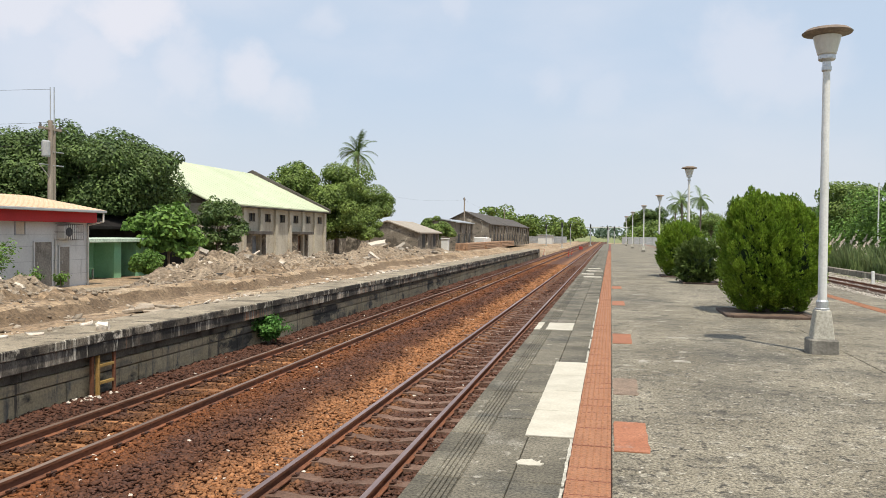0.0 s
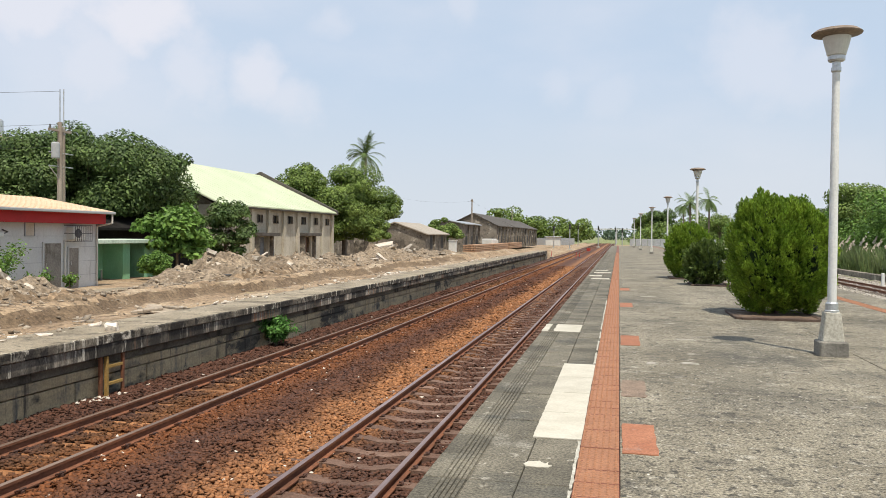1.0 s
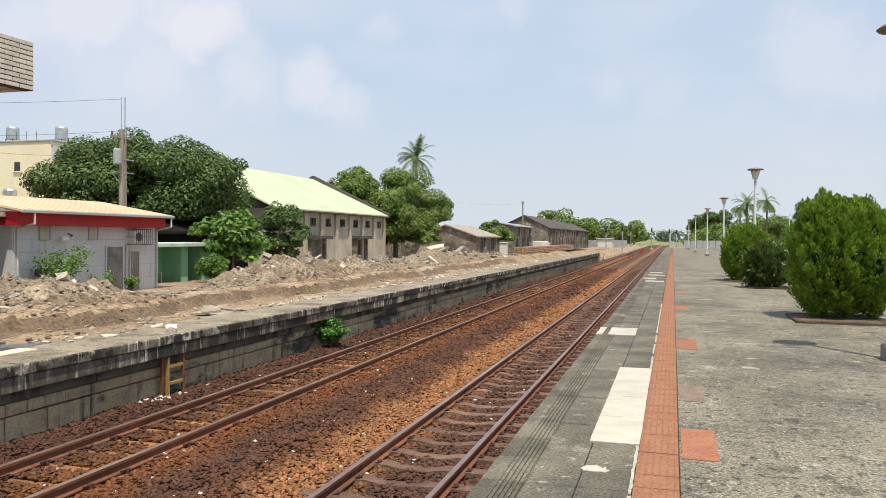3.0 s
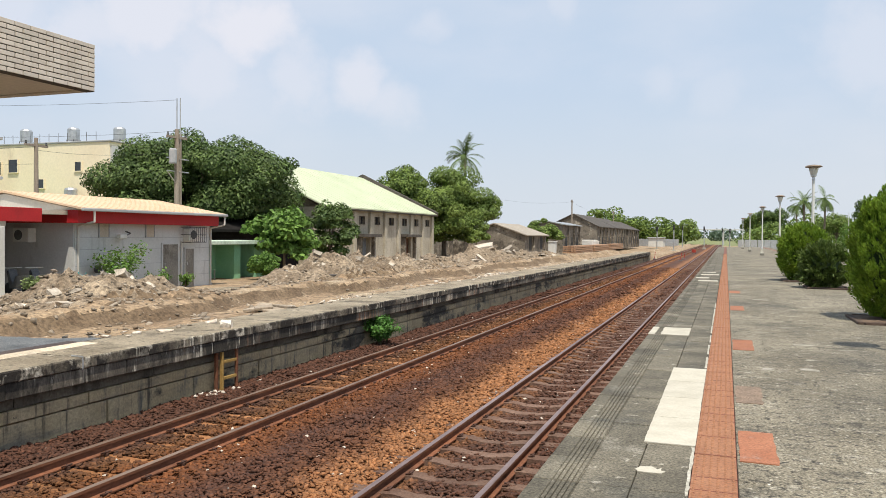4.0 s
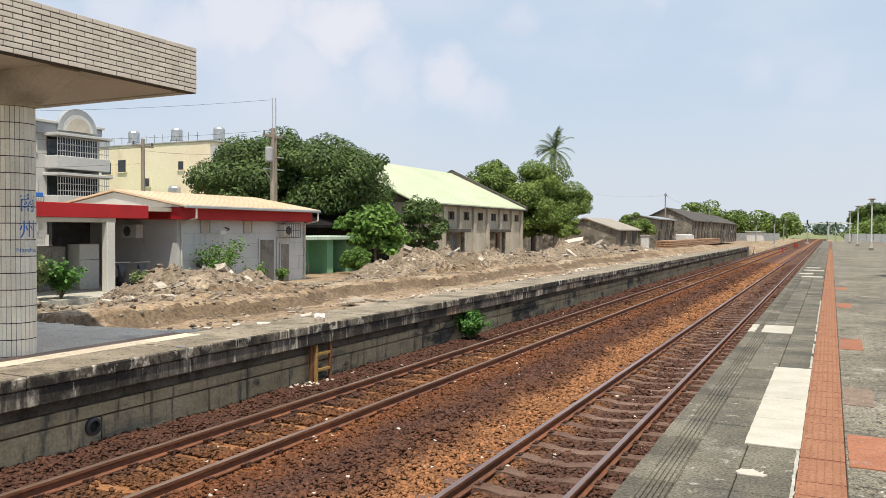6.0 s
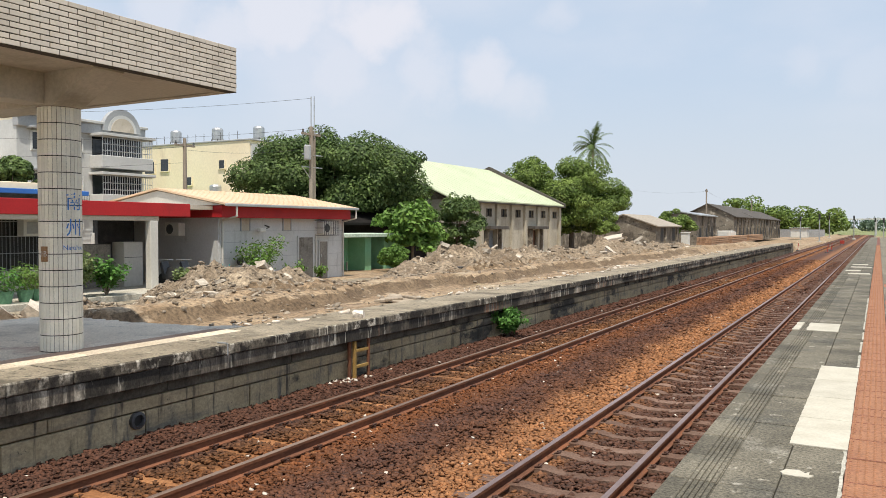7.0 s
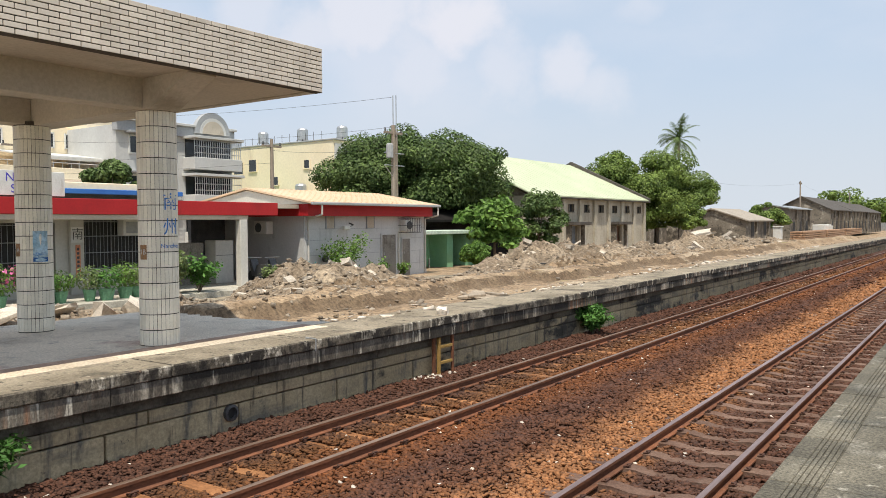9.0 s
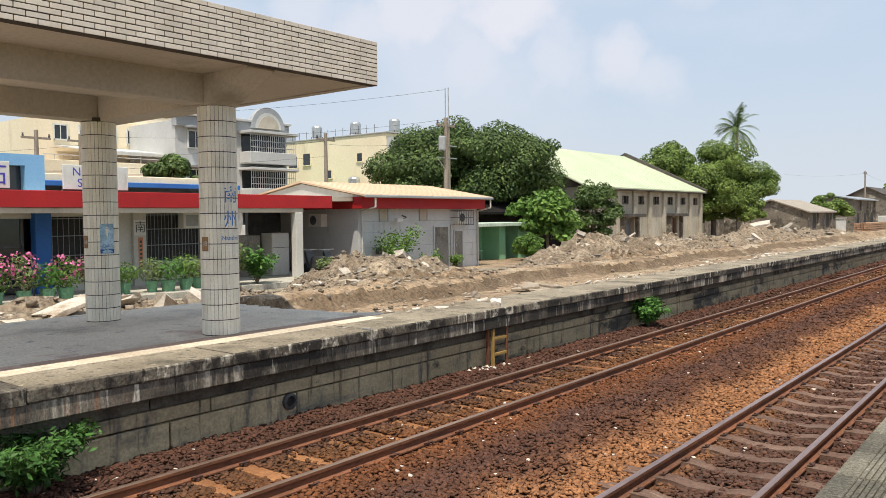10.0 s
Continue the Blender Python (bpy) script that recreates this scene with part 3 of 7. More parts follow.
# Darker brown earth on faces that step up away from the track.
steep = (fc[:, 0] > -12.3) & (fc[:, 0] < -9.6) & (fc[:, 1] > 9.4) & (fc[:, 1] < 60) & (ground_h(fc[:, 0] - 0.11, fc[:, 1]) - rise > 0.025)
heaped = (fc[:, 0] < -11.5) & (fc[:, 0] > -18) & (rise > -0.09 - 0.72 * smooth01((-10.6 - fc[:, 0]) / 6.5) + 0.22) & (fc[:, 1] > 4)
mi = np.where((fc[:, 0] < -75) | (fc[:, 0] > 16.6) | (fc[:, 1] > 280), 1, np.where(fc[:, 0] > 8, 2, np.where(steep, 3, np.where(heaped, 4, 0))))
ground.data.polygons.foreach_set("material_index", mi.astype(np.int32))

# ---- ballast ----
M_BALLAST = mat("rust_stained_ballast", (0.2, 0.1, 0.05), (0.3, 0.15, 0.08), 1, 26, 0.93, 0.5, island=0.32, grain=0.22, dist=0.02)
_n, _l = M_BALLAST.node_tree.nodes, M_BALLAST.node_tree.links
_geo = _n.new("ShaderNodeNewGeometry")
_sep = _n.new("ShaderNodeSeparateXYZ")
_l.new(_geo.outputs["Position"], _sep.inputs[0])
_no = _n.new("ShaderNodeTexNoise")
_no.inputs["Scale"].default_value, _no.inputs["Detail"].default_value = 0.9, 6
_l.new(_geo.outputs["Position"], _no.inputs["Vector"])
_ma = _n.new("ShaderNodeMath")
_ma.operation = 'MULTIPLY_ADD'
_l.new(_no.outputs["Fac"], _ma.inputs[0])
_ma.inputs[1].default_value = 1.0
_l.new(_sep.outputs[0], _ma.inputs[2])
_mr = _n.new("ShaderNodeMapRange")
_mr.inputs["From Min"].default_value, _mr.inputs["From Max"].default_value = -6.5, 0.5
_l.new(_ma.outputs[0], _mr.inputs["Value"])
_cr = _n.new("ShaderNodeValToRGB")
BANDS = [(0.02, (0.098, 0.041, 0.024)), (0.15, (0.076, 0.035, 0.022)), (0.22, (0.138, 0.059, 0.022)), (0.31, (0.177, 0.062, 0.021)), (0.38, (0.140, 0.052, 0.020)),
         (0.46, (0.091, 0.039, 0.024)), (0.54, (0.121, 0.050, 0.025)), (0.60, (0.312, 0.142, 0.060)), (0.68, (0.256, 0.111, 0.043)), (0.75, (0.097, 0.045, 0.028)), (0.95, (0.100, 0.042, 0.025))]
_cr.color_ramp.elements[0].position, _cr.color_ramp.elements[0].color = BANDS[0][0], (*BANDS[0][1], 1)
_cr.color_ramp.elements[1].position, _cr.color_ramp.elements[1].color = BANDS[-1][0], (*BANDS[-1][1], 1)
for pos, c in BANDS[1:-1]:
    _cr.color_ramp.elements.new(pos).color = (*c, 1)
_l.new(_mr.outputs[0], _cr.inputs[0])
_hsv = [q for q in _n if q.type == 'HUE_SAT'][0]
_l.new(_cr.outputs[0], _hsv.inputs["Color"])


def ballast_h(x, y):
    z = np.full(np.shape(x), -1.085)
    z = z - 0.022 * np.exp(-((x + 1.632) / 0.85) ** 4)
    z = z + 0.06 * smooth01((-6.0 - x) / 0.7) + 0.10 * np.exp(-((x + 3.4) / 0.75) ** 2)
    return z + 0.018 * fbm(np.asarray(x), np.asarray(y), 3.0, 3, 0.5)


bx, by = np.arange(-6.97, 0.03, 0.175), axis_steps((-6, 40, 0.2), (40, 120, 1.0), (120, 330, 6))
BX, BY = np.meshgrid(bx, by, indexing="ij")
mx_, my_ = BX.shape
bi = np.arange(mx_ * my_).reshape(mx_, my_)
bf = np.stack([bi[:-1, :-1], bi[1:, :-1], bi[1:, 1:], bi[:-1, 1:]], -1).reshape(-1, 4)
bed = mass("track_bed", np.stack([BX, BY, ballast_h(BX, BY) - 0.03], -1).reshape(-1, 3), bf, M_BALLAST, smooth=True)
tagged(bed, "rust-stained stone ballast bed under the two tracks", "track bed", kind="structure")
rng = np.random.default_rng(4)
dens = []
for y0, y1, n, s in ((-6, -1, 7000, 0.085), (-1, 2.5, 9000, 0.062), (2.5, 7, 30000, 0.056), (7, 12, 31000, 0.058), (12, 20, 30000, 0.068), (20, 34, 17000, 0.09), (34, 70, 9000, 0.15)):
    x, y = rng.uniform(-6.95, -0.03, n), rng.uniform(y0, y1, n)
    dens.append(np.stack([x, y, ballast_h(x, y) + rng.uniform(-0.022, 0.016, n), s * rng.uniform(0.55, 1.35, n)], 1))
dens = np.concatenate(dens)
for cx in (-1.632, -5.42):
    for side in (-0.565, 0.565):
        dens = dens[np.abs(dens[:, 0] - cx - side) > 0.095]
off = np.abs((dens[:, 1] + 2 + 0.3) % 0.6 - 0.3)
for cx, clear in ((-1.632, 0.60), (-5.42, 0.60)):
    dens = dens[~((np.abs(dens[:, 0] - cx) < clear) & (off < 0.085) & (rng.random(len(dens)) < 0.93))]
    off = np.abs((dens[:, 1] + 2 + 0.3) % 0.6 - 0.3)
near_m = dens[:, 1] < 9
sv, sf = stones(dens[near_m, :3], dens[near_m, 3] * 1.12, rng, flat=0.5, kind=6)
st1 = mass("ballast_stones", sv, sf, M_BALLAST)
tagged(st1, "loose rusty brown ballast stones between the rails", "ballast", kind="stuff")
sv, sf = stones(dens[~near_m, :3], dens[~near_m, 3] * 1.12, rng, flat=0.5, kind=6)
st2 = mass("ballast_stones", sv, sf, M_BALLAST)
tagged(st2, "loose rusty brown ballast stones between the rails", "ballast", kind="stuff")
M_PALE = mat("pale_stone", (0.50, 0.42, 0.34), (0.68, 0.62, 0.54), 4, 20, 0.9, 0.3, island=0.2)
n = 420
x, y = rng.uniform(-6.8, -0.2, n), 3 + 40 * rng.random(n) ** 1.6
sv, sf = stones(np.stack([x, y, ballast_h(x, y) + 0.01], 1), rng.uniform(0.03, 0.07, n), rng, flat=0.5, kind=6)
tagged(mass("pale_stones", sv, sf, M_PALE), "a few pale stones and brick bits lying on the ballast", "stones", kind="stuff")


# ---- tracks ----
def rail_mesh(y0, y1, top):
    o = [(-0.055, -0.14), (0.055, -0.14), (0.055, -0.125), (0.01, -0.108), (0.01, -0.045), (0.0325, -0.036), (0.0325, -0.006), (0.026, 0.0), (-0.026, 0.0), (-0.0325, -0.006), (-0.0325, -0.036), (-0.01, -0.045), (-0.01, -0.108), (-0.055, -0.125)]
    bm = prism(B(), o, "y", y0, y1)
    for f in bm.faces:
        if f.normal.z > 0.5 and f.calc_center_median().z > -0.02:
            f.material_index = 1
    me = mesh_of("rail", bm, M_RAIL)
    me.materials.append(top)
    return me


def sleeper_mesh(material, dip):
    """A waisted concrete tie: raised under the rails, dipped between."""
    o = [(-1.0, -0.15), (1.0, -0.15), (1.0, -0.01), (0.88, 0.0), (0.35, 0.0), (0.18, -dip), (-0.18, -dip), (-0.35, 0.0), (-0.88, 0.0), (-1.0, -0.01)]
    bm = prism(B(), o, "y", -0.115, 0.115)
    for v in bm.verts:
        if v.co.z > -0.05:
            v.co.y *= 0.86
    return mesh_of("sleeper", bm, material)


clip_bm = B()
for sx in (-1, 1):
    lathe(clip_bm, [(0.035, -0.01), (0.035, 0.02), (0.018, 0.03), (0.018, 0.045)], 6, pose(sx * 0.085, 0, 0))
    rod(clip_bm, (sx * 0.05, -0.05, 0.02), (sx * 0.10, -0.05, 0.035), 0.011, seg=5)
    rod(clip_bm, (sx * 0.10, -0.05, 0.035), (sx * 0.10, 0.05, 0.035), 0.011, seg=5)
    rod(clip_bm, (sx * 0.10, 0.05, 0.035), (sx * 0.05, 0.05, 0.02), 0.011, seg=5)
CLIP = mesh_of("rail_clip", clip_bm, M_CLIP)
RAIL, RAIL_DULL = rail_mesh(-8, 330, M_RAILTOP), rail_mesh(-8, 330, M_DULLTOP)
rr = random.Random(3)
for cx, sm, lab in ((-1.632, sleeper_mesh(M_SLEEP, 0.03), "railway track with worn brown rails on brown concrete sleepers"), (-5.42, sleeper_mesh(M_SLEEPR, 0.0), "railway track with dull rails on rust-orange sleepers")):
    tr = thing("railway_track", cx, 0, RAIL_TOP - 0.14, lab, "railway track", kind="structure")
    for s in (-0.565, 0.565):
        piece("rail", RAIL if cx > -3 else RAIL_DULL, tr, pose(s, 0, 0.14))
    k = 0
    while k < 215:
        y = -2 + 0.6 * k
        piece("sleeper", sm, tr, pose(rr.uniform(-0.02, 0.02), y + rr.uniform(-0.03, 0.03), (0.02 if cx > -3 else -0.01) + rr.uniform(-0.008, 0.008), 0, 0, rr.uniform(-1, 1)))
        if 2.5 < y < 32:
            for s in (-0.565, 0.565):
                piece("rail_clip", CLIP, tr, pose(s, y, 0.008))
        k += 1
trr = thing("railway_track", 15.0, 0, RAIL_TOP - 0.14, "disused siding track with dark rails on pale gravel", "railway track", kind="structure")
for s in (-0.565, 0.565):
    piece("rail", RAIL_DULL, trr, pose(s, 0, 0.14))
SLR = sleeper_mesh(mat("weathered_sleeper", (0.12, 0.1, 0.085), (0.2, 0.17, 0.145), 2, 20, 0.92, 0.3, rnd=0.2), 0.0)
for k in range(110):
    piece("sleeper", SLR, trr, pose(0, 25 + 0.65 * k, 0.01))
n = 9000
x, y = rng.uniform(11, 19, n), rng.uniform(24, 90, n)
sv, sf = stones(np.stack([x, y, np.full(n, -1.09)], 1), rng.uniform(0.06, 0.16, n), rng, kind=8)
tagged(mass("gravel_stones", sv, sf, M_GRAVEL), "pale grey-brown gravel beside the siding", "gravel", kind="stuff")
kerb = part("old_platform_kerb", box(B(), 18.2, 18.7, 30, 120, -1.2, -0.72, 0.03), M_OLD)
tagged(kerb, "low blackened concrete kerb beyond the siding", "kerb", kind="structure")
mp = thing("marker_post", 16.6, 51, -1.1, "small white painted concrete marker post beside the siding", "marker post")
part("post", box(B(), -0.08, 0.08, -0.08, 0.08, 0, 0.75, 0.02), M_LAMPW, mp)

# ---- near platform ----
PX1 = 8.5
plat = thing("platform", 0, 0, 0, "long grey concrete railway platform with tactile strip and grooved edge", "platform", kind="structure")
part("body", box(B(), 0.03, PX1 - 0.02, -8, 150, -1.3, -0.028), M_JOINT, plat)
edge_bm = B()
box(edge_bm, 0.0, 0.13, -0.296, 0.296, -0.22, 0.0, 0.006)
for k in range(5):
    a = 0.136 + 0.034 * k
    box(edge_bm, a, a + 0.026, -0.296, 0.296, -0.05, 0.0, 0.003)
box(edge_bm, 0.13, 0.306, -0.296, 0.296, -0.05, -0.012)
EDGE = mesh_of("edge_stone", edge_bm, M_SLAB)
SLAB = mesh_of("slab", box(B(), 0.312, 0.652, -0.296, 0.296, -0.05, 0.0, 0.005), M_SLAB)
SLAB2 = mesh_of("slab", box(B(), 0.660, 1.008, -0.296, 0.296, -0.05, 0.0, 0.005), M_SLAB)
tb = box(B(), -0.151, 0.151, -0.1445, 0.1445, -0.05, 0.0, 0.004)
for f in tb.faces:
    f.material_index = 0
cnt = len(tb.faces)
for i in range(6):
    for j in range(6):
        bmesh.ops.create_cone(tb, cap_ends=True, segments=6, radius1=0.0135, radius2=0.008, depth=0.006, matrix=Matrix.Translation((-0.125 + 0.05 * i, -0.122 + 0.049 * j, 0.003)))
tb.faces.ensure_lookup_table()
for f in tb.faces[cnt:]:
    f.material_index = 1
TACT = mesh_of("tactile_tile", tb, M_TACT)
TACT.materials.append(M_STUD)
rr = random.Random(8)
for k in range(150):
    y = -2.86 + 0.6 * k
    t = lambda: pose(0, y + rr.uniform(-0.004, 0.004), rr.uniform(-0.005, 0.002), rr.uniform(-0.2, 0.2), rr.uniform(-0.2, 0.2), rr.uniform(-0.15, 0.15))
    piece("edge_stone", EDGE, plat, t())
    piece("slab", SLAB, plat, t())
    piece("slab", SLAB2, plat, t())
for k in range(290):
    piece("tactile_tile", TACT, plat, pose(1.172, -2.6 + 0.3 * k, rr.uniform(-0.003, 0.004), rr.uniform(-0.3, 0.3), rr.uniform(-0.3, 0.3), rr.uniform(-0.3, 0.3)))
    if k < 40:
        piece("tactile_tile", TACT, plat, pose(7.35, 18 + 0.3 * k, rr.uniform(-0.003, 0.004)))
part("far_edge", box(B(), 0.0, 1.02, 86.9, 150, -0.22, 0.0), M_SLAB, plat)
part("far_strip", box(B(), 1.03, 1.32, 84.4, 150, -0.05, 0.001), M_TACT, plat)
part("far_strip", box(B(), 7.2, 7.5, 30, 150, -0.05, 0.001), M_TACT, plat)
for k in range(26):
    y0 = -3.65 + 3.1 * k
    for x0, x1 in ((1.327, 4.62), (4.628, 7.19), (7.51, PX1)):
        piece("concrete_bay", mesh_of("concrete_bay", box(B(), x0, x1, y0 + 0.004, y0 + 3.096, -0.06, rr.uniform(-0.003, 0.003), 0.006), M_PLAT), plat, Matrix())
part("near_bays", box(B(), 0.0, PX1, -8, -3.16, -0.06, 0.0), M_PLAT, plat)
part("strip_bed", box(B(), 1.02, 1.335, -3.2, -2.76, -0.06, -0.002), M_PLAT, plat)
part("far_bays", box(B(), 1.335, 7.19, 76.96, 150, -0.06, 0.0), M_PLAT, plat)
part("strip_bed", box(B(), 7.19, 7.51, -3.2, 17.84, -0.06, 0.0), M_PLAT, plat)
part("far_margin", box(B(), 7.51, PX1, 76.96, 150, -0.06, 0.0), M_PLAT, plat)


def patch(name, x0, x1, y0, y1, material, z=0.004, seed=0, rag=0.012):
    """A thin painted or tiled patch with a worn outline."""
    r = random.Random(seed)
    pts = []
    for (ax, ay), (cx, cy) in (((x0, y0), (x1, y0)), ((x1, y0), (x1, y1)), ((x1, y1), (x0, y1)), ((x0, y1), (x0, y0))):
        m = max(3, int(12 * max(abs(cx - ax), abs(cy - ay))))
        for i in range(m):
            f = i / m
            pts.append((ax + (cx - ax) * f + r.uniform(-rag, rag), ay + (cy - ay) * f + r.uniform(-rag, rag)))
    return part(name, prism(B(), pts, "z", z - 0.02, z), material, plat)


for i, y in enumerate((6.46, 7.42, 8.38, 9.34)):
    patch("white_tile", 0.625, 1.02, y, y + 0.952, M_WHITE, 0.006, i, 0.0035)
patch("white_tile", 0.20, 0.66, 13.75, 14.85, M_WHITE, 0.006, 9)
patch("white_tile", -0.004, 0.10, 13.75, 14.85, M_WHITE, 0.006, 10)
patch("paint_mark", 0.66, 0.84, 5.62, 5.74, M_WHITE, 0.005, 11, 0.03)
for i, (y, x0, x1) in enumerate(((31.2, 0.25, 0.95), (33.5, 0.1, 0.6), (36.5, 0.2, 0.95), (39.0, 0.2, 0.8))):
    patch("white_tile", x0, x1, y, y + 0.7, M_WHITE, 0.006, 20 + i)
for i, (y0, y1, x1) in enumerate(((6.15, 7.12, 1.615), (12.3, 13.5, 1.64), (19.0, 20.2, 1.64), (24.9, 26.0, 1.64))):
    patch("orange_patch", 1.345, x1, y0, y1, M_ORANGE, 0.006, 30 + i, 0.006)
patch("faded_orange_patch", 1.345, 1.60, 8.35, 9.3, mat("faded_orange", (0.17, 0.125, 0.092), (0.25, 0.18, 0.13), 5, 50, 0.9, 0.3, grain=0.4), 0.005, 40)
for i, (x, y, w) in enumerate(((1.66, 10.55, 0.14), (2.15, 10.7, 0.16), (2.2, 13.2, 0.3), (1.9, 22.5, 0.4))):
    patch("pale_worn_spot", x, x + w, y, y + 0.16, mat("pale_worn_concrete", (0.26, 0.24, 0.195), (0.38, 0.355, 0.30), 9, 50, 0.9, 0.3), 0.003, 50 + i, 0.04)
# ragged cement smear along the strip
for k in range(14):
    y = 2.6 + 1.3 * k
    patch("cement_smear", 0.996, 1.019, y, y + rr.uniform(0.9, 1.28), M_BASE, 0.003, 60 + k, 0.006)

# ---- far-side platform ----
lp = thing("platform", 0, 0, 0, "old platform with black-streaked overhanging coping and panelled wall", "platform", kind="structure")
COP = mesh_of("coping_stone", box(B(), -7.95, -6.72, 0.002, 2.398, -0.15, 0.0, 0.018), M_COPING)
COP.materials.append(M_COPTOP)
LOW = mesh_of("coping_course", box(B(), -7.2, -6.745, 0.003, 1.997, -0.35, -0.152, 0.01), M_STREAK)
for f in COP.polygons:
    if f.normal.z > 0.9:
        f.material_index = 1
rr = random.Random(5)
k = 0
for k in range(36):
    piece("coping_stone", COP, lp, pose(rr.uniform(-0.008, 0.008), 3.28 + 2.4 * k, rr.uniform(-0.003, 0.002)))
for k in range(44):
    piece("coping_course", LOW, lp, pose(rr.uniform(-0.006, 0.006), 2.9 + 2.0 * k, 0))
PAN1 = mesh_of("wall_panel", box(B(), -7.12, -6.95, 0.012, 1.888, -1.3, -0.712, 0.01), M_PANEL)
PAN2 = mesh_of("wall_panel", box(B(), -7.12, -6.945, 0.008, 2.892, -0.69, -0.535, 0.008), M_PANEL)
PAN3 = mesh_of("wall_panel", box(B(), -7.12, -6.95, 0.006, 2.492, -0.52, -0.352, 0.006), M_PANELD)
for k in range(46):
    piece("wall_panel", PAN1, lp, pose(rr.uniform(-0.006, 0.006), 3.05 + 1.9 * k, 0))
for k in range(30):
    piece("wall_panel", PAN2, lp, pose(rr.uniform(-0.006, 0.006), 2.6 + 2.9 * k, 0))
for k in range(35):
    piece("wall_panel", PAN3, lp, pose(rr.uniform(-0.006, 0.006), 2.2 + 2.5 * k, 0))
part("wall_core", box(B(), -7.14, -7.06, -8, 90.2, -1.3, -0.33), M_JOINT, lp)
part("near_coping", box(B(), -7.95, -6.72, -8, 3.27, -0.15, 0.0), M_COPING, lp)
part("near_course", box(B(), -7.2, -6.745, -8, 2.89, -0.35, -0.152), M_STREAK, lp)
part("near_wall", box(B(), -7.05, -6.95, -8, 2.2, -1.2, -0.34), M_PANEL, lp)
part("end_wall", box(B(), -7.95, -6.72, 89.7, 90.5, -1.2, 0.0, 0.03), M_OLD, lp)
r2 = random.Random(12)
ring_pts = [(-12.3, -8), (-7.96, -8), (-7.96, 9.6)]
for i in range(26):
    f = i / 25
    ring_pts.append((-7.97 - 4.2 * f, 9.75 - 0.2 * math.sin(5 * f) - 0.9 * f + r2.uniform(-0.1, 0.1)))
for i in range(8):
    ring_pts.append((-12.2 + r2.uniform(-0.08, 0.08), 8.4 - 2 * i))
part("asphalt_paving", prism(B(), ring_pts, "z", -0.14, -0.006), M_ASPH, lp, "grey dusty asphalt with reddish worn patches")
CREAM_T = mesh_of("edge_tile", box(B(), -7.86, -7.55, 0.004, 0.896, -0.03, 0.007, 0.003), mat("cream_edge_tile", (0.55, 0.45, 0.33), (0.66, 0.57, 0.44), 2, 30, 0.85, 0.2, rnd=0.15, stains=(((0.33, 0.27, 0.2), 2, 0.55, 0.7, S1),)))
BRN = mesh_of("brick_strip", box(B(), -8.12, -7.87, 0.004, 0.896, -0.03, 0.005, 0.003), mat("dull_brown_strip", (0.32, 0.215, 0.16), (0.42, 0.30, 0.23), 2, 40, 0.9, 0.3, rnd=0.2))
for k in range(10):
    piece("edge_tile", CREAM_T, lp, pose(0, 0.2 + 0.9 * k, 0))
    piece("brick_strip", BRN, lp, pose(0, 0.2 + 0.9 * k, 0))
    

# ---- canopy ----
CX0, CX1, CY0, CY1, CZ0, CZ1 = -12.65, -7.0, 1.6, 8.56, 3.59, 4.24
can = thing("platform_canopy", 0, 0, 0, "concrete platform canopy with pale brick-tiled fascia on round tiled columns", "canopy")
part("roof_slab", box(B(), CX0 + 0.02, CX1 - 0.155, CY0, CY1 - 0.155, 3.605, 4.14), M_BEIGE, can)
fas = B()
box(fas, CX1 - 0.15, CX1 - 0.012, CY0, CY1, CZ0, CZ1 - 0.005)
part("fascia", fas, M_GROUT, can)
part("fascia", box(B(), CX0, CX1 - 0.15, CY1 - 0.15, CY1 - 0.01, CZ0, CZ1 - 0.005), M_BEIGE, can)
rows_n, th = 10, (CZ1 - CZ0) / 10
FT = mesh_of("fascia_tile", box(B(), -0.014, 0.0, 0.006, 0.235 - 0.006, 0.007, th - 0.006, 0.002), M_FTILE)
for r in range(rows_n):
    y = CY1 - 0.235 - (0.1175 if r % 2 else 0)
    if r % 2:
        piece("fascia_tile", FT, can, Matrix.Translation((CX1, CY1 - 0.1175, CZ0 + r * th)) @ Matrix.Diagonal((1, 0.5, 1, 1)))
    while y > CY0:
        if y > 1.4:
            piece("fascia_tile", FT, can, pose(CX1 + rr.uniform(-0.002, 0.002), y, CZ0 + r * th))
        y -= 0.235


def canopy_frame(y):
    """Cross beam on two columns with a tapering cantilever towards the tracks."""
    o = [(-12.45, 3.65), (-12.45, 3.58), (-11.55, 3.2), (-8.0, 3.2), (-7.2, 3.58), (-7.2, 3.65)]
    part("beam", prism(B(), o, "y", y - 0.22, y + 0.22), M_BEIGE, can)


canopy_frame(6.55)
for x in (-8.33, -11.2):
    part("long_beam", box(B(), x - 0.17, x + 0.17, CY0, 6.33, 3.21, 3.65, 0.01), M_BEIGE, can)
CR = 0.265
ct = B()
a0 = math.pi / 30
rows_c, chh = 15, 3.2 / 15
vsx = []
for rad in (CR - 0.006, CR):
    for a in (-a0 * 0.9, 0.0, a0 * 0.9):
        for z in (0.006, chh - 0.006):
            vsx.append(ct.verts.new((rad * math.cos(a), rad * math.sin(a), z)))
for q in ((6, 8, 9, 7), (8, 10, 11, 9), (0, 6, 7, 1), (10, 4, 5, 11), (7, 9, 3, 1), (9, 11, 5, 3), (6, 0, 2, 8), (8, 2, 4, 10)):
    ct.faces.new([vsx[i] for i in q])
CT = mesh_of("column_tile", ct, M_CTILE)


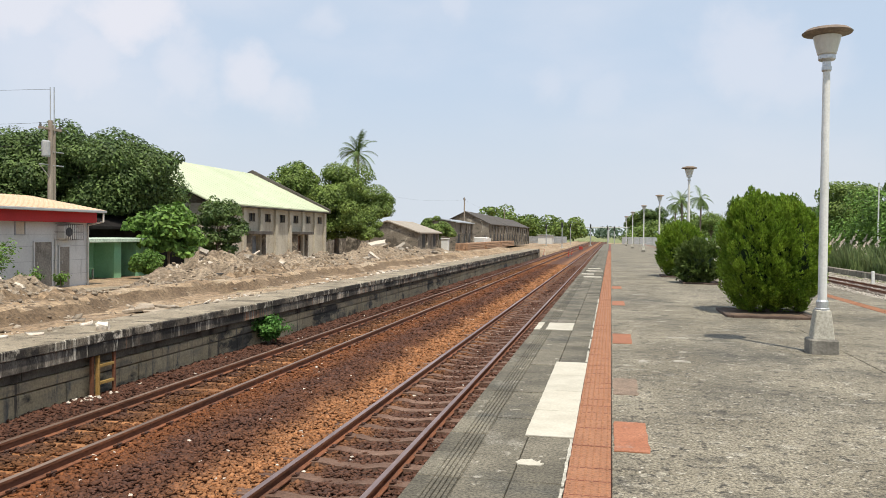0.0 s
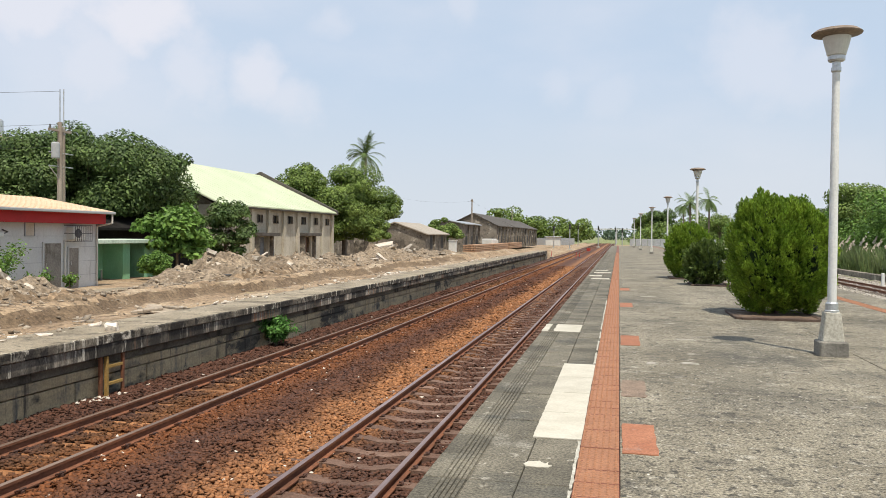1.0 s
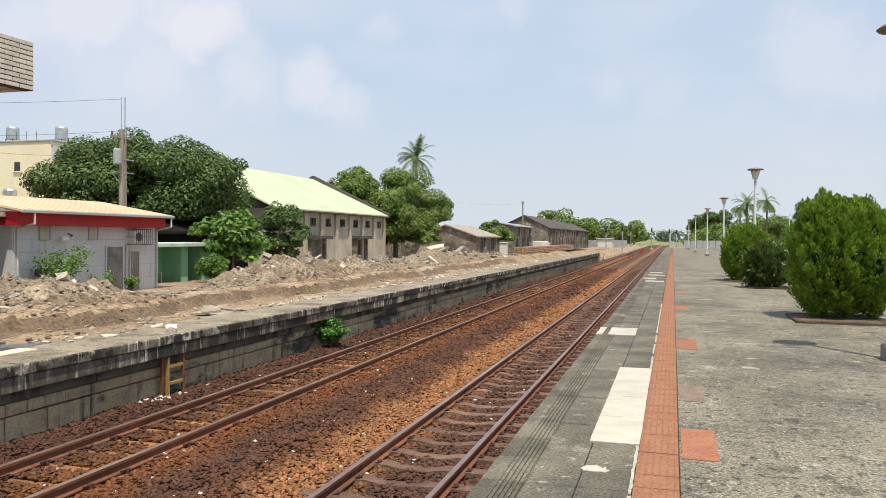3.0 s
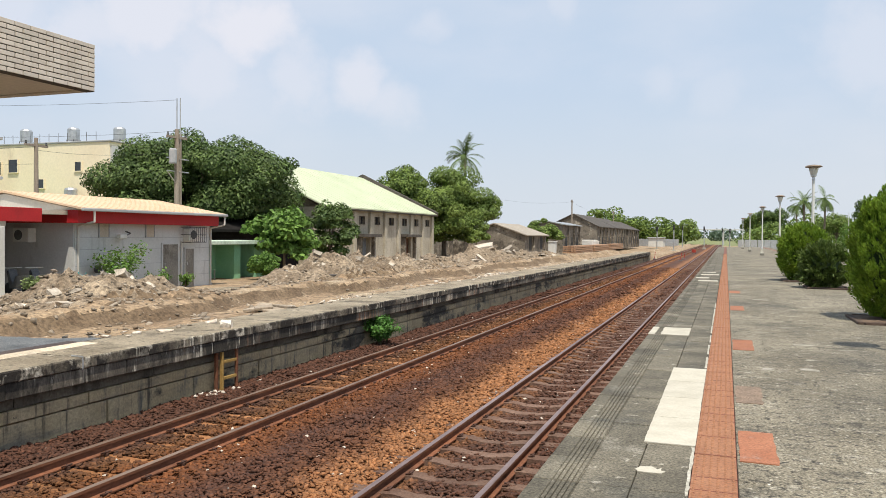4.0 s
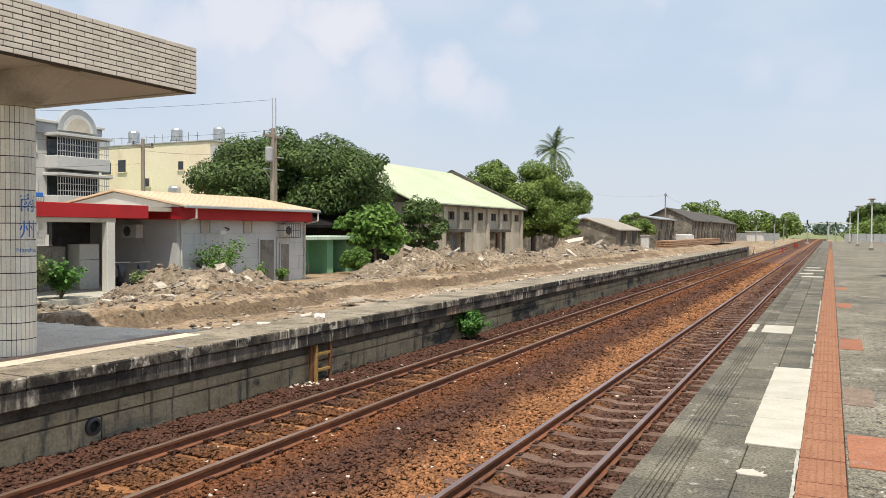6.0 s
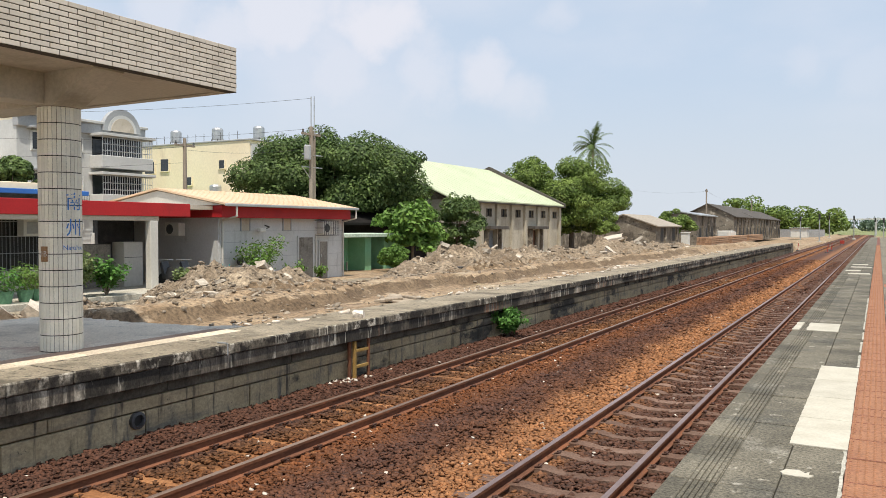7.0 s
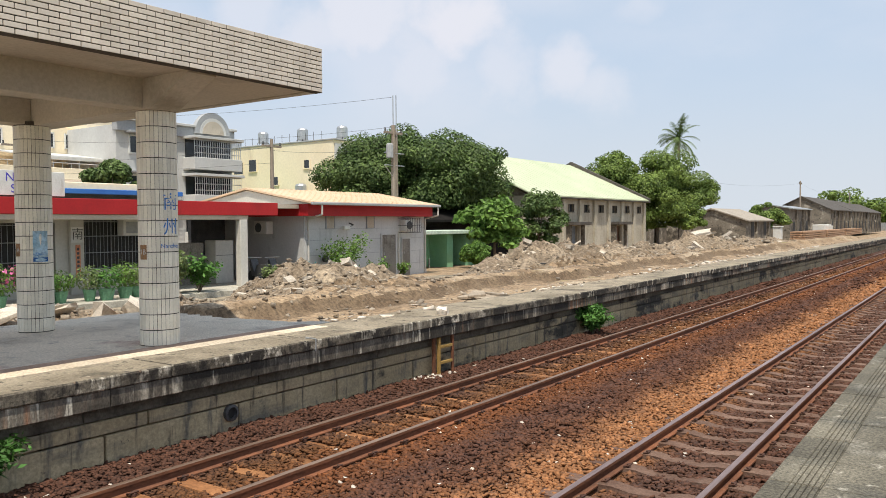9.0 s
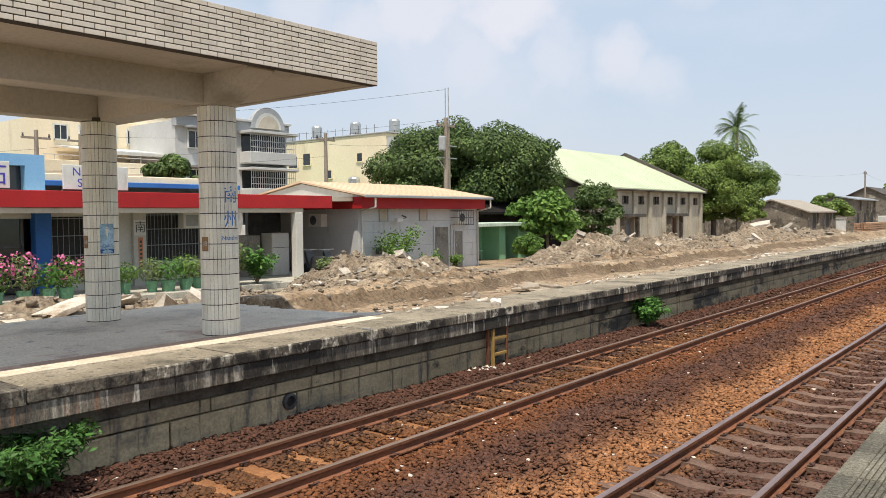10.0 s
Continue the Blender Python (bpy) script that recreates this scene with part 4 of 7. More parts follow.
def on_column(bm, x, y, z, face, rad):
    """Wraps flat lettering round a column at height z, centred on the compass angle face."""
    for v in bm.verts:
        a = face + v.co.x / rad
        v.co = (x + rad * math.cos(a), y + rad * math.sin(a), z + v.co.y)
    return bm


for x, y in ((-8.33, 6.65), (-11.2, 6.42)):
    col = part("column", rod(B(), (x, y, -0.05), (x, y, 3.26), CR - 0.008, seg=40), M_GROUT, can)
    back = B()
    for k in range(30):
        for r in range(rows_c):
            at = pose(x, y, r * chh, 0, 0, 12 * k)
            if math.cos(math.radians(12 * k + 30)) > -0.5:
                piece("column_tile", CT, col, at)
            else:
                first = len(back.verts)
                back.from_mesh(CT)
                back.verts.ensure_lookup_table()
                bmesh.ops.transform(back, matrix=at, verts=back.verts[first:])
    part("rear_tiles", back, M_CTILE, col)["kind"] = "stuff"
f1 = math.radians(4)
t1 = part("letters", on_column(lettering("南", 0.25), -8.33, 6.65, 1.95, f1, CR + 0.004), M_INK, can, "blue painted station name characters")
part("letters", on_column(lettering("州", 0.25), -8.33, 6.65, 1.61, f1, CR + 0.004), M_INK, can, "blue painted station name characters")
part("letters", on_column(lettering("Nanzhou", 0.085), -8.33, 6.65, 1.36, f1, CR + 0.004), M_INK, can, "faded blue painted station name")
for (x, y), txt, f in (((-8.33, 6.65), "1B", -82), ((-11.2, 6.42), "1A", -88)):
    pl = B()
    box(pl, -0.06, 0.06, -0.1, 0.1, -0.002, 0.004)
    bmesh.ops.subdivide_edges(pl, edges=pl.edges[:], cuts=2)
    part("plaque", on_column(pl, x, y, 1.28, math.radians(f), CR + 0.006), mat("brown_plaque", (0.30, 0.16, 0.07), (0.38, 0.22, 0.1), 4, 30, 0.6, 0.05), can, "small brown plaque with lettering")
    part("letters", on_column(lettering(txt, 0.10), x, y, 1.28, math.radians(f), CR + 0.012), M_WALLW, can)
ps = B()
box(ps, -0.11, 0.11, -0.24, 0.24, -0.002, 0.003)
bmesh.ops.subdivide_edges(ps, edges=ps.edges[:], cuts=3)
part("poster", on_column(ps, -11.2, 6.42, 1.33, math.radians(-9), CR + 0.006), mat("pale_blue_poster", (0.25, 0.45, 0.60), (0.45, 0.60, 0.70), 4, 20, 0.5, 0, stains=(((0.02, 0.16, 0.45), 4, 0.6, 0.66, S1),)), can, "pale blue notice with darker foot")
ps = B()
box(ps, -0.11, 0.11, -0.03, 0.03, -0.002, 0.003)
bmesh.ops.subdivide_edges(ps, edges=ps.edges[:], cuts=2)
part("poster_band", on_column(ps, -11.2, 6.42, 1.13, math.radians(-9), CR + 0.010), M_DBLUE, can)


# ---- plants ----
def tree(name, x, y, z, crown, label, leaf=0.2, n_blobs=60, per=500, material=None, trunk=0.28, seed=1, group="", cat="tree", blob=0.2, droop=0.12):
    """A tapered forking trunk with limbs to leaf clumps, which fill the outer part of a lobed ellipsoid (cx, cy, cz, rx, ry, rz)."""
    g = np.random.default_rng(seed)
    t = thing(name, x, y, z, label, cat, group)
    cx, cy, cz, rx, ry, rz = crown
    d = g.normal(0, 1, (n_blobs, 3))
    d[:, 2] = d[:, 2] * 0.9 + 0.15
    d /= np.linalg.norm(d, axis=1)[:, None]
    lobe = 1 + 0.12 * np.sin(5 * np.arctan2(d[:, 1], d[:, 0]) + seed) + 0.09 * np.sin(4 * d[:, 2] + 3 * d[:, 0] + 2 * seed)
    k = np.where(np.arange(n_blobs) % 4 == 0, g.uniform(0.3, 0.6, n_blobs), g.uniform(0.86, 1.0, n_blobs)) * lobe * (1 - 0.7 * blob)
    cen = np.array([cx, cy, cz]) + d * np.array([rx, ry, rz]) * k[:, None]
    P, N = [], []
    for c in cen:
        r = blob * min(rx, rz * 1.15) * g.uniform(0.5, 1.4)
        m = int(per * min(1.5, (r / (blob * min(rx, rz * 1.15))) ** 2) + 20)
        p, nn = blob_points(c, (r * 1.15, r * 1.15, r * 0.72), m, g, 0.5)
        p[:, 2] -= droop * r * ((p[:, 0] - c[0]) ** 2 + (p[:, 1] - c[1]) ** 2) / (r * r)
        P.append(p)
        N.append(nn * 1.3 + np.array([0, 0, 0.55]))
    v, f = leaf_arrays(np.concatenate(P), np.concatenate(N), leaf, g, 0.6)
    mass("crown", v, f, material or L_TREE, t)
    bm = B()
    fork, top = Vector((cx * 0.25, cy * 0.25, cz * 0.45)), Vector((cx * 0.6, cy * 0.6, cz))
    rod(bm, (0, 0, -0.2), fork, trunk, trunk * 0.75, 9)
    rod(bm, fork, top, trunk * 0.7, trunk * 0.3, 8)
    for c in cen[:: max(1, n_blobs // 22)]:
        rod(bm, fork.lerp(top, g.uniform(0, 0.7)), c, trunk * 0.32, trunk * 0.06, 6)
    part("trunk", bm, M_BARK, t)
    return t


def palm(x, y, z, h, label, seed=1, spread=2.6, fronds=20):
    g = random.Random(seed)
    t = thing("palm_tree", x, y, z, label, "palm tree", "palms")
    bm = B()
    pts = [Vector((0.3 * math.sin(2.2 * i / 8), 0.12 * i / 8, h * i / 8)) for i in range(9)]
    for a, b in zip(pts, pts[1:]):
        rod(bm, a, b, 0.17, 0.15, 8)
    part("trunk", bm, M_BARK, t)
    V, F = [], []
    for k in range(fronds):
        a = 2 * math.pi * k / fronds + g.uniform(-0.25, 0.25)
        lift = g.uniform(-0.6, 1.45)
        L = spread * g.uniform(0.8, 1.1)
        p = pts[-1].copy()
        way = Vector((math.cos(a) * math.cos(lift), math.sin(a) * math.cos(lift), math.sin(lift)))
        n = 12
        for i in range(n):
            q = p + way * (L / n)
            way = (way + Vector((0, 0, -0.075 - 0.012 * i))).normalized()
            side = way.cross(Vector((0, 0, 1)))
            side.normalize()
            ll = 0.62 * math.sin(math.pi * (i + 1.2) / (n + 1.5)) + 0.12
            for s in (-1, 1):
                for j in range(2):
                    b0 = p.lerp(q, j * 0.5)
                    tip = b0 + side * s * ll + way * ll * 0.55 + Vector((0, 0, -0.35 * ll))
                    o = len(V)
                    wd = way * 0.085
                    V += [tuple(b0 - wd * 0.5), tuple(b0 + wd * 0.8), tuple(tip)]
                    F.append((o, o + 1, o + 2))
            o = len(V)
            V += [tuple(p + side * 0.03), tuple(q), tuple(p - side * 0.03)]
            F.append((o, o + 1, o + 2))
            p = q
    mass("frond_crown", V, F, L_PALM, t)
    return t


def shrub(name, x, y, z, rx, ry, h, label, leaf=0.05, n=900, per=46, seed=1, material=None, group="", core=True, lumps=0.06, spray=0.22, rise=0.9, lobes=((0, 0, 1),)):
    """A dense evergreen shrub: upright flame-like sprays over one or more lumpy eggs (offsets and size), round a dark
    core painted as inner shade.
    """
    g = np.random.default_rng(seed)
    t = thing(name, x, y, z, label, "shrub", group)
    P, A = [], []
    core_bm = B()
    for lx, ly, ls in lobes:
        m = int(n / len(lobes))
        d = g.normal(0, 1, (m, 3))
        d /= np.linalg.norm(d, axis=1)[:, None]
        bump = 1 + lumps * np.sin(d[:, 0] * 7 + seed) * np.cos(d[:, 1] * 8 + 1.3 * seed) + lumps * 0.8 * np.sin(d[:, 2] * 9 + d[:, 0] * 8)
        e = np.sign(d) * np.abs(d) ** 0.85
        k = bump * g.uniform(0.84, 1.0, m)
        hh = h * ls
        p = np.stack([e[:, 0] * rx * k, e[:, 1] * ry * k, hh * 0.48 + e[:, 2] * hh * 0.47 * k], 1)
        taper = 1 - 0.40 * np.clip(p[:, 2] / hh - 0.5, 0, 1) - 0.3 * np.clip(0.25 - p[:, 2] / hh, 0, 1)
        p[:, 0] = p[:, 0] * taper + lx
        p[:, 1] = p[:, 1] * taper + ly
        P.append(p)
        A.append(d * 0.62 + np.array([0, 0, rise]))
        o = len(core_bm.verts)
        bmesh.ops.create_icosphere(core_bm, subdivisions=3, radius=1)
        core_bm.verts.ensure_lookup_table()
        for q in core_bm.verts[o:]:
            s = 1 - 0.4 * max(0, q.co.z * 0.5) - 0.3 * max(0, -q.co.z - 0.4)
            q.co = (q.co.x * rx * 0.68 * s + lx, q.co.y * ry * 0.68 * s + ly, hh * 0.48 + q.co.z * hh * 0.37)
    P, A = np.concatenate(P), np.concatenate(A)
    A += g.normal(0, 0.22, A.shape)
    A /= np.linalg.norm(A, axis=1)[:, None]
    u = g.random((len(P), per, 1)) ** 0.8
    size = g.uniform(0.65, 1.3, (len(P), 1, 1)) * spray
    side = g.normal(0, 1, (len(P), per, 3))
    side -= A[:, None] * (side * A[:, None]).sum(2, keepdims=True)
    side /= np.linalg.norm(side, axis=2, keepdims=True)
    girth = 0.36 * size * np.sin(np.pi * (0.12 + 0.86 * u)) * np.sqrt(g.random((len(P), per, 1)))
    pts = P[:, None] + A[:, None] * (u - 0.35) * size + side * girth
    nrm = side + 0.2 * A[:, None]
    way = A[:, None] + 0.45 * side
    pts, nrm, way = pts.reshape(-1, 3), nrm.reshape(-1, 3), way.reshape(-1, 3)
    keep = pts[:, 2] > 0.02
    pts, nrm, way = pts[keep], nrm[keep], way[keep]
    nrm += g.normal(0, 0.35, nrm.shape)
    way /= np.linalg.norm(way, axis=1)[:, None]
    w = np.cross(nrm, way)
    w /= np.linalg.norm(w, axis=1)[:, None] + 1e-9
    L = (leaf * g.uniform(0.7, 1.4, len(pts)))[:, None]
    v = np.stack([pts - way * L * 0.5, pts + w * L * 0.2, pts + way * L * 0.6, pts - w * L * 0.2], 1).reshape(-1, 3)
    mass("foliage", v, np.arange(len(v)).reshape(-1, 4), material or L_BUSH, t)
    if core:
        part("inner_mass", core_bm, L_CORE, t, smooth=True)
    else:
        core_bm.free()
    part("stem", rod(B(), (0, 0, -0.05), (0, 0, h * 0.4), 0.08, 0.05, 7), M_BARK, t)
    return t


def weed(x, y, z, r, h, label, n=420, leaf=0.13, seed=1, material=None, name="weed", aspect=0.6):
    """A loose plant: arching stems with leaves along them."""
    g = np.random.default_rng(seed)
    t = thing(name, x, y, z, label, "plant")
    bm = B()
    P, N = [], []
    stems = 14
    for k in range(stems):
        a, out = 2 * math.pi * k / stems + g.uniform(-0.3, 0.3), r * g.uniform(0.35, 1.0)
        hh = h * g.uniform(0.55, 1.0)
        mid = Vector((math.cos(a) * out * 0.4, math.sin(a) * out * 0.4, hh * 0.7))
        tip = Vector((math.cos(a) * out, math.sin(a) * out, hh))
        rod(bm, (0, 0, -0.03), mid, 0.012, 0.009, 5)
        rod(bm, mid, tip, 0.009, 0.004, 5)
        m = n // stems
        f = g.uniform(0.25, 1.0, m)
        for q in f:
            b = Vector((0, 0, 0)).lerp(mid, q * 2) if q < 0.5 else mid.lerp(tip, (q - 0.5) * 2)
            P.append((b.x + g.normal(0, 0.09 * r * 1.4), b.y + g.normal(0, 0.09 * r * 1.4), max(0.02, b.z + g.normal(0, 0.06 * h))))
            N.append((math.cos(a) * 0.4, math.sin(a) * 0.4, 0.9))
    part("stems", bm, M_BARK, t)["kind"] = "stuff"
    v, f = leaf_arrays(np.array(P), np.array(N), leaf, g, aspect)
    mass("leaves", v, f, material or L_WEED, t)
    return t


# ---- lamps on the platform ----
def platform_lamp():
    t = thing("platform_lamp", 4.275, 12.12, 0, "tall white lamp post with wide brown disc and concrete plinth", "lamp post", "platform lamps")
    part("foot", box(B(), -0.19, 0.19, -0.19, 0.19, -0.02, 0.21, 0.02), M_BASED, t, "dark stained square foot")
    pb = box(B(), -0.145, 0.145, -0.145, 0.145, 0.2, 0.62, 0.0)
    for v in pb.verts:
        if v.co.z > 0.5:
            v.co.x *= 0.7
            v.co.y *= 0.7
    bmesh.ops.bevel(pb, geom=pb.edges[:], offset=0.012, segments=1, affect='EDGES')
    part("plinth", pb, M_BASE, t, "pale tapered concrete plinth")
    part("collar", lathe(B(), [(0.10, 0.615), (0.10, 0.64), (0.085, 0.65), (0.085, 0.74), (0.07, 0.76)], 16), M_STEEL, t)
    part("pole", lathe(B(), [(0.061, 0.72), (0.059, 1.8), (0.054, 3.0), (0.049, 4.05)], 18), M_LAMPW, t, smooth=False)
    part("neck", lathe(B(), [(0.05, 4.02), (0.066, 4.04), (0.066, 4.09), (0.056, 4.11), (0.056, 4.17), (0.10, 4.18), (0.115, 4.2), (0.115, 4.25), (0.10, 4.26)], 18), M_STEEL, t)
    part("bowl", lathe(B(), [(0.10, 4.25), (0.125, 4.27), (0.165, 4.42), (0.185, 4.52), (0.17, 4.53)], 24), M_BOWL, t, "milky tapered glass bowl", smooth=False)
    part("disc", lathe(B(), [(0.17, 4.525), (0.325, 4.56), (0.335, 4.575), (0.28, 4.62), (0.10, 4.655), (0.03, 4.66)], 32), M_LAMPD, t, "brown shallow metal disc")
    return t


lamp = platform_lamp()
for x, y in ((4.55, 35.2), (4.75, 59.5), (4.45, 80), (3.95, 102), (3.6, 126)):
    copy_thing(lamp, pose(x, y, 0))

# ---- shrubs on the platform ----
shrub("round_shrub", 4.65, 18.1, 0.03, 0.78, 0.92, 2.66, "large dense clipped evergreen shrub in a low planting bed", 0.055, 3400, 42, 3, group="platform shrubs", lobes=((-0.22, 0, 1.0), (0.34, 0.12, 0.96)))
shrub("round_shrub", 4.1, 33.2, 0.03, 0.95, 0.95, 2.22, "dense rounded evergreen shrub in a planting bed", 0.075, 1300, 36, 5, group="platform shrubs", spray=0.25)
shrub("loose_shrub", 4.35, 28.8, 0.03, 0.74, 0.75, 1.5, "looser olive-green shrub with a rough outline", 0.10, 420, 30, 7, group="platform shrubs", spray=0.26, rise=0.35, lumps=0.16,
      material=leafy("olive_shrub_leaf", (0.075, 0.12, 0.025), (0.13, 0.18, 0.045), 1.5))
for x, y, w, d in ((4.5, 17.75, 1.6, 1.7), (4.4, 28.9, 1.2, 1.5), (4.1, 33.2, 1.5, 1.5)):
    t = thing("planting_bed", x, y, 0, "low square planting bed with dark kerb round dry soil", "planting bed", "planting beds")
    kb = B()
    for s in (-1, 1):
        box(kb, s * w / 2 - 0.06, s * w / 2 + 0.06, -d / 2, d / 2, -0.02, 0.055, 0.012)
        box(kb, -w / 2 + 0.06, w / 2 - 0.06, s * d / 2 - 0.06, s * d / 2 + 0.06, -0.02, 0.055, 0.012)
    part("kerb", kb, M_KERB, t)
    part("soil", box(B(), -w / 2 + 0.05, w / 2 - 0.05, -d / 2 + 0.05, d / 2 - 0.05, -0.01, 0.04), mat("dry_soil", (0.10, 0.065, 0.045), (0.16, 0.11, 0.075), 3, 20, 0.95, 0.4), t)

# ---- station building ----
GZ0 = -0.82
st = thing("station_annex", 0, 0, 0, "low grey station annex with red fascia and peach metal roof", "building")
gw = B()
box(gw, -28.5, -21.9, 23.1, 31.3, GZ0 - 0.3, 2.02)
part("wall", gw, M_GREY, st)
for z in (-0.25, 0.35, 0.98, 1.45):
    part("wall_joint", box(B(), -21.903, -21.897, 23.12, 31.28, z, z + 0.015), M_APTG, st)
fb = B()
box(fb, -21.9, -21.42, 22.75, 31.35, 2.0, 2.48, 0.01)
box(fb, -28.4, -21.9, 22.75, 23.1, 2.0, 2.48, 0.01)
part("fascia", fb, M_RED, st, "red painted fascia")
rb = prism(B(), [(-21.1, 2.49), (-25.0, 3.16), (-29.0, 2.49), (-29.0, 2.56), (-25.0, 3.24), (-21.1, 2.57)], "y", 22.6, 31.5)
part("roof", rb, M_PEACH, st, "peach coloured metal roof")
k = 22.75
while k < 31.4:
    part("roof_rib", prism(B(), [(-21.1, 2.57), (-25.0, 3.24), (-25.0, 3.254), (-21.1, 2.584)], "y", k, k + 0.03), M_PEACH, st)
    k += 0.42
part("gable_panel", prism(B(), [(-21.3, 2.49), (-25.0, 3.12), (-28.8, 2.49)], "y", 22.7, 22.76), M_WALLW, st, "cream boarded gable")
part("gutter", box(B(), -21.12, -21.0, 22.6, 31.5, 2.44, 2.55, 0.02), M_APTG, st)
for y in (23.2, 31.3):
    dp = B()
    rod(dp, (-21.06, y, 2.45), (-21.06, y, 2.05), 0.04, seg=8)
    rod(dp, (-21.06, y, 2.05), (-21.84, y, 1.9), 0.04, seg=8)
    rod(dp, (-21.84, y, 1.9), (-21.84, y, -0.8), 0.04, seg=8)
    part("downpipe", dp, M_WALLW, st)


M_DOOR = mat("worn_brown_grey_door", (0.17, 0.155, 0.135), (0.25, 0.23, 0.20), 1.5, 14, 0.8, 0.1, stains=(((0.11, 0.095, 0.08), 2, 0.56, 0.7, (1, 1, 0.5)),))


def flush_door(y0, y1, z1, parent, x=-21.9, z0=GZ0):
    d = part("door", box(B(), x + 0.0, x + 0.045, y0, y1, z0, z1, 0.006), M_DOOR, parent, "dull grey steel door")
    fr = B()
    box(fr, x, x + 0.065, y0 - 0.06, y0, z0, z1 + 0.06)
    box(fr, x, x + 0.065, y1, y1 + 0.06, z0, z1 + 0.06)
    box(fr, x, x + 0.065, y0, y1, z1, z1 + 0.06)
    part("door_frame", fr, M_GREY, d)
    part("handle", rod(B(), (x + 0.08, y0 + 0.1, 0.2), (x + 0.08, y0 + 0.1, 0.34), 0.015, seg=6), M_STEEL, d)


part("side_cladding", box(B(), -28.4, -21.95, 23.07, 23.098, -1.0, 2.0), M_GREY, st, "grey side wall in the passage")
flush_door(27.95, 28.95, 1.15, st)
flush_door(29.45, 30.05, 0.94, st)
part("wall_pipe", rod(B(), (-21.86, 29.2, 1.3), (-21.86, 29.2, -0.8), 0.035, seg=8), M_WALLW, st)


def ac_unit(x, y, z, face, label, cage=True, fan=True):
    """A window-type or outdoor cooler in a wire cage; face: yaw of its front."""
    t = thing("air_conditioner", x, y, z, label, "air conditioner", "air conditioners", rz=face)
    part("casing", box(B(), -0.02, 0.35, -0.4, 0.4, 0, 0.55, 0.02), M_AC, t)
    gr = lathe(B(), [(0.2, 0.352), (0.2, 0.362), (0.17, 0.366)], 20, Matrix.Rotation(math.pi / 2, 4, 'Y') @ Matrix.Translation((-0.28, -0.1, 0)))
    if fan:
        part("fan_grille", gr, M_DKGREY, t)
    else:
        gr.free()
        part("louvre", box(B(), 0.35, 0.358, -0.3, 0.18, 0.08, 0.46, 0.004), M_APTG, t, "grey louvred front")
    for q in range(9 if cage else 0):
        yy = -0.55 + 1.1 * q / 8
        part("cage_bar", rod(B(), (0.55, yy, -0.06), (0.55, yy, 0.62), 0.014, seg=4), M_DKGREY, t)
    for zz in ((-0.06, 0.28, 0.62) if cage else ()):
        part("cage_hoop", prism(B(), [(-0.02, -0.56), (0.56, -0.56), (0.56, 0.56), (-0.02, 0.56), (-0.02, 0.535), (0.535, 0.535), (0.535, -0.535), (-0.02, -0.535)], "z", zz - 0.014, zz + 0.014), M_DKGREY, t)
    return t


ac_unit(-21.9, 29.75, 1.3, 0, "outdoor air conditioner in a wire cage on a grey wall")
for y0, y1 in ((24.3, 24.78), (26.93, 27.4)):
    v = thing("wall_vent", -21.9, (y0 + y1) / 2, 1.73, "boarded brownish vent opening in the grey wall", "vent", "wall vents")
    part("board", box(B(), 0, 0.03, -0.24, 0.24, -0.26, 0.26, 0.005), M_BEIGE, v)
    fr = B()
    for s in (-1, 1):
        box(fr, 0, 0.05, s * 0.26 - 0.02, s * 0.26 + 0.02, -0.28, 0.28)
        box(fr, 0, 0.05, -0.24, 0.24, s * 0.27 - 0.015, s * 0.27 + 0.015)
    part("frame", fr, M_APTG, v)
cv = thing("security_camera", -21.9, 25.75, 1.5, "white security camera on a dark wall bracket", "security camera")
part("bracket", rod(rod(B(), (0, 0, 0.2), (0.25, 0, 0.12), 0.03, seg=6), (0.25, 0, 0.12), (0.3, -0.4, 0.0), 0.025, seg=6), M_DKGREY, cv)
part("housing", box(B(), 0.2, 0.42, -0.75, -0.35, -0.09, 0.09, 0.03), M_AC, cv)
wl_ = thing("wall_light", -21.9, 24.1, 0.2, "small round dark floodlight on the grey wall", "light")
part("head", lathe(B(), [(0.05, 0), (0.14, 0.08), (0.15, 0.2), (0.1, 0.22)], 12, Matrix.Rotation(math.pi / 2, 4, 'Y')), M_DKGREY, wl_)

# main station range
sb = thing("station_building", 0, 0, 0, "low railway station with long red canopy and barred windows", "building")
part("floor_plinth", box(B(), -27, -19.9, -4, 21.2, -1.2, -0.55, 0.02), M_BASE, sb)
part("canopy_fascia", box(B(), -21.25, -21.0, -4, 20.75, 2.0, 2.47, 0.012), M_RED, sb, "long red painted fascia")
part("canopy_fascia", box(B(), -23.4, -21.25, 20.5, 20.75, 2.0, 2.47, 0.012), M_RED, sb)
part("canopy_roof", box(B(), -27.2, -21.25, -4, 20.5, 2.3, 2.45), M_BEIGE, sb)
part("link_roof", box(B(), -27.2, -21.9, 20.76, 22.74, 2.3, 2.46), M_BEIGE, sb)
part("canopy_beam", box(B(), -21.3, -21.06, -4, 19.35, 1.84, 2.0, 0.01), M_BEIGE, sb)
for y in (19.1,):
    part("pillar", box(B(), -21.28, -21.0, y - 0.17, y + 0.17, -0.56, 1.84, 0.02), M_WALLW, sb)
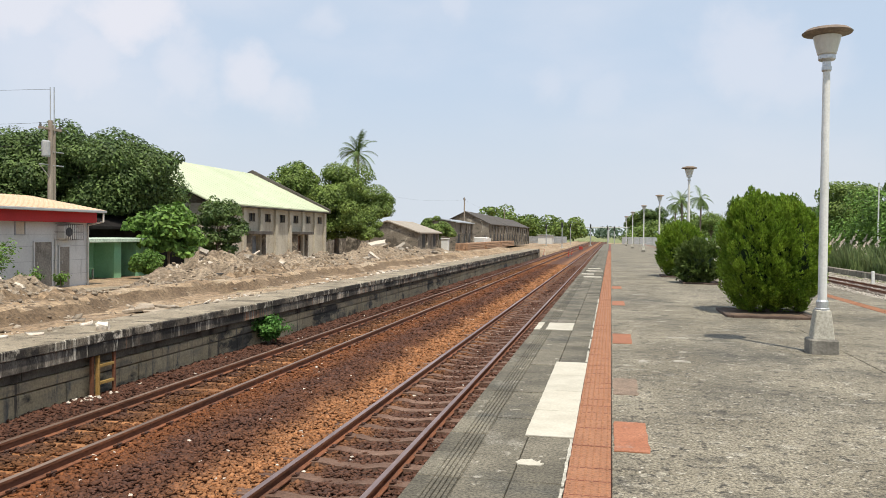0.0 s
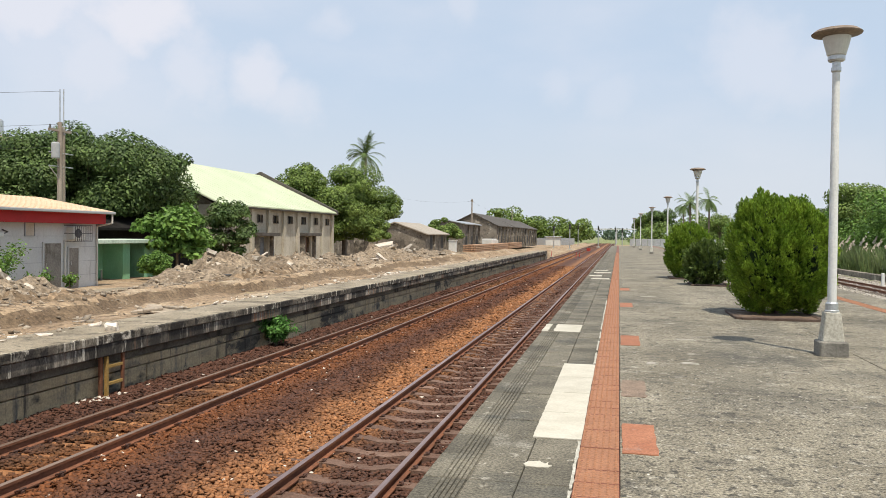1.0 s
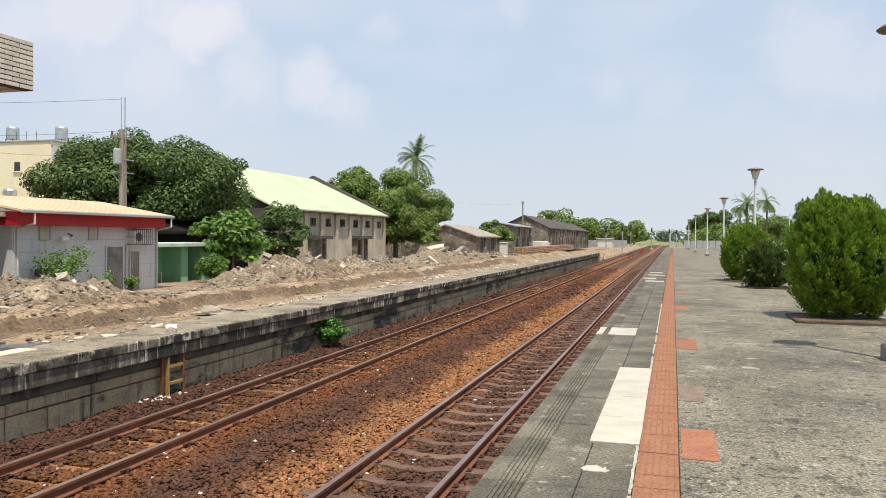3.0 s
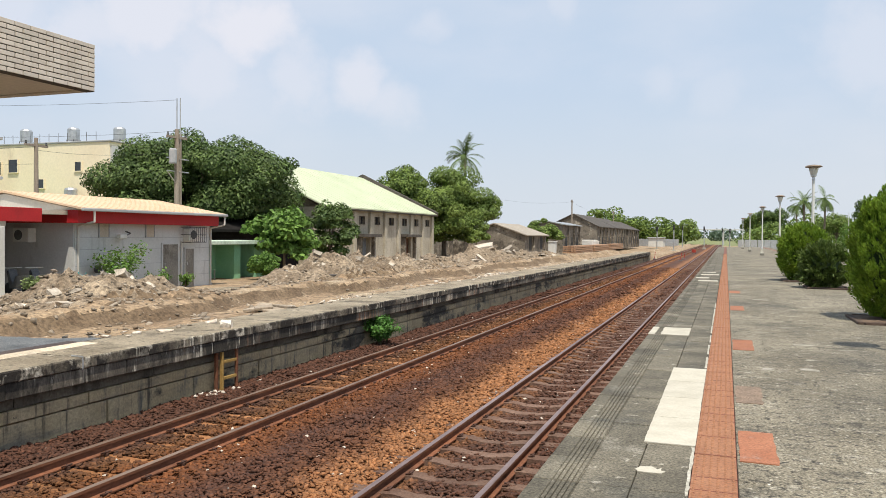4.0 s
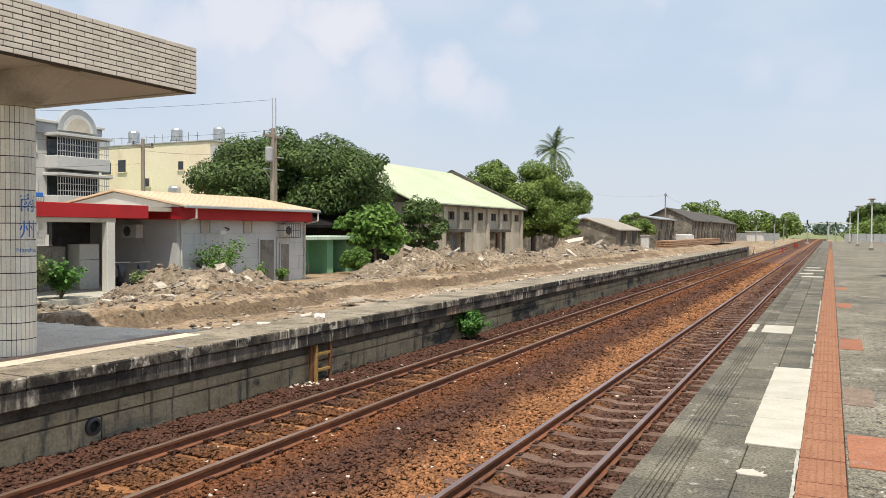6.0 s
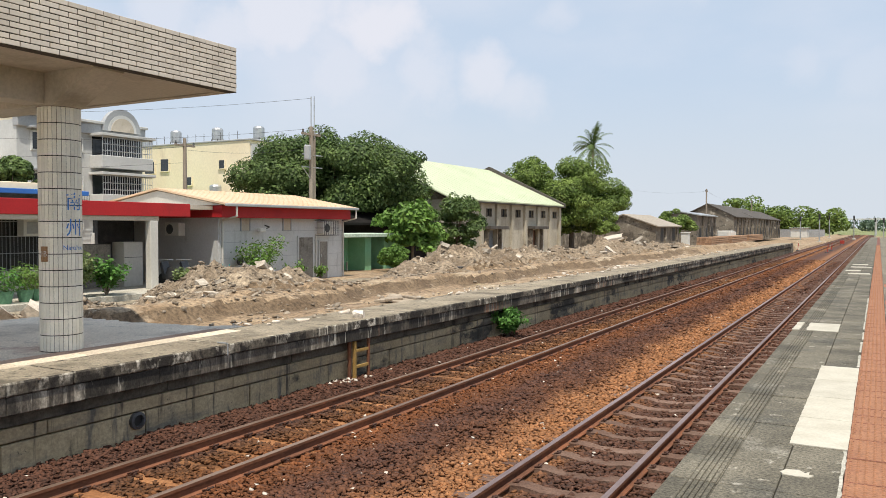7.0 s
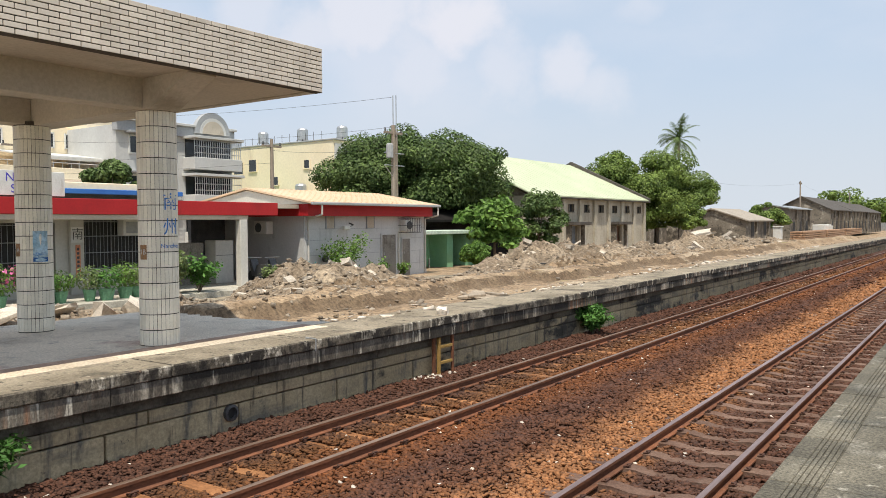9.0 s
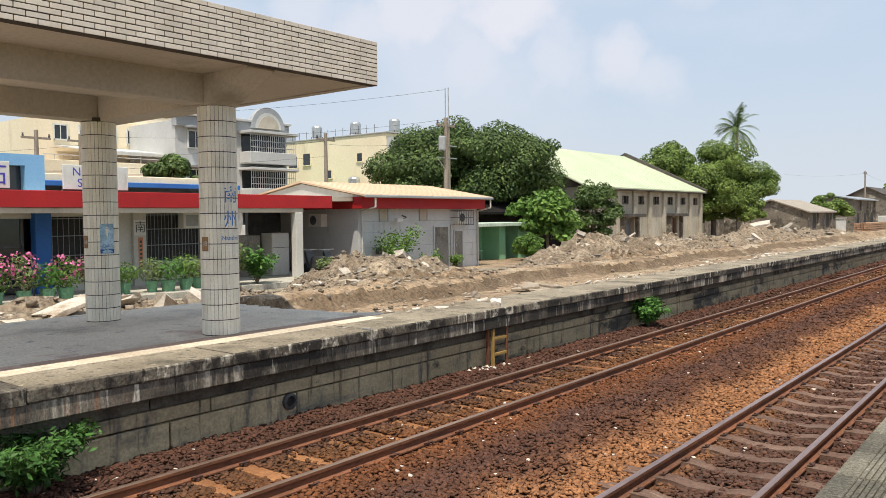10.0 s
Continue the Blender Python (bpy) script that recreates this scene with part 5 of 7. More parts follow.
# front wall with openings
fw = B()
for y0, y1, z0, z1 in ((16.22, 17.2, -0.56, 2.3), (14.1, 16.22, -0.56, 0.2), (14.1, 16.22, 1.84, 2.3), (13.2, 14.1, -0.56, 2.3), (10.92, 13.2, 1.75, 2.3), (10.92, 13.2, -0.56, -0.1), (-4, 10.5, 1.7, 2.3)):
    box(fw, -23.2, -23.0, y0, y1, z0, z1)
part("front_wall", fw, M_WALLW, sb)
# Back and inner walls take charcoal to paint in the porch's interior shade.
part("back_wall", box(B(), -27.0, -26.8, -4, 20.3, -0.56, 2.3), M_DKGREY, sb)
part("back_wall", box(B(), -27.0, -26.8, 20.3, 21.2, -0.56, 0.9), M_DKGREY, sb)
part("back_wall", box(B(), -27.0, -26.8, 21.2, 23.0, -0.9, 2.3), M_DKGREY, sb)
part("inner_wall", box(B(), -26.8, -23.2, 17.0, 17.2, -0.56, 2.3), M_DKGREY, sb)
part("white_pillar", box(B(), -22.99, -22.86, 13.62, 14.08, -0.56, 2.0, 0.01), M_WALLW, sb)
part("blue_pillar", box(B(), -23.1, -22.75, 10.46, 10.93, -0.56, 2.0, 0.015), M_DBLUE, sb, "strong blue painted pillar")


def barred_window(y0, y1, z0, z1, n, parent, x=-23.0):
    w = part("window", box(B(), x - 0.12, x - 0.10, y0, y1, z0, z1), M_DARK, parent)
    for i in range(n):
        yy = y0 + (y1 - y0) * (i + 0.5) / n
        part("bar", rod(B(), (x + 0.03, yy, z0), (x + 0.03, yy, z1), 0.008, seg=4), M_APTG, w)
    for zz in (z0 + 0.05, z0 + (z1 - z0) * 0.35, z0 + (z1 - z0) * 0.68, z1 - 0.05):
        part("cross_bar", rod(B(), (x + 0.03, y0, zz), (x + 0.03, y1, zz), 0.012, seg=4), M_APTG, w)
    fr = B()
    box(fr, x - 0.1, x - 0.06, (y0 + y1) / 2 - 0.03, (y0 + y1) / 2 + 0.03, z0, z1)
    part("frame", fr, M_DKGREY, w)


barred_window(14.12, 16.2, 0.2, 1.84, 16, sb)
barred_window(10.95, 13.18, -0.08, 1.74, 13, sb)
gd = B()
for y in (4.5, 6.4, 8.3, 10.2):
    box(gd, -23.12, -23.05, y - 0.05, y + 0.05, -0.56, 1.7)
box(gd, -23.12, -23.05, 4.5, 10.2, 0.85, 0.92)
part("door_frame", gd, M_DKGREY, sb)
for y in (4.6, 6.5, 8.4):
    part("glass_panel", box(B(), -23.1, -23.08, y, y + 1.75, -0.5, 1.7), M_GLASS, sb)
ac_unit(-23.0, 15.75, 1.32, 0, "off-white air conditioner set in the barred window", False, False)
sq = part("name_square", box(B(), -22.86, -22.84, 13.64, 14.06, 1.12, 1.62), M_LAMPW, sb, "white square with one dark character")
UPY = Matrix(((0, 0, 1, 0), (1, 0, 0, 0), (0, 1, 0, 0), (0, 0, 0, 1)))      # letters to face +x


def wall_text(body, size, x, y, z, material, parent, label=""):
    bm = lettering(body, size)
    bmesh.ops.transform(bm, matrix=Matrix.Translation((x, y, z)) @ UPY, verts=bm.verts)
    return part("letters", bm, material, parent, label)


wall_text("南", 0.40, -22.835, 13.85, 1.37, M_DKGREY, sb)
cp = part("couplet", box(B(), -22.86, -22.845, 13.78, 13.94, -0.02, 1.05), mat("orange_paper", (0.55, 0.22, 0.12), (0.62, 0.28, 0.16), 3, 20, 0.8, 0), sb, "orange paper strip with dark strokes")
bars = B()
for i in range(7):
    box(bars, -22.845, -22.841, 13.82, 13.90, 0.06 + 0.135 * i, 0.14 + 0.135 * i)
part("strokes", bars, M_DKGREY, sb)
# upper parts: roof slab with blue gutter, blue block, signs
part("upper_roof", box(B(), -28, -23.2, 4, 17.9, 2.84, 3.08, 0.02), M_CREAM, sb, "cream roof slab")
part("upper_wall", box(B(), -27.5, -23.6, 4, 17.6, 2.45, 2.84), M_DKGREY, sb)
part("blue_gutter", box(B(), -23.2, -23.0, 4, 18.0, 2.70, 2.86, 0.02), M_DBLUE, sb, "blue roof gutter")
bb = B()
box(bb, -24.5, -22.0, -3, 8.3, 2.45, 3.52)
box(bb, -24.5, -22.0, 9.9, 10.44, 2.45, 3.52)
box(bb, -24.5, -22.0, 8.3, 9.9, 3.2, 3.52)
part("blue_block", bb, M_BLUE, sb, "sky blue entrance block")
part("blue_window", box(B(), -22.4, -22.3, 8.3, 9.9, 2.45, 3.2), M_GLASS, sb)
sg = thing("station_sign", -21.2, 11.55, 2.50, "white board with violet-blue lettering propped on the canopy", "sign")
part("board", box(B(), -0.03, 0.03, -0.98, 0.98, 0.02, 0.72, 0.01), M_LAMPW, sg)
for s in (-0.7, 0.7):
    part("prop", rod(B(), (-0.04, s, 0.6), (-0.7, s, -0.04), 0.02, seg=6), M_DKGREY, sg)
for txt, zz in (("Nanzhou", 0.52), ("Station", 0.2)):
    bm = lettering(txt, 0.34)
    bmesh.ops.transform(bm, matrix=Matrix.Translation((0.036, -0.1, zz)) @ UPY, verts=bm.verts)
    part("letters", bm, M_VIOLET, sg)
sg = thing("station_sign", -21.2, 7.0, 2.50, "long white board with one large violet character showing", "sign")
part("board", box(B(), -0.03, 0.03, -2.2, 2.14, 0.02, 0.74, 0.01), M_LAMPW, sg)
bm = lettering("站", 0.72)
bmesh.ops.transform(bm, matrix=Matrix.Translation((0.036, 1.72, 0.38)) @ UPY, verts=bm.verts)
part("letters", bm, M_VIOLET, sg)

# porch things
fr_ = thing("refrigerator", -23.0, 19.6, -0.55, "pale upright cabinet standing in the open porch", "refrigerator")
part("body", box(B(), -0.35, 0.3, -0.42, 0.42, 0, 1.62, 0.02), M_WALLW, fr_)
part("door_line", box(B(), 0.3, 0.305, -0.4, 0.4, 1.05, 1.07), M_DKGREY, fr_)
cab = thing("metal_cabinet", -23.4, 18.35, -0.55, "grey metal cabinet in the shaded porch", "cabinet")
part("body", box(B(), -0.4, 0.35, -0.6, 0.55, 0, 1.55, 0.02), M_DOOR, cab)
ac_unit(-25.9, 18.0, 1.2, 0, "outdoor air conditioner high in the porch", False)
ac_unit(-24.2, 23.06, 1.25, -90, "outdoor air conditioner on the shaded side wall", False)
for (x, y, a), c in (((-21.6, 20.3, 75), M_DKGREY), ((-21.2, 20.9, 80), M_DKGREY)):
    s = thing("scooter", x, y, -0.6, "dark parked motor scooter seen from behind", "scooter", "scooters", rz=a)
    for yy in (-0.6, 0.6):
        part("wheel", lathe(B(), [(0.13, -0.05), (0.23, -0.05), (0.25, 0), (0.23, 0.05), (0.13, 0.05)], 16, Matrix.Translation((0, yy, 0.25)) @ Matrix.Rotation(math.pi / 2, 4, 'Y')), M_WIRE, s)
    part("body", prism(B(), [(-0.75, 0.45), (-0.1, 0.32), (0.3, 0.3), (0.5, 0.85), (0.4, 0.95), (0.1, 0.45), (-0.1, 0.75), (-0.8, 0.78)], "x", -0.14, 0.14), c, s)
    part("handlebar", rod(B(), (-0.33, 0.42, 1.0), (0.33, 0.42, 1.0), 0.018, seg=6), M_STEEL, s)
bk = thing("bicycle", -20.6, 22.2, -0.75, "old bicycle with a rear basket leaning by the wall", "bicycle", rz=70)
for yy in (-0.52, 0.52):
    w = B()
    lathe(w, [(0.30, -0.015), (0.33, -0.015), (0.33, 0.015), (0.30, 0.015)], 20, Matrix.Translation((0, yy, 0.33)) @ Matrix.Rotation(math.pi / 2, 4, 'Y'))
    part("wheel", w, M_DKGREY, bk)
fm = B()
for a, b in (((0, -0.52, 0.33), (0, -0.15, 0.8)), ((0, -0.15, 0.8), (0, 0.4, 0.85)), ((0, 0.4, 0.95), (0, 0.52, 0.33)), ((0, -0.05, 0.35), (0, 0.4, 0.85)), ((0, -0.05, 0.35), (0, -0.18, 0.95))):
    rod(fm, a, b, 0.018, seg=6)
part("frame", fm, mat("teal_bicycle_paint", (0.05, 0.3, 0.3), (0.07, 0.36, 0.36), 3, 20, 0.5, 0), bk)
crate = thing("slatted_crate", -20.3, 23.0, -0.8, "grey slatted crate on the ground beside the annex", "crate")
for i in range(5):
    part("slat", box(B(), 0.38, 0.41, -0.6, 0.6, 0.04 + 0.13 * i, 0.13 + 0.13 * i), M_AC, crate)
    part("slat", box(B(), -0.4, 0.38, -0.62, -0.6, 0.04 + 0.13 * i, 0.13 + 0.13 * i), M_AC, crate)
part("inner_box", box(B(), -0.38, 0.36, -0.58, 0.6, 0, 0.68), M_DKGREY, crate)

# ---- green shed and dark sheds behind ----
gs = thing("green_shed", 0, 0, 0, "small green painted flat-roofed shed with dark doorway", "shed")
gb_ = B()
box(gb_, -27, -25.2, 31.6, 40.5, -1.1, 1.06)
box(gb_, -25.2, -24.0, 36.3, 36.9, -1.1, 1.06)
box(gb_, -25.2, -24.0, 38.2, 40.5, -1.1, 1.06)
part("wall", gb_, M_GREEN, gs)
part("roof", box(B(), -27.2, -23.6, 31.9, 40.8, 1.06, 1.26, 0.02), mat("pale_green_slab", (0.42, 0.52, 0.42), (0.52, 0.6, 0.5), 1, 14, 0.85, 0.1), gs, "pale green concrete roof slab")
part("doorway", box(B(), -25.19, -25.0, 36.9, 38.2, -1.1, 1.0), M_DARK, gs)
tb_ = thing("work_table", -24.6, 34.2, -0.9, "green topped table with clutter under the shed roof", "table")
part("top", box(B(), -0.4, 0.4, -0.8, 0.8, 0.62, 0.67, 0.01), M_GREEN, tb_)
for sx in (-0.34, 0.34):
    for sy in (-0.72, 0.72):
        part("leg", box(B(), sx - 0.03, sx + 0.03, sy - 0.03, sy + 0.03, 0, 0.62), M_STEEL, tb_)
dk = thing("dark_shed", 0, 0, 0, "weathered shed coloured near-black for the shade of the trees", "shed")
# Wall and roof colour holds the tree shade, with almost no specular.
M_SHEDSHADE = mat("tree_shaded_boards", (0.012, 0.011, 0.010), (0.022, 0.020, 0.019), 1, 10, 0.95, 0.2, spec=0.05)
part("wall", box(B(), -36, -28, 36, 50, -1.1, 1.9), M_SHEDSHADE, dk)
part("roof", prism(B(), [(-27.2, 1.75), (-32, 3.3), (-36.8, 1.75), (-36.8, 1.9), (-32, 3.45), (-27.2, 1.9)], "y", 35.5, 50.5), M_SHEDSHADE, dk)
ps_ = thing("plank_stack", -24.6, 31.7, -0.9, "low stack of reddish boards beside the shed", "planks")
for i in range(4):
    part("plank", box(B(), -0.2 + 0.02 * i, 1.6, -0.4 + 0.25 * i, -0.2 + 0.25 * i, 0.0, 0.12, 0.01), M_TIMBER, ps_)

# ---- warehouse ----
wh = thing("warehouse", 0, 0, 0, "long old warehouse with pale green roof and stained pilastered wall", "warehouse")
WX, WY0, WY1 = -27.5, 52.5, 76.2
wf = B()
WIN = [59.5 + 3.05 * i for i in range(6)]
DOORS = [(58.8, 60.7), (68.2, 70.1)]
part("wall", box(B(), -43.5, WX - 0.3, WY0, WY1, -1.1, 3.75), M_WARE, wh)
ys = [WY0] + [q for y in WIN for q in (y - 0.55, y + 0.55)] + [WY1]
for a, b in zip(ys[::2], ys[1::2]):
    box(wf, WX - 0.3, WX, a, b, 2.55, 3.2)
box(wf, WX - 0.3, WX, WY0, WY1, 3.2, 3.75)
ys = [WY0, 58.8, 60.7, 68.2, 70.1, WY1]
for a, b in zip(ys[::2], ys[1::2]):
    box(wf, WX - 0.3, WX, a, b, -1.1, 1.35)
box(wf, WX - 0.3, WX, WY0, WY1, 1.35, 2.55)
part("front_wall", wf, M_WARE, wh)
part("gable", prism(B(), [(WX, 3.75), (-35.5, 7.45), (-43.5, 3.75)], "y", WY0, WY0 + 0.3), M_OLD, wh)
part("gable", prism(B(), [(WX + 0.55, 3.6), (WX + 0.55, 4.02), (-35.5, 8.1), (-44.0, 4.02), (-44.0, 3.6)], "y", WY1 - 0.2, WY1 + 0.25), M_OLDROOF, wh, "dark parapet along the gable")
part("roof", prism(B(), [(WX + 0.55, 3.72), (-35.5, 7.62), (-44, 3.72), (-44, 3.82), (-35.5, 7.74), (WX + 0.55, 3.82)], "y", WY0 - 0.5, WY1 - 0.2), M_PALEROOF, wh, "pale green metal roof")
k = WY0 - 0.3
while k < WY1 - 0.4:
    part("roof_seam", prism(B(), [(WX + 0.55, 3.82), (-35.5, 7.74), (-35.5, 7.752), (WX + 0.55, 3.832)], "y", k, k + 0.03), M_PALEROOF, wh)
    k += 0.9
part("eave_board", box(B(), WX + 0.02, WX + 0.54, WY0 - 0.5, WY1 - 0.2, 3.62, 3.71), M_OLDROOF, wh)
for y in [54.8, 57.9] + [y + 1.5 for y in WIN[:-1]] + [75.9]:
    part("pilaster", box(B(), WX, WX + 0.22, y - 0.25, y + 0.25, -1.1, 3.6, 0.02), M_WARE, wh)
for y in WIN:
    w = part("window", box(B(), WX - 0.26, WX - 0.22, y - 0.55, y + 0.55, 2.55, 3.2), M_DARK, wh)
    fr = B()
    for s in (-0.55, 0.5):
        box(fr, WX - 0.1, WX + 0.03, y + s, y + s + 0.06, 2.55, 3.2)
    box(fr, WX - 0.1, WX + 0.05, y - 0.55, y + 0.56, 2.5, 2.56)
    box(fr, WX - 0.2, WX - 0.15, y - 0.03, y + 0.03, 2.55, 3.2)
    part("window_frame", fr, M_OLD, w)
for i, (a, b) in enumerate(DOORS):
    d = part("door", box(B(), WX - 0.26, WX - 0.2, a, b, -1.1, 1.35), mat("old_door_paint", *(((0.13, 0.15, 0.17), (0.2, 0.22, 0.24)) if i == 0 else ((0.16, 0.09, 0.06), (0.24, 0.14, 0.09))), 2, 15, 0.85, 0.1), wh, "weathered plank door")
    part("door_hood", box(B(), WX, WX + 0.9, a - 0.7, b + 0.9, 1.45, 1.72, 0.02), M_OLDROOF, wh, "dark concrete hood over the door")
    part("hood_bracket", box(B(), WX, WX + 0.5, a - 0.45, a - 0.2, -1.0, 1.45), M_OLD, wh)
    part("hood_bracket", box(B(), WX, WX + 0.5, b + 0.2, b + 0.45, -1.0, 1.45), M_OLD, wh)
    part("door_post", box(B(), WX + 0.4, WX + 0.5, b + 0.35, b + 0.5, -1.0, 0.4), M_LAMPW, wh)
rv = thing("roof_vent", -35.5, 60.5, 7.66, "small round metal roof vent on the ridge", "roof vent")
part("cap", lathe(B(), [(0.28, 0), (0.28, 0.3), (0.42, 0.34), (0.3, 0.5), (0.1, 0.56)], 12), M_STEEL, rv)


# ---- trees behind the platform ----
tree("broadleaf_tree", -33.0, 45.5, -0.9, (-0.8, 0, 5.9, 8.8, 5.6, 3.95), "huge dark-green spreading broadleaf tree behind the annex", 0.21, 130, 950, L_TREE, 0.45, 11, "yard trees", blob=0.27)
tree("broadleaf_tree", -38.5, 50.0, -0.9, (0, 0, 5.2, 4.2, 4.4, 3.6), "dark-green broadleaf tree standing behind its larger neighbour", 0.24, 50, 480, L_TREE, 0.32, 13, "yard trees", blob=0.3)
tree("young_tree", -23.0, 39.8, -0.75, (0, 0, 2.4, 2.2, 2.1, 1.65), "fresh green young tree with large leaves beside the rubble", 0.30, 44, 110, L_SMALL, 0.1, 14, "young trees", blob=0.3, droop=0.5)
tree("young_tree", -22.8, 45.0, -0.75, (0, 0, 3.0, 1.75, 1.9, 2.0), "taller young tree with layered dark foliage", 0.2, 52, 190, L_TREE, 0.1, 15, "young trees", blob=0.28, droop=0.6)
tree("low_bush", -22.2, 36.6, -0.8, (0, 0, 0.8, 1.0, 1.0, 0.75), "rounded bright-green bush in front of the shed", 0.14, 26, 190, L_SMALL, 0.06, 17, cat="bush", blob=0.4)
tree("broadleaf_tree", -29.0, 84.0, -0.9, (0, 0, 5.8, 6.4, 6.0, 4.2), "full light-green tree standing at the end of the warehouse", 0.25, 110, 850, L_TREE2, 0.3, 18, "yard trees", blob=0.27)
tree("broadleaf_tree", -33.0, 81.0, -0.9, (0, 0, 7.4, 3.6, 3.6, 3.6), "upright green tree tucked behind the warehouse gable", 0.27, 46, 480, L_TREE2, 0.3, 19, "yard trees", blob=0.34)
tree("broadleaf_tree", -24.5, 82.0, -0.9, (0, 0, 2.9, 1.5, 1.5, 1.7), "slim light-green tree against the warehouse end", 0.22, 20, 200, L_TREE2, 0.12, 23, "yard trees", blob=0.36)
tree("low_tree", -25.4, 117.0, -0.9, (0, 0, 3.2, 3.6, 3.0, 2.1), "low rounded green tree between the old sheds", 0.3, 40, 260, L_TREE2, 0.2, 21, "yard trees", blob=0.3)
palm(-34.5, 107.0, -0.9, 13.9, "tall coconut palm rising above the other trees", 4, 3.7, 30)
tree("dark_shrub_tree", -42.0, 27.0, -0.9, (0, 0, 5.1, 1.5, 1.8, 1.7), "dark conifer-like shrub behind the station roof", 0.26, 34, 260, L_TREE, 0.2, 22, blob=0.3)


# ---- poles and wires ----
def cable(name, a, b, sag, r=0.008, label="thin black overhead cable"):
    cu = bpy.data.curves.new(name, 'CURVE')
    cu.dimensions, cu.bevel_depth, cu.bevel_resolution = '3D', r, 1
    sp = cu.splines.new('POLY')
    sp.points.add(16)
    for i in range(17):
        f = i / 16
        p = Vector(a).lerp(Vector(b), f)
        sp.points[i].co = (p.x, p.y, p.z - sag * 4 * f * (1 - f), 1)
    tmp = bpy.data.objects.new(name, cu)
    scene.collection.objects.link(tmp)
    me = bpy.data.meshes.new_from_object(tmp)
    bpy.data.objects.remove(tmp)
    me.materials.clear()
    me.materials.append(M_WIRE)
    return tagged(new(name, me), label, "cable", "overhead cables")


def utility_pole(x, y, z, h, label, can_=False, arm=1.6, lean=0.0):
    t = thing("utility_pole", x, y, z, label, "utility pole", "utility poles")
    part("pole", lathe(B(), [(0.16, -0.2), (0.14, h * 0.5), (0.11, h)], 12), M_POLE, t)
    ab = B()
    box(ab, -0.06, 0.06, -arm / 2, arm / 2, h - 0.5, h - 0.38)
    part("crossarm", ab, M_POLE, t)
    for s in (-0.9, 0.0, 0.9):
        part("insulator", lathe(B(), [(0.04, h - 0.38), (0.07, h - 0.33), (0.04, h - 0.26), (0.06, h - 0.2)], 8, pose(0, s * arm / 2, 0)), M_DKGREY, t)
    if can_:
        part("transformer", lathe(B(), [(0.19, h - 1.9), (0.21, h - 1.85), (0.21, h - 1.15), (0.15, h - 1.08)], 14, pose(0.1, -0.45, 0)), M_APTG, t, "grey steel transformer can")
        part("second_pole", lathe(B(), [(0.16, -0.2), (0.13, h - 0.2)], 12, pose(-0.1, 0.32, 0)), M_POLE, t)
        mt = B()
        rod(mt, (0, 0.0, h - 0.1), (0, 0.0, h + 1.7), 0.03, seg=6)
        rod(mt, (0, 0.28, h - 0.6), (0, 0.28, h + 1.75), 0.03, seg=6)
        part("mast", mt, M_STEEL, t)
        for q in (h - 1.6, h - 2.3):
            part("bracket", rod(B(), (0, -0.8, q), (0, 1.0, q), 0.035, seg=5), M_STEEL, t)
        part("brace", rod(B(), (0, -0.8, h - 2.3), (0, 0.0, h - 3.0), 0.03, seg=5), M_STEEL, t)
    return t


utility_pole(-27.0, 35.3, -0.9, 8.2, "twin brown utility pole with transformer and crossarm", True)
utility_pole(-36.5, 34.8, -0.9, 8.0, "slim concrete utility pole with crossarm")
utility_pole(-25.0, 141.0, -0.9, 9.2, "distant utility pole beside the old sheds", arm=2.0)
utility_pole(-25.0, 196.0, -0.9, 9.0, "distant utility pole beside the old sheds", arm=2.0)
utility_pole(-45.0, 150.0, -0.9, 11.0, "distant utility pole behind the trees", arm=2.4)
utility_pole(-48.0, 24.5, -0.9, 8.0, "grey utility pole among the houses")
utility_pole(-44.0, 20.0, -0.9, 7.6, "dark utility pole with switch gear among the houses")
for a, b, s in (((-27, 35.3, 7.2), (-48, 24.5, 7.0), 0.5), ((-27, 35.3, 8.9), (-60, 20, 9.2), 0.8), ((-27, 35.3, 6.1), (-36.5, 34.8, 6.4), 0.25), ((-36.5, 34.8, 6.6), (-70, 24, 6.8), 0.6),
                ((-36.5, 34.8, 5.6), (-60, 10, 5.0), 0.6), ((-45, 150, 9.8), (-25, 141, 7.9), 0.8), ((-45, 150, 9.8), (-70, 110, 9.0), 1.0), ((-25, 141, 7.9), (-25, 196, 7.8), 1.0), ((-48, 24.5, 6.4), (-70, 8, 6.3), 0.5)):
    cable("overhead_cable", a, b, s)


# ---- town buildings behind ----
def window_unit(parent, x, y, z, w, h, grille=False):
    wn_ = part("window", box(B(), x - 0.02, x + 0.02, y - w / 2, y + w / 2, z, z + h), M_GLASS, parent)
    fr = B()
    for s in (-1, 1):
        box(fr, x - 0.02, x + 0.08, y + s * w / 2 - 0.05, y + s * w / 2 + 0.05, z - 0.05, z + h + 0.05)
        box(fr, x - 0.02, x + 0.08, y - w / 2, y + w / 2, z + (h if s > 0 else 0) - 0.05, z + (h if s > 0 else 0) + 0.05)
    box(fr, x + 0.02, x + 0.05, y - 0.025, y + 0.025, z, z + h)
    part("frame", fr, M_LAMPW, wn_)
    return wn_


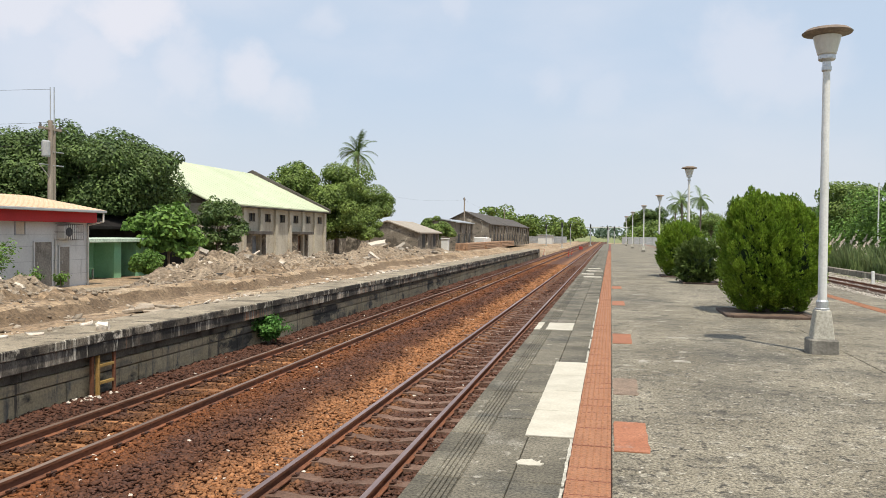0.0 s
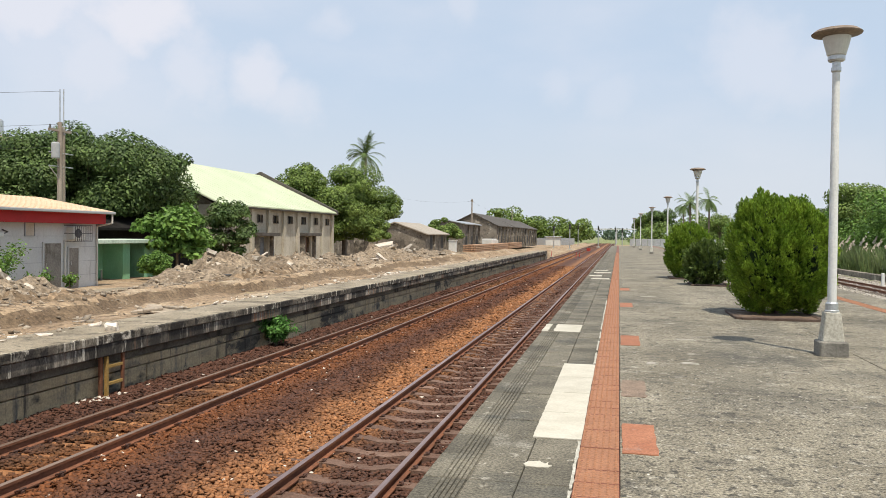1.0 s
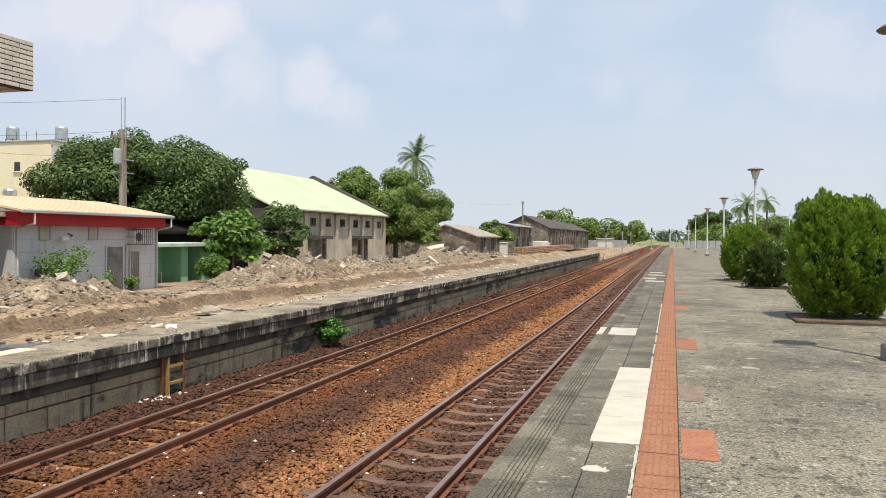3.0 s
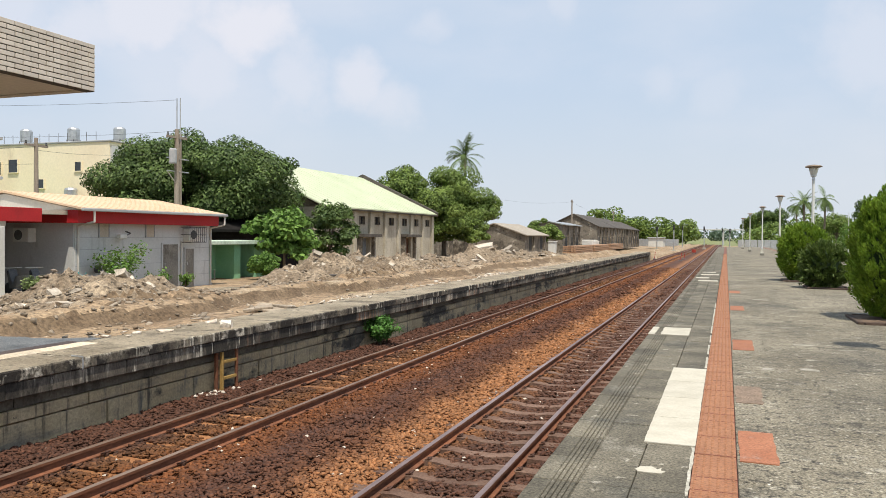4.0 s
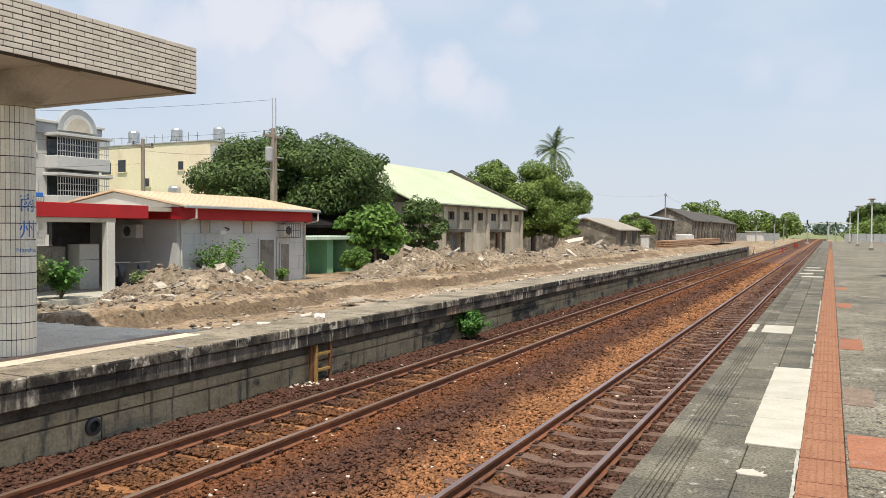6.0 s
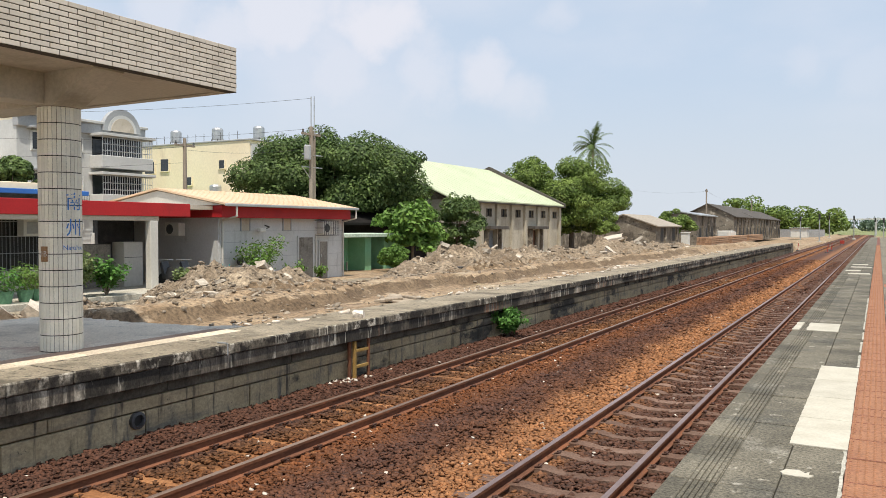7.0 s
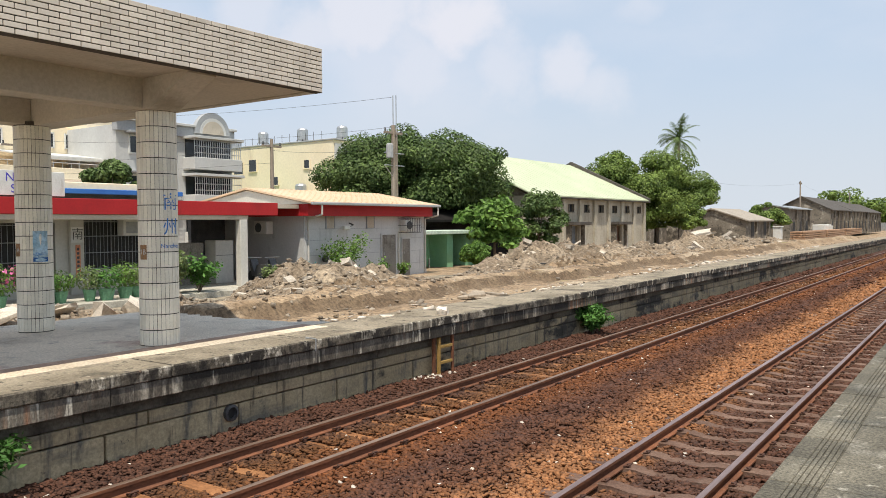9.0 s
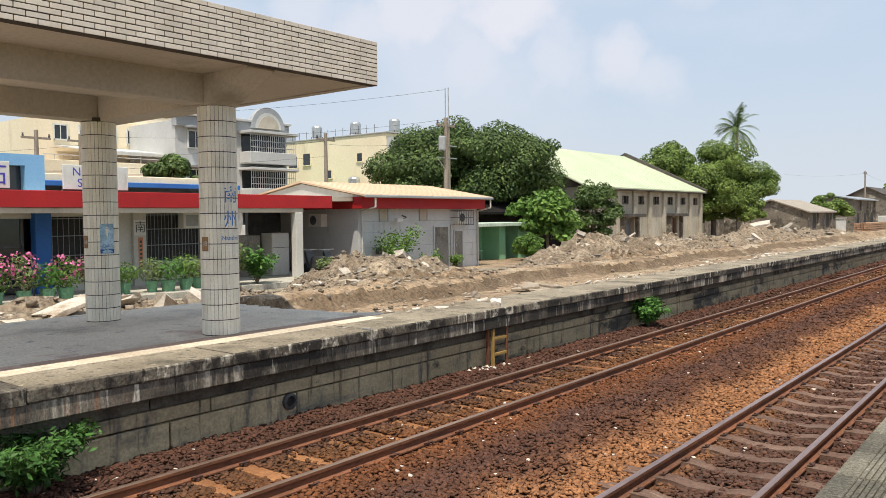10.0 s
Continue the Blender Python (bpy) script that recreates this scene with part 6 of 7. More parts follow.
ap = thing("apartment_house", 0, 0, 0, "pale grey three-storey apartment house with arched parapet and caged balconies", "apartment house")
part("wall", box(B(), -60, -50.6, 32.9, 43.4, -1, 9.0), M_APT, ap)
part("parapet", box(B(), -50.9, -50.3, 32.8, 43.5, 8.55, 9.35, 0.04), M_APTG, ap)
part("parapet_cap", box(B(), -51.0, -50.1, 32.7, 43.6, 9.35, 9.55, 0.03), M_APT, ap)
ar = B()
pts_o = [(41.1 + 1.7 * math.cos(math.pi * i / 14), 8.9 + 1.75 * math.sin(math.pi * i / 14)) for i in range(15)]
prism(ar, pts_o, "x", -50.5, -50.05)
part("arch", ar, M_APTG, ap, "grey arched parapet gable")
part("arch_inset", prism(B(), [(41.1 + 1.05 * math.cos(math.pi * i / 12), 8.9 + 1.05 * math.sin(math.pi * i / 12)) for i in range(13)], "x", -50.1, -49.98), M_BEIGE, ap)
part("arch_ring", prism(B(), [(41.1 + 1.3 * math.cos(math.pi * i / 12), 8.9 + 1.3 * math.sin(math.pi * i / 12)) for i in range(13)], "x", -50.12, -50.02), M_APT, ap)
for z in (0.2, 3.1, 6.0):
    bl = part("balcony", box(B(), -50.6, -49.2, 38.6, 43.3, z, z + 0.95, 0.03), M_APT, ap, "pale balcony with rail cage")
    # Dark sheet put behind the cage in place of the balcony's inner shade.
    part("balcony_shade", box(B(), -50.58, -50.5, 38.8, 43.2, z + 0.95, z + 2.6), M_GLASS, bl)
    for i in range(22):
        yy = 38.7 + 4.5 * i / 21
        part("cage_bar", rod(B(), (-49.25, yy, z + 0.95), (-49.25, yy, z + 2.35), 0.03, seg=4), M_STEEL, bl)
    for zz in (z + 1.3, z + 1.8, z + 2.35):
        part("cage_rail", rod(B(), (-49.25, 38.7, zz), (-49.25, 43.2, zz), 0.03, seg=4), M_STEEL, bl)
    part("awning", box(B(), -50.6, -49.0, 38.5, 43.4, z + 2.4, z + 2.6, 0.02), M_APT, bl)
    window_unit(ap, -50.58, 37.5, z + 1.1, 0.9, 1.1)
    window_unit(ap, -50.58, 34.6, z + 1.0, 1.3, 1.3)
    part("sun_hood", box(B(), -50.6, -49.9, 33.6, 36.2, z + 2.45, z + 2.6, 0.02), M_APTG, ap)
ac_unit(-50.5, 37.5, 3.3, 0, "outdoor air conditioner on the apartment wall")


def water_tank(x, y, z, label="shiny steel rooftop water tank on a stand"):
    t = thing("water_tank", x, y, z, label, "water tank", "water tanks")
    part("drum", lathe(B(), [(0.5, 0.5), (0.55, 0.6), (0.55, 1.5), (0.45, 1.65), (0.12, 1.75)], 16), M_STEEL, t)
    lg = B()
    for sx in (-0.4, 0.4):
        for sy in (-0.4, 0.4):
            rod(lg, (sx, sy, 0), (sx, sy, 0.55), 0.04, seg=5)
    part("stand", lg, M_DKGREY, t)


for p in ((-54, 38.5, 9.0), (-62, 57.2, 9.75), (-56.5, 57.5, 9.75), (-52, 58.5, 9.75), (-66, 57, 9.2), (-53.5, 54.2, 3.9), (-52, 16.5, 7.2)):
    water_tank(*p)
cb = thing("cream_house", 0, 0, 0, "cream rendered block of houses with small windows and roof rails", "house")
part("wall", box(B(), -84, -50.5, 55.6, 64, -1, 9.75), M_CREAM, cb)
part("end_wall", box(B(), -50.5, -50.3, 55.7, 64, -1, 9.4), M_APT, cb)
part("roof_rim", box(B(), -84.1, -50.25, 55.5, 64.1, 9.75, 9.9, 0.03), M_APTG, cb)
part("porch", box(B(), -52.5, -50.6, 53.4, 55.6, -1, 3.85), M_CREAM, cb)


def side_window(parent, x, y, z, w, h):
    wn_ = part("window", box(B(), x - w / 2, x + w / 2, y - 0.05, y + 0.03, z, z + h), M_GLASS, parent)
    fr = B()
    for s in (-1, 1):
        box(fr, x + s * w / 2 - 0.05, x + s * w / 2 + 0.05, y - 0.1, y + 0.03, z - 0.05, z + h + 0.05)
    box(fr, x - w / 2, x + w / 2, y - 0.12, y + 0.03, z - 0.08, z)
    part("frame", fr, M_CREAM, wn_)


for x, z, w, h in ((-64.0, 7.0, 1.5, 1.2), (-61.8, 7.2, 1.2, 1.2), (-58.4, 5.7, 0.8, 0.8), (-60.5, 3.4, 0.8, 0.8), (-54.2, 3.3, 0.7, 0.8), (-66.5, 3.6, 1.2, 1.1), (-54.0, 7.2, 0.8, 0.8), (-69, 7.0, 1.2, 1.2)):
    side_window(cb, x, 55.58, z, w, h)
for z in (1.5, 4.6, 7.2):
    window_unit(cb, -50.28, 58.6, z, 1.6, 1.3)
    window_unit(cb, -50.28, 61.8, z, 1.2, 1.3)
rl = B()
for i in range(30):
    rod(rl, (-84 + 1.1 * i, 55.7, 9.9), (-84 + 1.1 * i, 55.7, 10.7), 0.03, seg=4)
rod(rl, (-84, 55.7, 10.7), (-66, 55.7, 10.7), 0.03, seg=4)
part("roof_rail", rl, M_DKGREY, cb)
gr_ = thing("green_roof_house", 0, 0, 0, "small cream house with a flat green roof", "house")
part("wall", box(B(), -62, -55, 50.2, 54.8, -1, 4.3), M_CREAM, gr_)
part("roof", box(B(), -62.2, -54.6, 50, 55, 4.3, 5.0, 0.1), mat("dull_green_roof", (0.2, 0.3, 0.13), (0.26, 0.36, 0.17), 1, 8, 0.8, 0.1), gr_)
M_PEACHW = mat("peach_render", (0.66, 0.52, 0.40), (0.74, 0.60, 0.47), 0.3, 8, 0.88, 0.08, grain=0.06, stains=(((0.5, 0.38, 0.28), 0.6, 0.58, 0.75, (1, 1, 0.3)),))
ch = thing("cream_tower_house", 0, 3.7, 0, "tall cream house with awnings and terraces partly hidden by the canopy", "house")
part("wall", box(B(), -66, -55, 29.6, 32.6, -1, 9.8), M_CREAM, ch)
part("rear_wall", box(B(), -66, -57, 22.0, 29.6, -1, 9.2), M_CREAM, ch)
part("roof_rim", box(B(), -66.1, -54.9, 29.5, 32.7, 9.8, 9.95, 0.02), M_APT, ch)
part("terrace", box(B(), -57, -51.5, 20.0, 31.0, -1, 4.9), M_PEACHW, ch, "peach rendered lower storeys")
part("terrace_wall", box(B(), -51.7, -51.5, 20.0, 31.0, 4.9, 5.7, 0.02), M_CREAM, ch)
part("awning", prism(B(), [(-56.9, 7.1), (-52.2, 6.5), (-52.2, 6.58), (-56.9, 7.18)], "y", 23.4, 29.5), M_LAMPW, ch, "white sheet awning over the terrace")
part("awning_edge", box(B(), -52.25, -52.15, 23.4, 29.5, 6.3, 6.5), M_AC, ch)
part("lower_awning", prism(B(), [(-51.5, 4.5), (-50.0, 4.1), (-50.0, 4.16), (-51.5, 4.58)], "y", 22.0, 30.0), M_LAMPW, ch)
for y in (23.6, 25.5, 27.4, 29.3):
    part("post", rod(B(), (-52.3, y, 4.9), (-52.3, y, 6.55), 0.05, seg=6), M_WALLW, ch)
    window_unit(ch, -56.97, y + 0.2, 7.6, 1.0, 1.1)
    window_unit(ch, -51.48, y - 0.6, 2.4, 1.0, 1.2)
for q in range(18):
    part("rail_bar", rod(B(), (-51.6, 20.2 + 0.62 * q, 5.7), (-51.6, 20.2 + 0.62 * q, 6.05), 0.02, seg=4), M_STEEL, ch)
part("rail", rod(B(), (-51.6, 20.1, 6.05), (-51.6, 30.9, 6.05), 0.025, seg=4), M_STEEL, ch)
window_unit(ch, -54.97, 31.1, 6.4, 1.0, 1.2)
gh = thing("grey_flat_house", 0, 0, 0, "grey flat-roofed house with a red-brown roof room", "house")
part("wall", box(B(), -64, -52, 5, 18.5, -1, 6.2), M_APTG, gh)
part("roof_room", box(B(), -60, -54, 14.5, 18, 6.2, 7.9), M_WALLW, gh)
part("roof_band", box(B(), -60.2, -53.8, 14.3, 18.2, 7.9, 8.4), mat("red_brown_band", (0.22, 0.05, 0.05), (0.28, 0.07, 0.06), 1, 8, 0.8, 0), gh)
part("sheet_roof", box(B(), -64.2, -51.6, 4.8, 18.8, 6.0, 6.3), M_APT, gh)
for y in (7, 10, 13, 16):
    window_unit(gh, -51.97, y, 3.4, 1.4, 1.2)


# ---- old sheds along the yard ----
def old_shed(x0, x1, y0, y1, zw, zr, label, doors=0, roof=None):
    t = thing("old_shed", 0, 0, 0, label, "shed", "old sheds")
    part("wall", box(B(), x0, x1, y0, y1, -1.1, zw), M_OLD, t)
    xm = (x0 + x1) / 2
    for y in (y0, y1 - 0.2):
        part("gable", prism(B(), [(x0, zw), (xm, zr - 0.12), (x1, zw)], "y", y, y + 0.2), M_OLD, t)
    part("roof", prism(B(), [(x0 - 0.4, zw - 0.1), (xm, zr - 0.1), (x1 + 0.4, zw - 0.1), (x1 + 0.4, zw + 0.05), (xm, zr + 0.05), (x0 - 0.4, zw + 0.05)], "y", y0 - 0.3, y1 + 0.3), roof or M_OLDROOF, t)
    for i in range(doors):
        y = y0 + (y1 - y0) * (i + 0.5) / doors
        part("opening", box(B(), x1 - 0.05, x1 + 0.03, y - 0.7, y + 0.7, -0.2, 1.6), M_DARK, t)
        part("pilaster", box(B(), x1, x1 + 0.25, y + 1.3, y + 1.7, -1.1, zw - 0.15), M_OLD, t)
    return t


yw = thing("yard_wall", 0, 0, 0, "blackened old yard wall behind the trees", "wall")
part("wall", box(B(), -33.4, -33.0, 76.6, 99, -1.1, 1.6), M_OLD, yw)
part("wall", box(B(), -33.0, -31.6, 99, 99.3, -1.1, 1.9), M_OLD, yw)
for y in (78, 85, 92):
    part("pier", box(B(), -33.0, -32.85, y, y + 0.5, -1.1, 1.75, 0.02), M_OLD, yw)
old_shed(-31.5, -23.3, 99, 112, 1.75, 3.3, "small dark plastered shed with sagging tin roof", 2, M_TIN)
old_shed(-28.0, -23.0, 123, 138, 3.5, 4.05, "taller grey shed with pale metal roof", 3, M_STEEL)
old_shed(-31.1, -21.8, 150, 173, 3.55, 6.0, "old brick goods shed with dark tiled roof", 5)
old_shed(-31.1, -21.8, 175, 198, 3.55, 5.9, "old brick goods shed with dark tiled roof", 5)
old_shed(-31.1, -21.8, 200, 224, 3.5, 5.7, "old brick goods shed with dark tiled roof", 5)
for i, (y0, y1) in enumerate(((115, 131), (133, 150), (152, 172))):
    t = thing("timber_stack", -20.6, y0, -0.85, "long stack of reddish timber baulks on the yard", "timber", "timber stacks")
    for r in range(4):
        for c in range(5):
            part("baulk", box(B(), -0.9 + 0.4 * c, -0.55 + 0.4 * c, 0.1 * r, y1 - y0 - 0.2 * (c % 2), 0.28 * r, 0.28 * r + 0.22), M_TIMBER, t)
t = thing("bag_stack", -22.3, 142, -0.85, "stack of white wrapped pallets on the yard", "pallets")
for i in range(4):
    part("pallet", box(B(), -1, 1, 1.9 * i, 1.9 * i + 1.7, 0, 1.9 - 0.2 * (i % 2), 0.08), M_AC, t)
t = thing("white_cabinet", -22.6, 113, -0.85, "small white equipment cabinet on the yard", "cabinet")
part("box", box(B(), -0.5, 0.5, -0.6, 0.6, 0, 1.7, 0.04), M_LAMPW, t)
part("roof", box(B(), -0.6, 0.6, -0.7, 0.7, 1.7, 1.8, 0.02), M_LAMPW, t)
t = thing("equipment_hut", -17.0, 226, -1.0, "pale equipment hut by the line", "hut")
part("wall", box(B(), -2, 2, -3, 3, 0, 2.4, 0.05), M_AC, t)
part("roof", box(B(), -2.3, 2.3, -3.3, 3.3, 2.4, 2.6, 0.04), M_STEEL, t)
fen = thing("mesh_fence", -20.5, 236, -1.1, "pale grey panel fence across the end of the yard", "fence")
for i in range(12):
    part("panel", box(B(), -9 + 1.5 * i, -7.6 + 1.5 * i, -0.03, 0.03, 0.1, 2.2), M_STEEL, fen)
    part("post", rod(B(), (-9.05 + 1.5 * i, 0, 0), (-9.05 + 1.5 * i, 0, 2.4), 0.05, seg=6), M_STEEL, fen)
fen2 = thing("mesh_fence", 9, 205, -1.1, "pale grey panel fence beyond the platform end", "fence")
for i in range(14):
    part("panel", box(B(), -5 + 1.5 * i, -3.6 + 1.5 * i, -0.03, 0.03, 0.1, 2.3), M_STEEL, fen2)


def signal_mast(x, y, h, label):
    t = thing("railway_signal", x, y, -1.1, label, "railway signal", "railway signals")
    part("mast", lathe(B(), [(0.1, 0), (0.08, h)], 8), M_STEEL, t)
    part("head", box(B(), -0.17, 0.17, -0.1, 0.1, h - 0.9, h + 0.1, 0.05), M_WIRE, t)
    part("ladder", box(B(), -0.1, 0.1, 0.12, 0.15, 0.2, h - 1.2), M_STEEL, t)
    part("foot", box(B(), -0.4, 0.4, -0.4, 0.4, -0.1, 0.4, 0.04), M_BASE, t)


for x, y, h in ((-7.8, 150, 5.0), (-3.5, 190, 5.2), (2.0, 178, 4.6), (0.4, 215, 5.0), (-12, 165, 4.8), (-9, 205, 5.5)):
    signal_mast(x, y, h, "railway signal mast with dark head near the junction")
br_ = thing("pipe_bridge", -6, 320, -1.1, "thin white pipe bridge crossing the line far off", "bridge")
part("deck", box(B(), -14, 30, -0.4, 0.4, 5.6, 6.0), M_LAMPW, br_)
for x in (-14, 6, 29):
    part("pier", box(B(), x, x + 0.6, -0.3, 0.3, 0, 5.6), M_APT, br_)
bar = thing("work_barrier", -3.6, 132, -1.08, "red work barrier standing between the tracks", "barrier")
part("panel", box(B(), -0.3, 0.3, -0.04, 0.04, 0.3, 0.8, 0.02), mat("barrier_red", (0.32, 0.03, 0.02), (0.38, 0.05, 0.03), 2, 10, 0.6, 0), bar)
for s in (-0.25, 0.25):
    part("leg", box(B(), s - 0.04, s + 0.04, -0.25, 0.25, 0.0, 0.3), M_DKGREY, bar)
for x, y in ((-4.0, 92), (-0.5, 100), (-6.3, 98)):
    lv = thing("switch_lever", x - 0.6 if x < -6 else -3.55, y, -1.08, "red and white point lever beside the track", "point lever", "point levers")
    part("base", box(B(), -0.2, 0.2, -0.3, 0.3, 0, 0.15, 0.03), M_DKGREY, lv)
    part("lever", rod(B(), (0, 0, 0.1), (0.1, 0, 0.95), 0.03, seg=6), M_RED, lv)

# ---- far woods ----
gfar = np.random.default_rng(31)


def woods(name, spots, label, leaf, per, material):
    P, N = [], []
    for x, y, z, rx, rz in spots:
        p, nn = blob_points((x, y, z), (rx, rx, rz), per, gfar, 0.5)
        P.append(p)
        N.append(nn * 0.8 + np.array([0, 0, 0.5]))
    v, f = leaf_arrays(np.concatenate(P), np.concatenate(N), leaf, gfar, 0.65)
    tagged(mass(name, v, f, material), label, "woods", kind="stuff")


sp = []
for i in range(70):
    f = gfar.random()
    x = -44 + 36 * f
    top = 10.5 + 2.0 * math.sin(7 * f + 1) + gfar.normal(0, 0.8) - 3.5 * f ** 3
    sp.append((x, 285 + gfar.uniform(0, 30), gfar.uniform(1.5, top - 2.2), gfar.uniform(2.2, 3.8), gfar.uniform(1.8, 2.8)))
woods("far_woods", sp, "distant green trees beyond the goods yard", 1.0, 190, L_TREE2)
# Pale grey-green leaf colours paint distance haze into this tree line.
sp = []
for i in range(150):
    x = gfar.uniform(-520, 560)
    sp.append((x, gfar.uniform(640, 760), gfar.uniform(1, 7.0), gfar.uniform(7, 14), gfar.uniform(3, 5)))
woods("far_woods", sp, "hazy tree line along the horizon", 2.6, 110, leafy("hazy_far_leaf", (0.10, 0.15, 0.10), (0.14, 0.19, 0.13), 0.05))
sp = []
for i in range(60):
    f = gfar.random()
    sp.append((6 + 26 * f, gfar.uniform(215, 300), gfar.uniform(0, 3.5 + 4.5 * f), gfar.uniform(1.8, 3.6), gfar.uniform(1.4, 2.4)))
woods("far_woods", sp, "scrubby trees beyond the platform end", 0.8, 170, L_TREE2)
sp = []
for i in range(130):
    y = gfar.uniform(58, 175)
    sp.append((21 + gfar.uniform(0, 8) + (y - 58) * 0.02, y, gfar.uniform(-0.3, 3.6 + gfar.uniform(0, 1.2)), gfar.uniform(1.3, 2.5), gfar.uniform(1.0, 1.8)))
woods("roadside_thicket", sp, "dense green thicket beyond the siding", 0.24, 850, L_SMALL)
for x, y, h, r, s in ((23.5, 142, 10.2, 3.2, 41), (24.5, 86, 9.2, 3.0, 42), (25.5, 74, 8.4, 2.6, 43), (22.5, 178, 8.0, 3.5, 44), (14.5, 262, 13.0, 4.5, 45), (10.0, 285, 11.5, 4.0, 46), (27.5, 104, 7.4, 3.2, 47)):
    tree("broadleaf_tree", x, y, -0.9, (0, 0, h * 0.62, r, r, h * 0.36), "layered green tree rising above the trackside thicket", 0.28 if y < 200 else 0.5, 44, 260, L_TREE if s % 2 else L_TREE2, 0.22, s, "trackside trees", blob=0.32)
palm(13.6, 149, -0.9, 8.8, "coconut palm beyond the platform", 8, 3.2, 18)
palm(17.2, 152, -0.9, 9.6, "coconut palm beyond the platform", 9, 3.2, 18)
palm(15.6, 190, -0.9, 9.8, "coconut palm beyond the platform", 10, 3.4, 18)
# dry grass by the annex path
gg = np.random.default_rng(61)
n = 2600
gx_, gy_ = gg.normal(-16.7, 0.5, n), gg.uniform(18.6, 27.5, n)
gz_, gh_, ga_ = ground_h(gx_, gy_), gg.uniform(0.04, 0.16, n), gg.uniform(0, 6.28, n)
wx_, wy_ = 0.012 * np.cos(ga_), 0.012 * np.sin(ga_)
blades = np.stack([np.stack([gx_ - wx_, gy_ - wy_, gz_ - 0.02], 1), np.stack([gx_ + wx_, gy_ + wy_, gz_ - 0.02], 1), np.stack([gx_ + gg.normal(0, 0.05, n), gy_ + gg.normal(0, 0.05, n), gz_ + gh_], 1)], 1)
tagged(mass("grass_tufts", blades.reshape(-1, 3), np.arange(3 * n).reshape(-1, 3), L_REED), "thin yellow-green grass along the path by the annex", "grass", kind="stuff")
# reeds
gr = np.random.default_rng(51)
V, F, PV, PF = [], [], [], []
for i in range(4200):
    x, y = 19.3 + gr.random() * 3.2, gr.uniform(50, 84)
    h = gr.uniform(0.8, 2.2)
    a, ln = gr.uniform(0, 6.28), gr.uniform(0.1, 0.7)
    bx_, by_ = 0.05 * math.cos(a + 1.57), 0.05 * math.sin(a + 1.57)
    z0 = -0.9
    o = len(V)
    V += [(x - bx_, y - by_, z0), (x + bx_, y + by_, z0), (x + ln * 0.4 * math.cos(a) + bx_ * 0.7, y + ln * 0.4 * math.sin(a) + by_ * 0.7, z0 + h * 0.7), (x + ln * math.cos(a), y + ln * math.sin(a), z0 + h)]
    F.append((o, o + 1, o + 2, o + 3))
    if i % 90 == 0:
        for j in range(14):
            q = j / 14
            o = len(PV)
            cx_, cy_, cz_ = x + 0.3 * q + gr.normal(0, 0.04), y + gr.normal(0, 0.04), z0 + h + 0.1 + 0.6 * q
            w = 0.09 * (1 - q) + 0.02
            PV += [(cx_ - w, cy_, cz_), (cx_, cy_ - w, cz_ - 0.06), (cx_ + w, cy_, cz_ + 0.05), (cx_, cy_ + w, cz_ + 0.12)]
            PF.append((o, o + 1, o + 2, o + 3))
tagged(mass("reeds", V, F, L_REED), "tall pale green reeds along the siding", "reeds", kind="stuff")
tagged(mass("reed_plumes", PV, PF, L_PLUME), "feathery buff reed plumes", "reed plumes", kind="stuff")
for x, y, h in ((22.0, 68.0, 6.9), (21.0, 150.0, 7.0)):
    t = thing("thin_post", x, y, -0.95, "thin white metal post rising out of the thicket", "post", "thin posts")
    part("post", rod(B(), (0, 0, -0.2), (0, 0, h), 0.07, 0.05, 8), M_LAMPW, t)
    part("cap", rod(B(), (0, 0, h), (0, 0, h + 0.05), 0.09, seg=8), M_STEEL, t)

# ---- rubble ----
M_SLABBIT = mat("pale_broken_slab", (0.40, 0.345, 0.275), (0.54, 0.48, 0.40), 2, 20, 0.92, 0.4, rnd=0.25, grain=0.2, stains=(((0.28, 0.21, 0.145), 1.5, 0.54, 0.68, S1),))


def chunk_mesh(seed, sx, sy, sz):
    g = random.Random(seed)
    bm = box(B(), -sx / 2, sx / 2, -sy / 2, sy / 2, -sz / 2, sz / 2)
    bmesh.ops.subdivide_edges(bm, edges=bm.edges[:], cuts=1)
    for v in bm.verts:
        v.co += Vector((g.uniform(-0.16, 0.16) * sx, g.uniform(-0.16, 0.16) * sy, g.uniform(-0.13, 0.13) * sz))
    return mesh_of("concrete_chunk", bm, M_SLABBIT)


CH = [chunk_mesh(s, *d) for s, d in enumerate(((0.9, 0.7, 0.18), (0.6, 0.5, 0.3), (1.3, 0.8, 0.16), (0.5, 0.7, 0.22), (0.7, 0.4, 0.35)))]


def chunk(x, y, lift, which, rx, ry, rz, s=1.0):
    z = float(ground_h(np.array([x]), np.array([y]))[0])
    ob = new("concrete_chunk", CH[which])
    ob.matrix_basis = pose(x, y, z + lift, rx, ry, rz) @ Matrix.Diagonal((s, s, s, 1))
    tagged(ob, "broken slab of pale concrete lying on the rubble", "rubble", "concrete chunks")


rc = random.Random(77)
for mx, my, rx, ry, h in MOUNDS[:14]:
    for i in range(5 if my < 40 else 3):
        a, q = rc.uniform(-1.9, 1.3), rc.uniform(0.1, 1.0)
        chunk(mx + rx * q * math.cos(a), my + ry * q * math.sin(a), 0.03, rc.randrange(5), rc.uniform(-25, 25), rc.uniform(-5, 35), rc.uniform(0, 360), rc.uniform(0.2, 0.55))
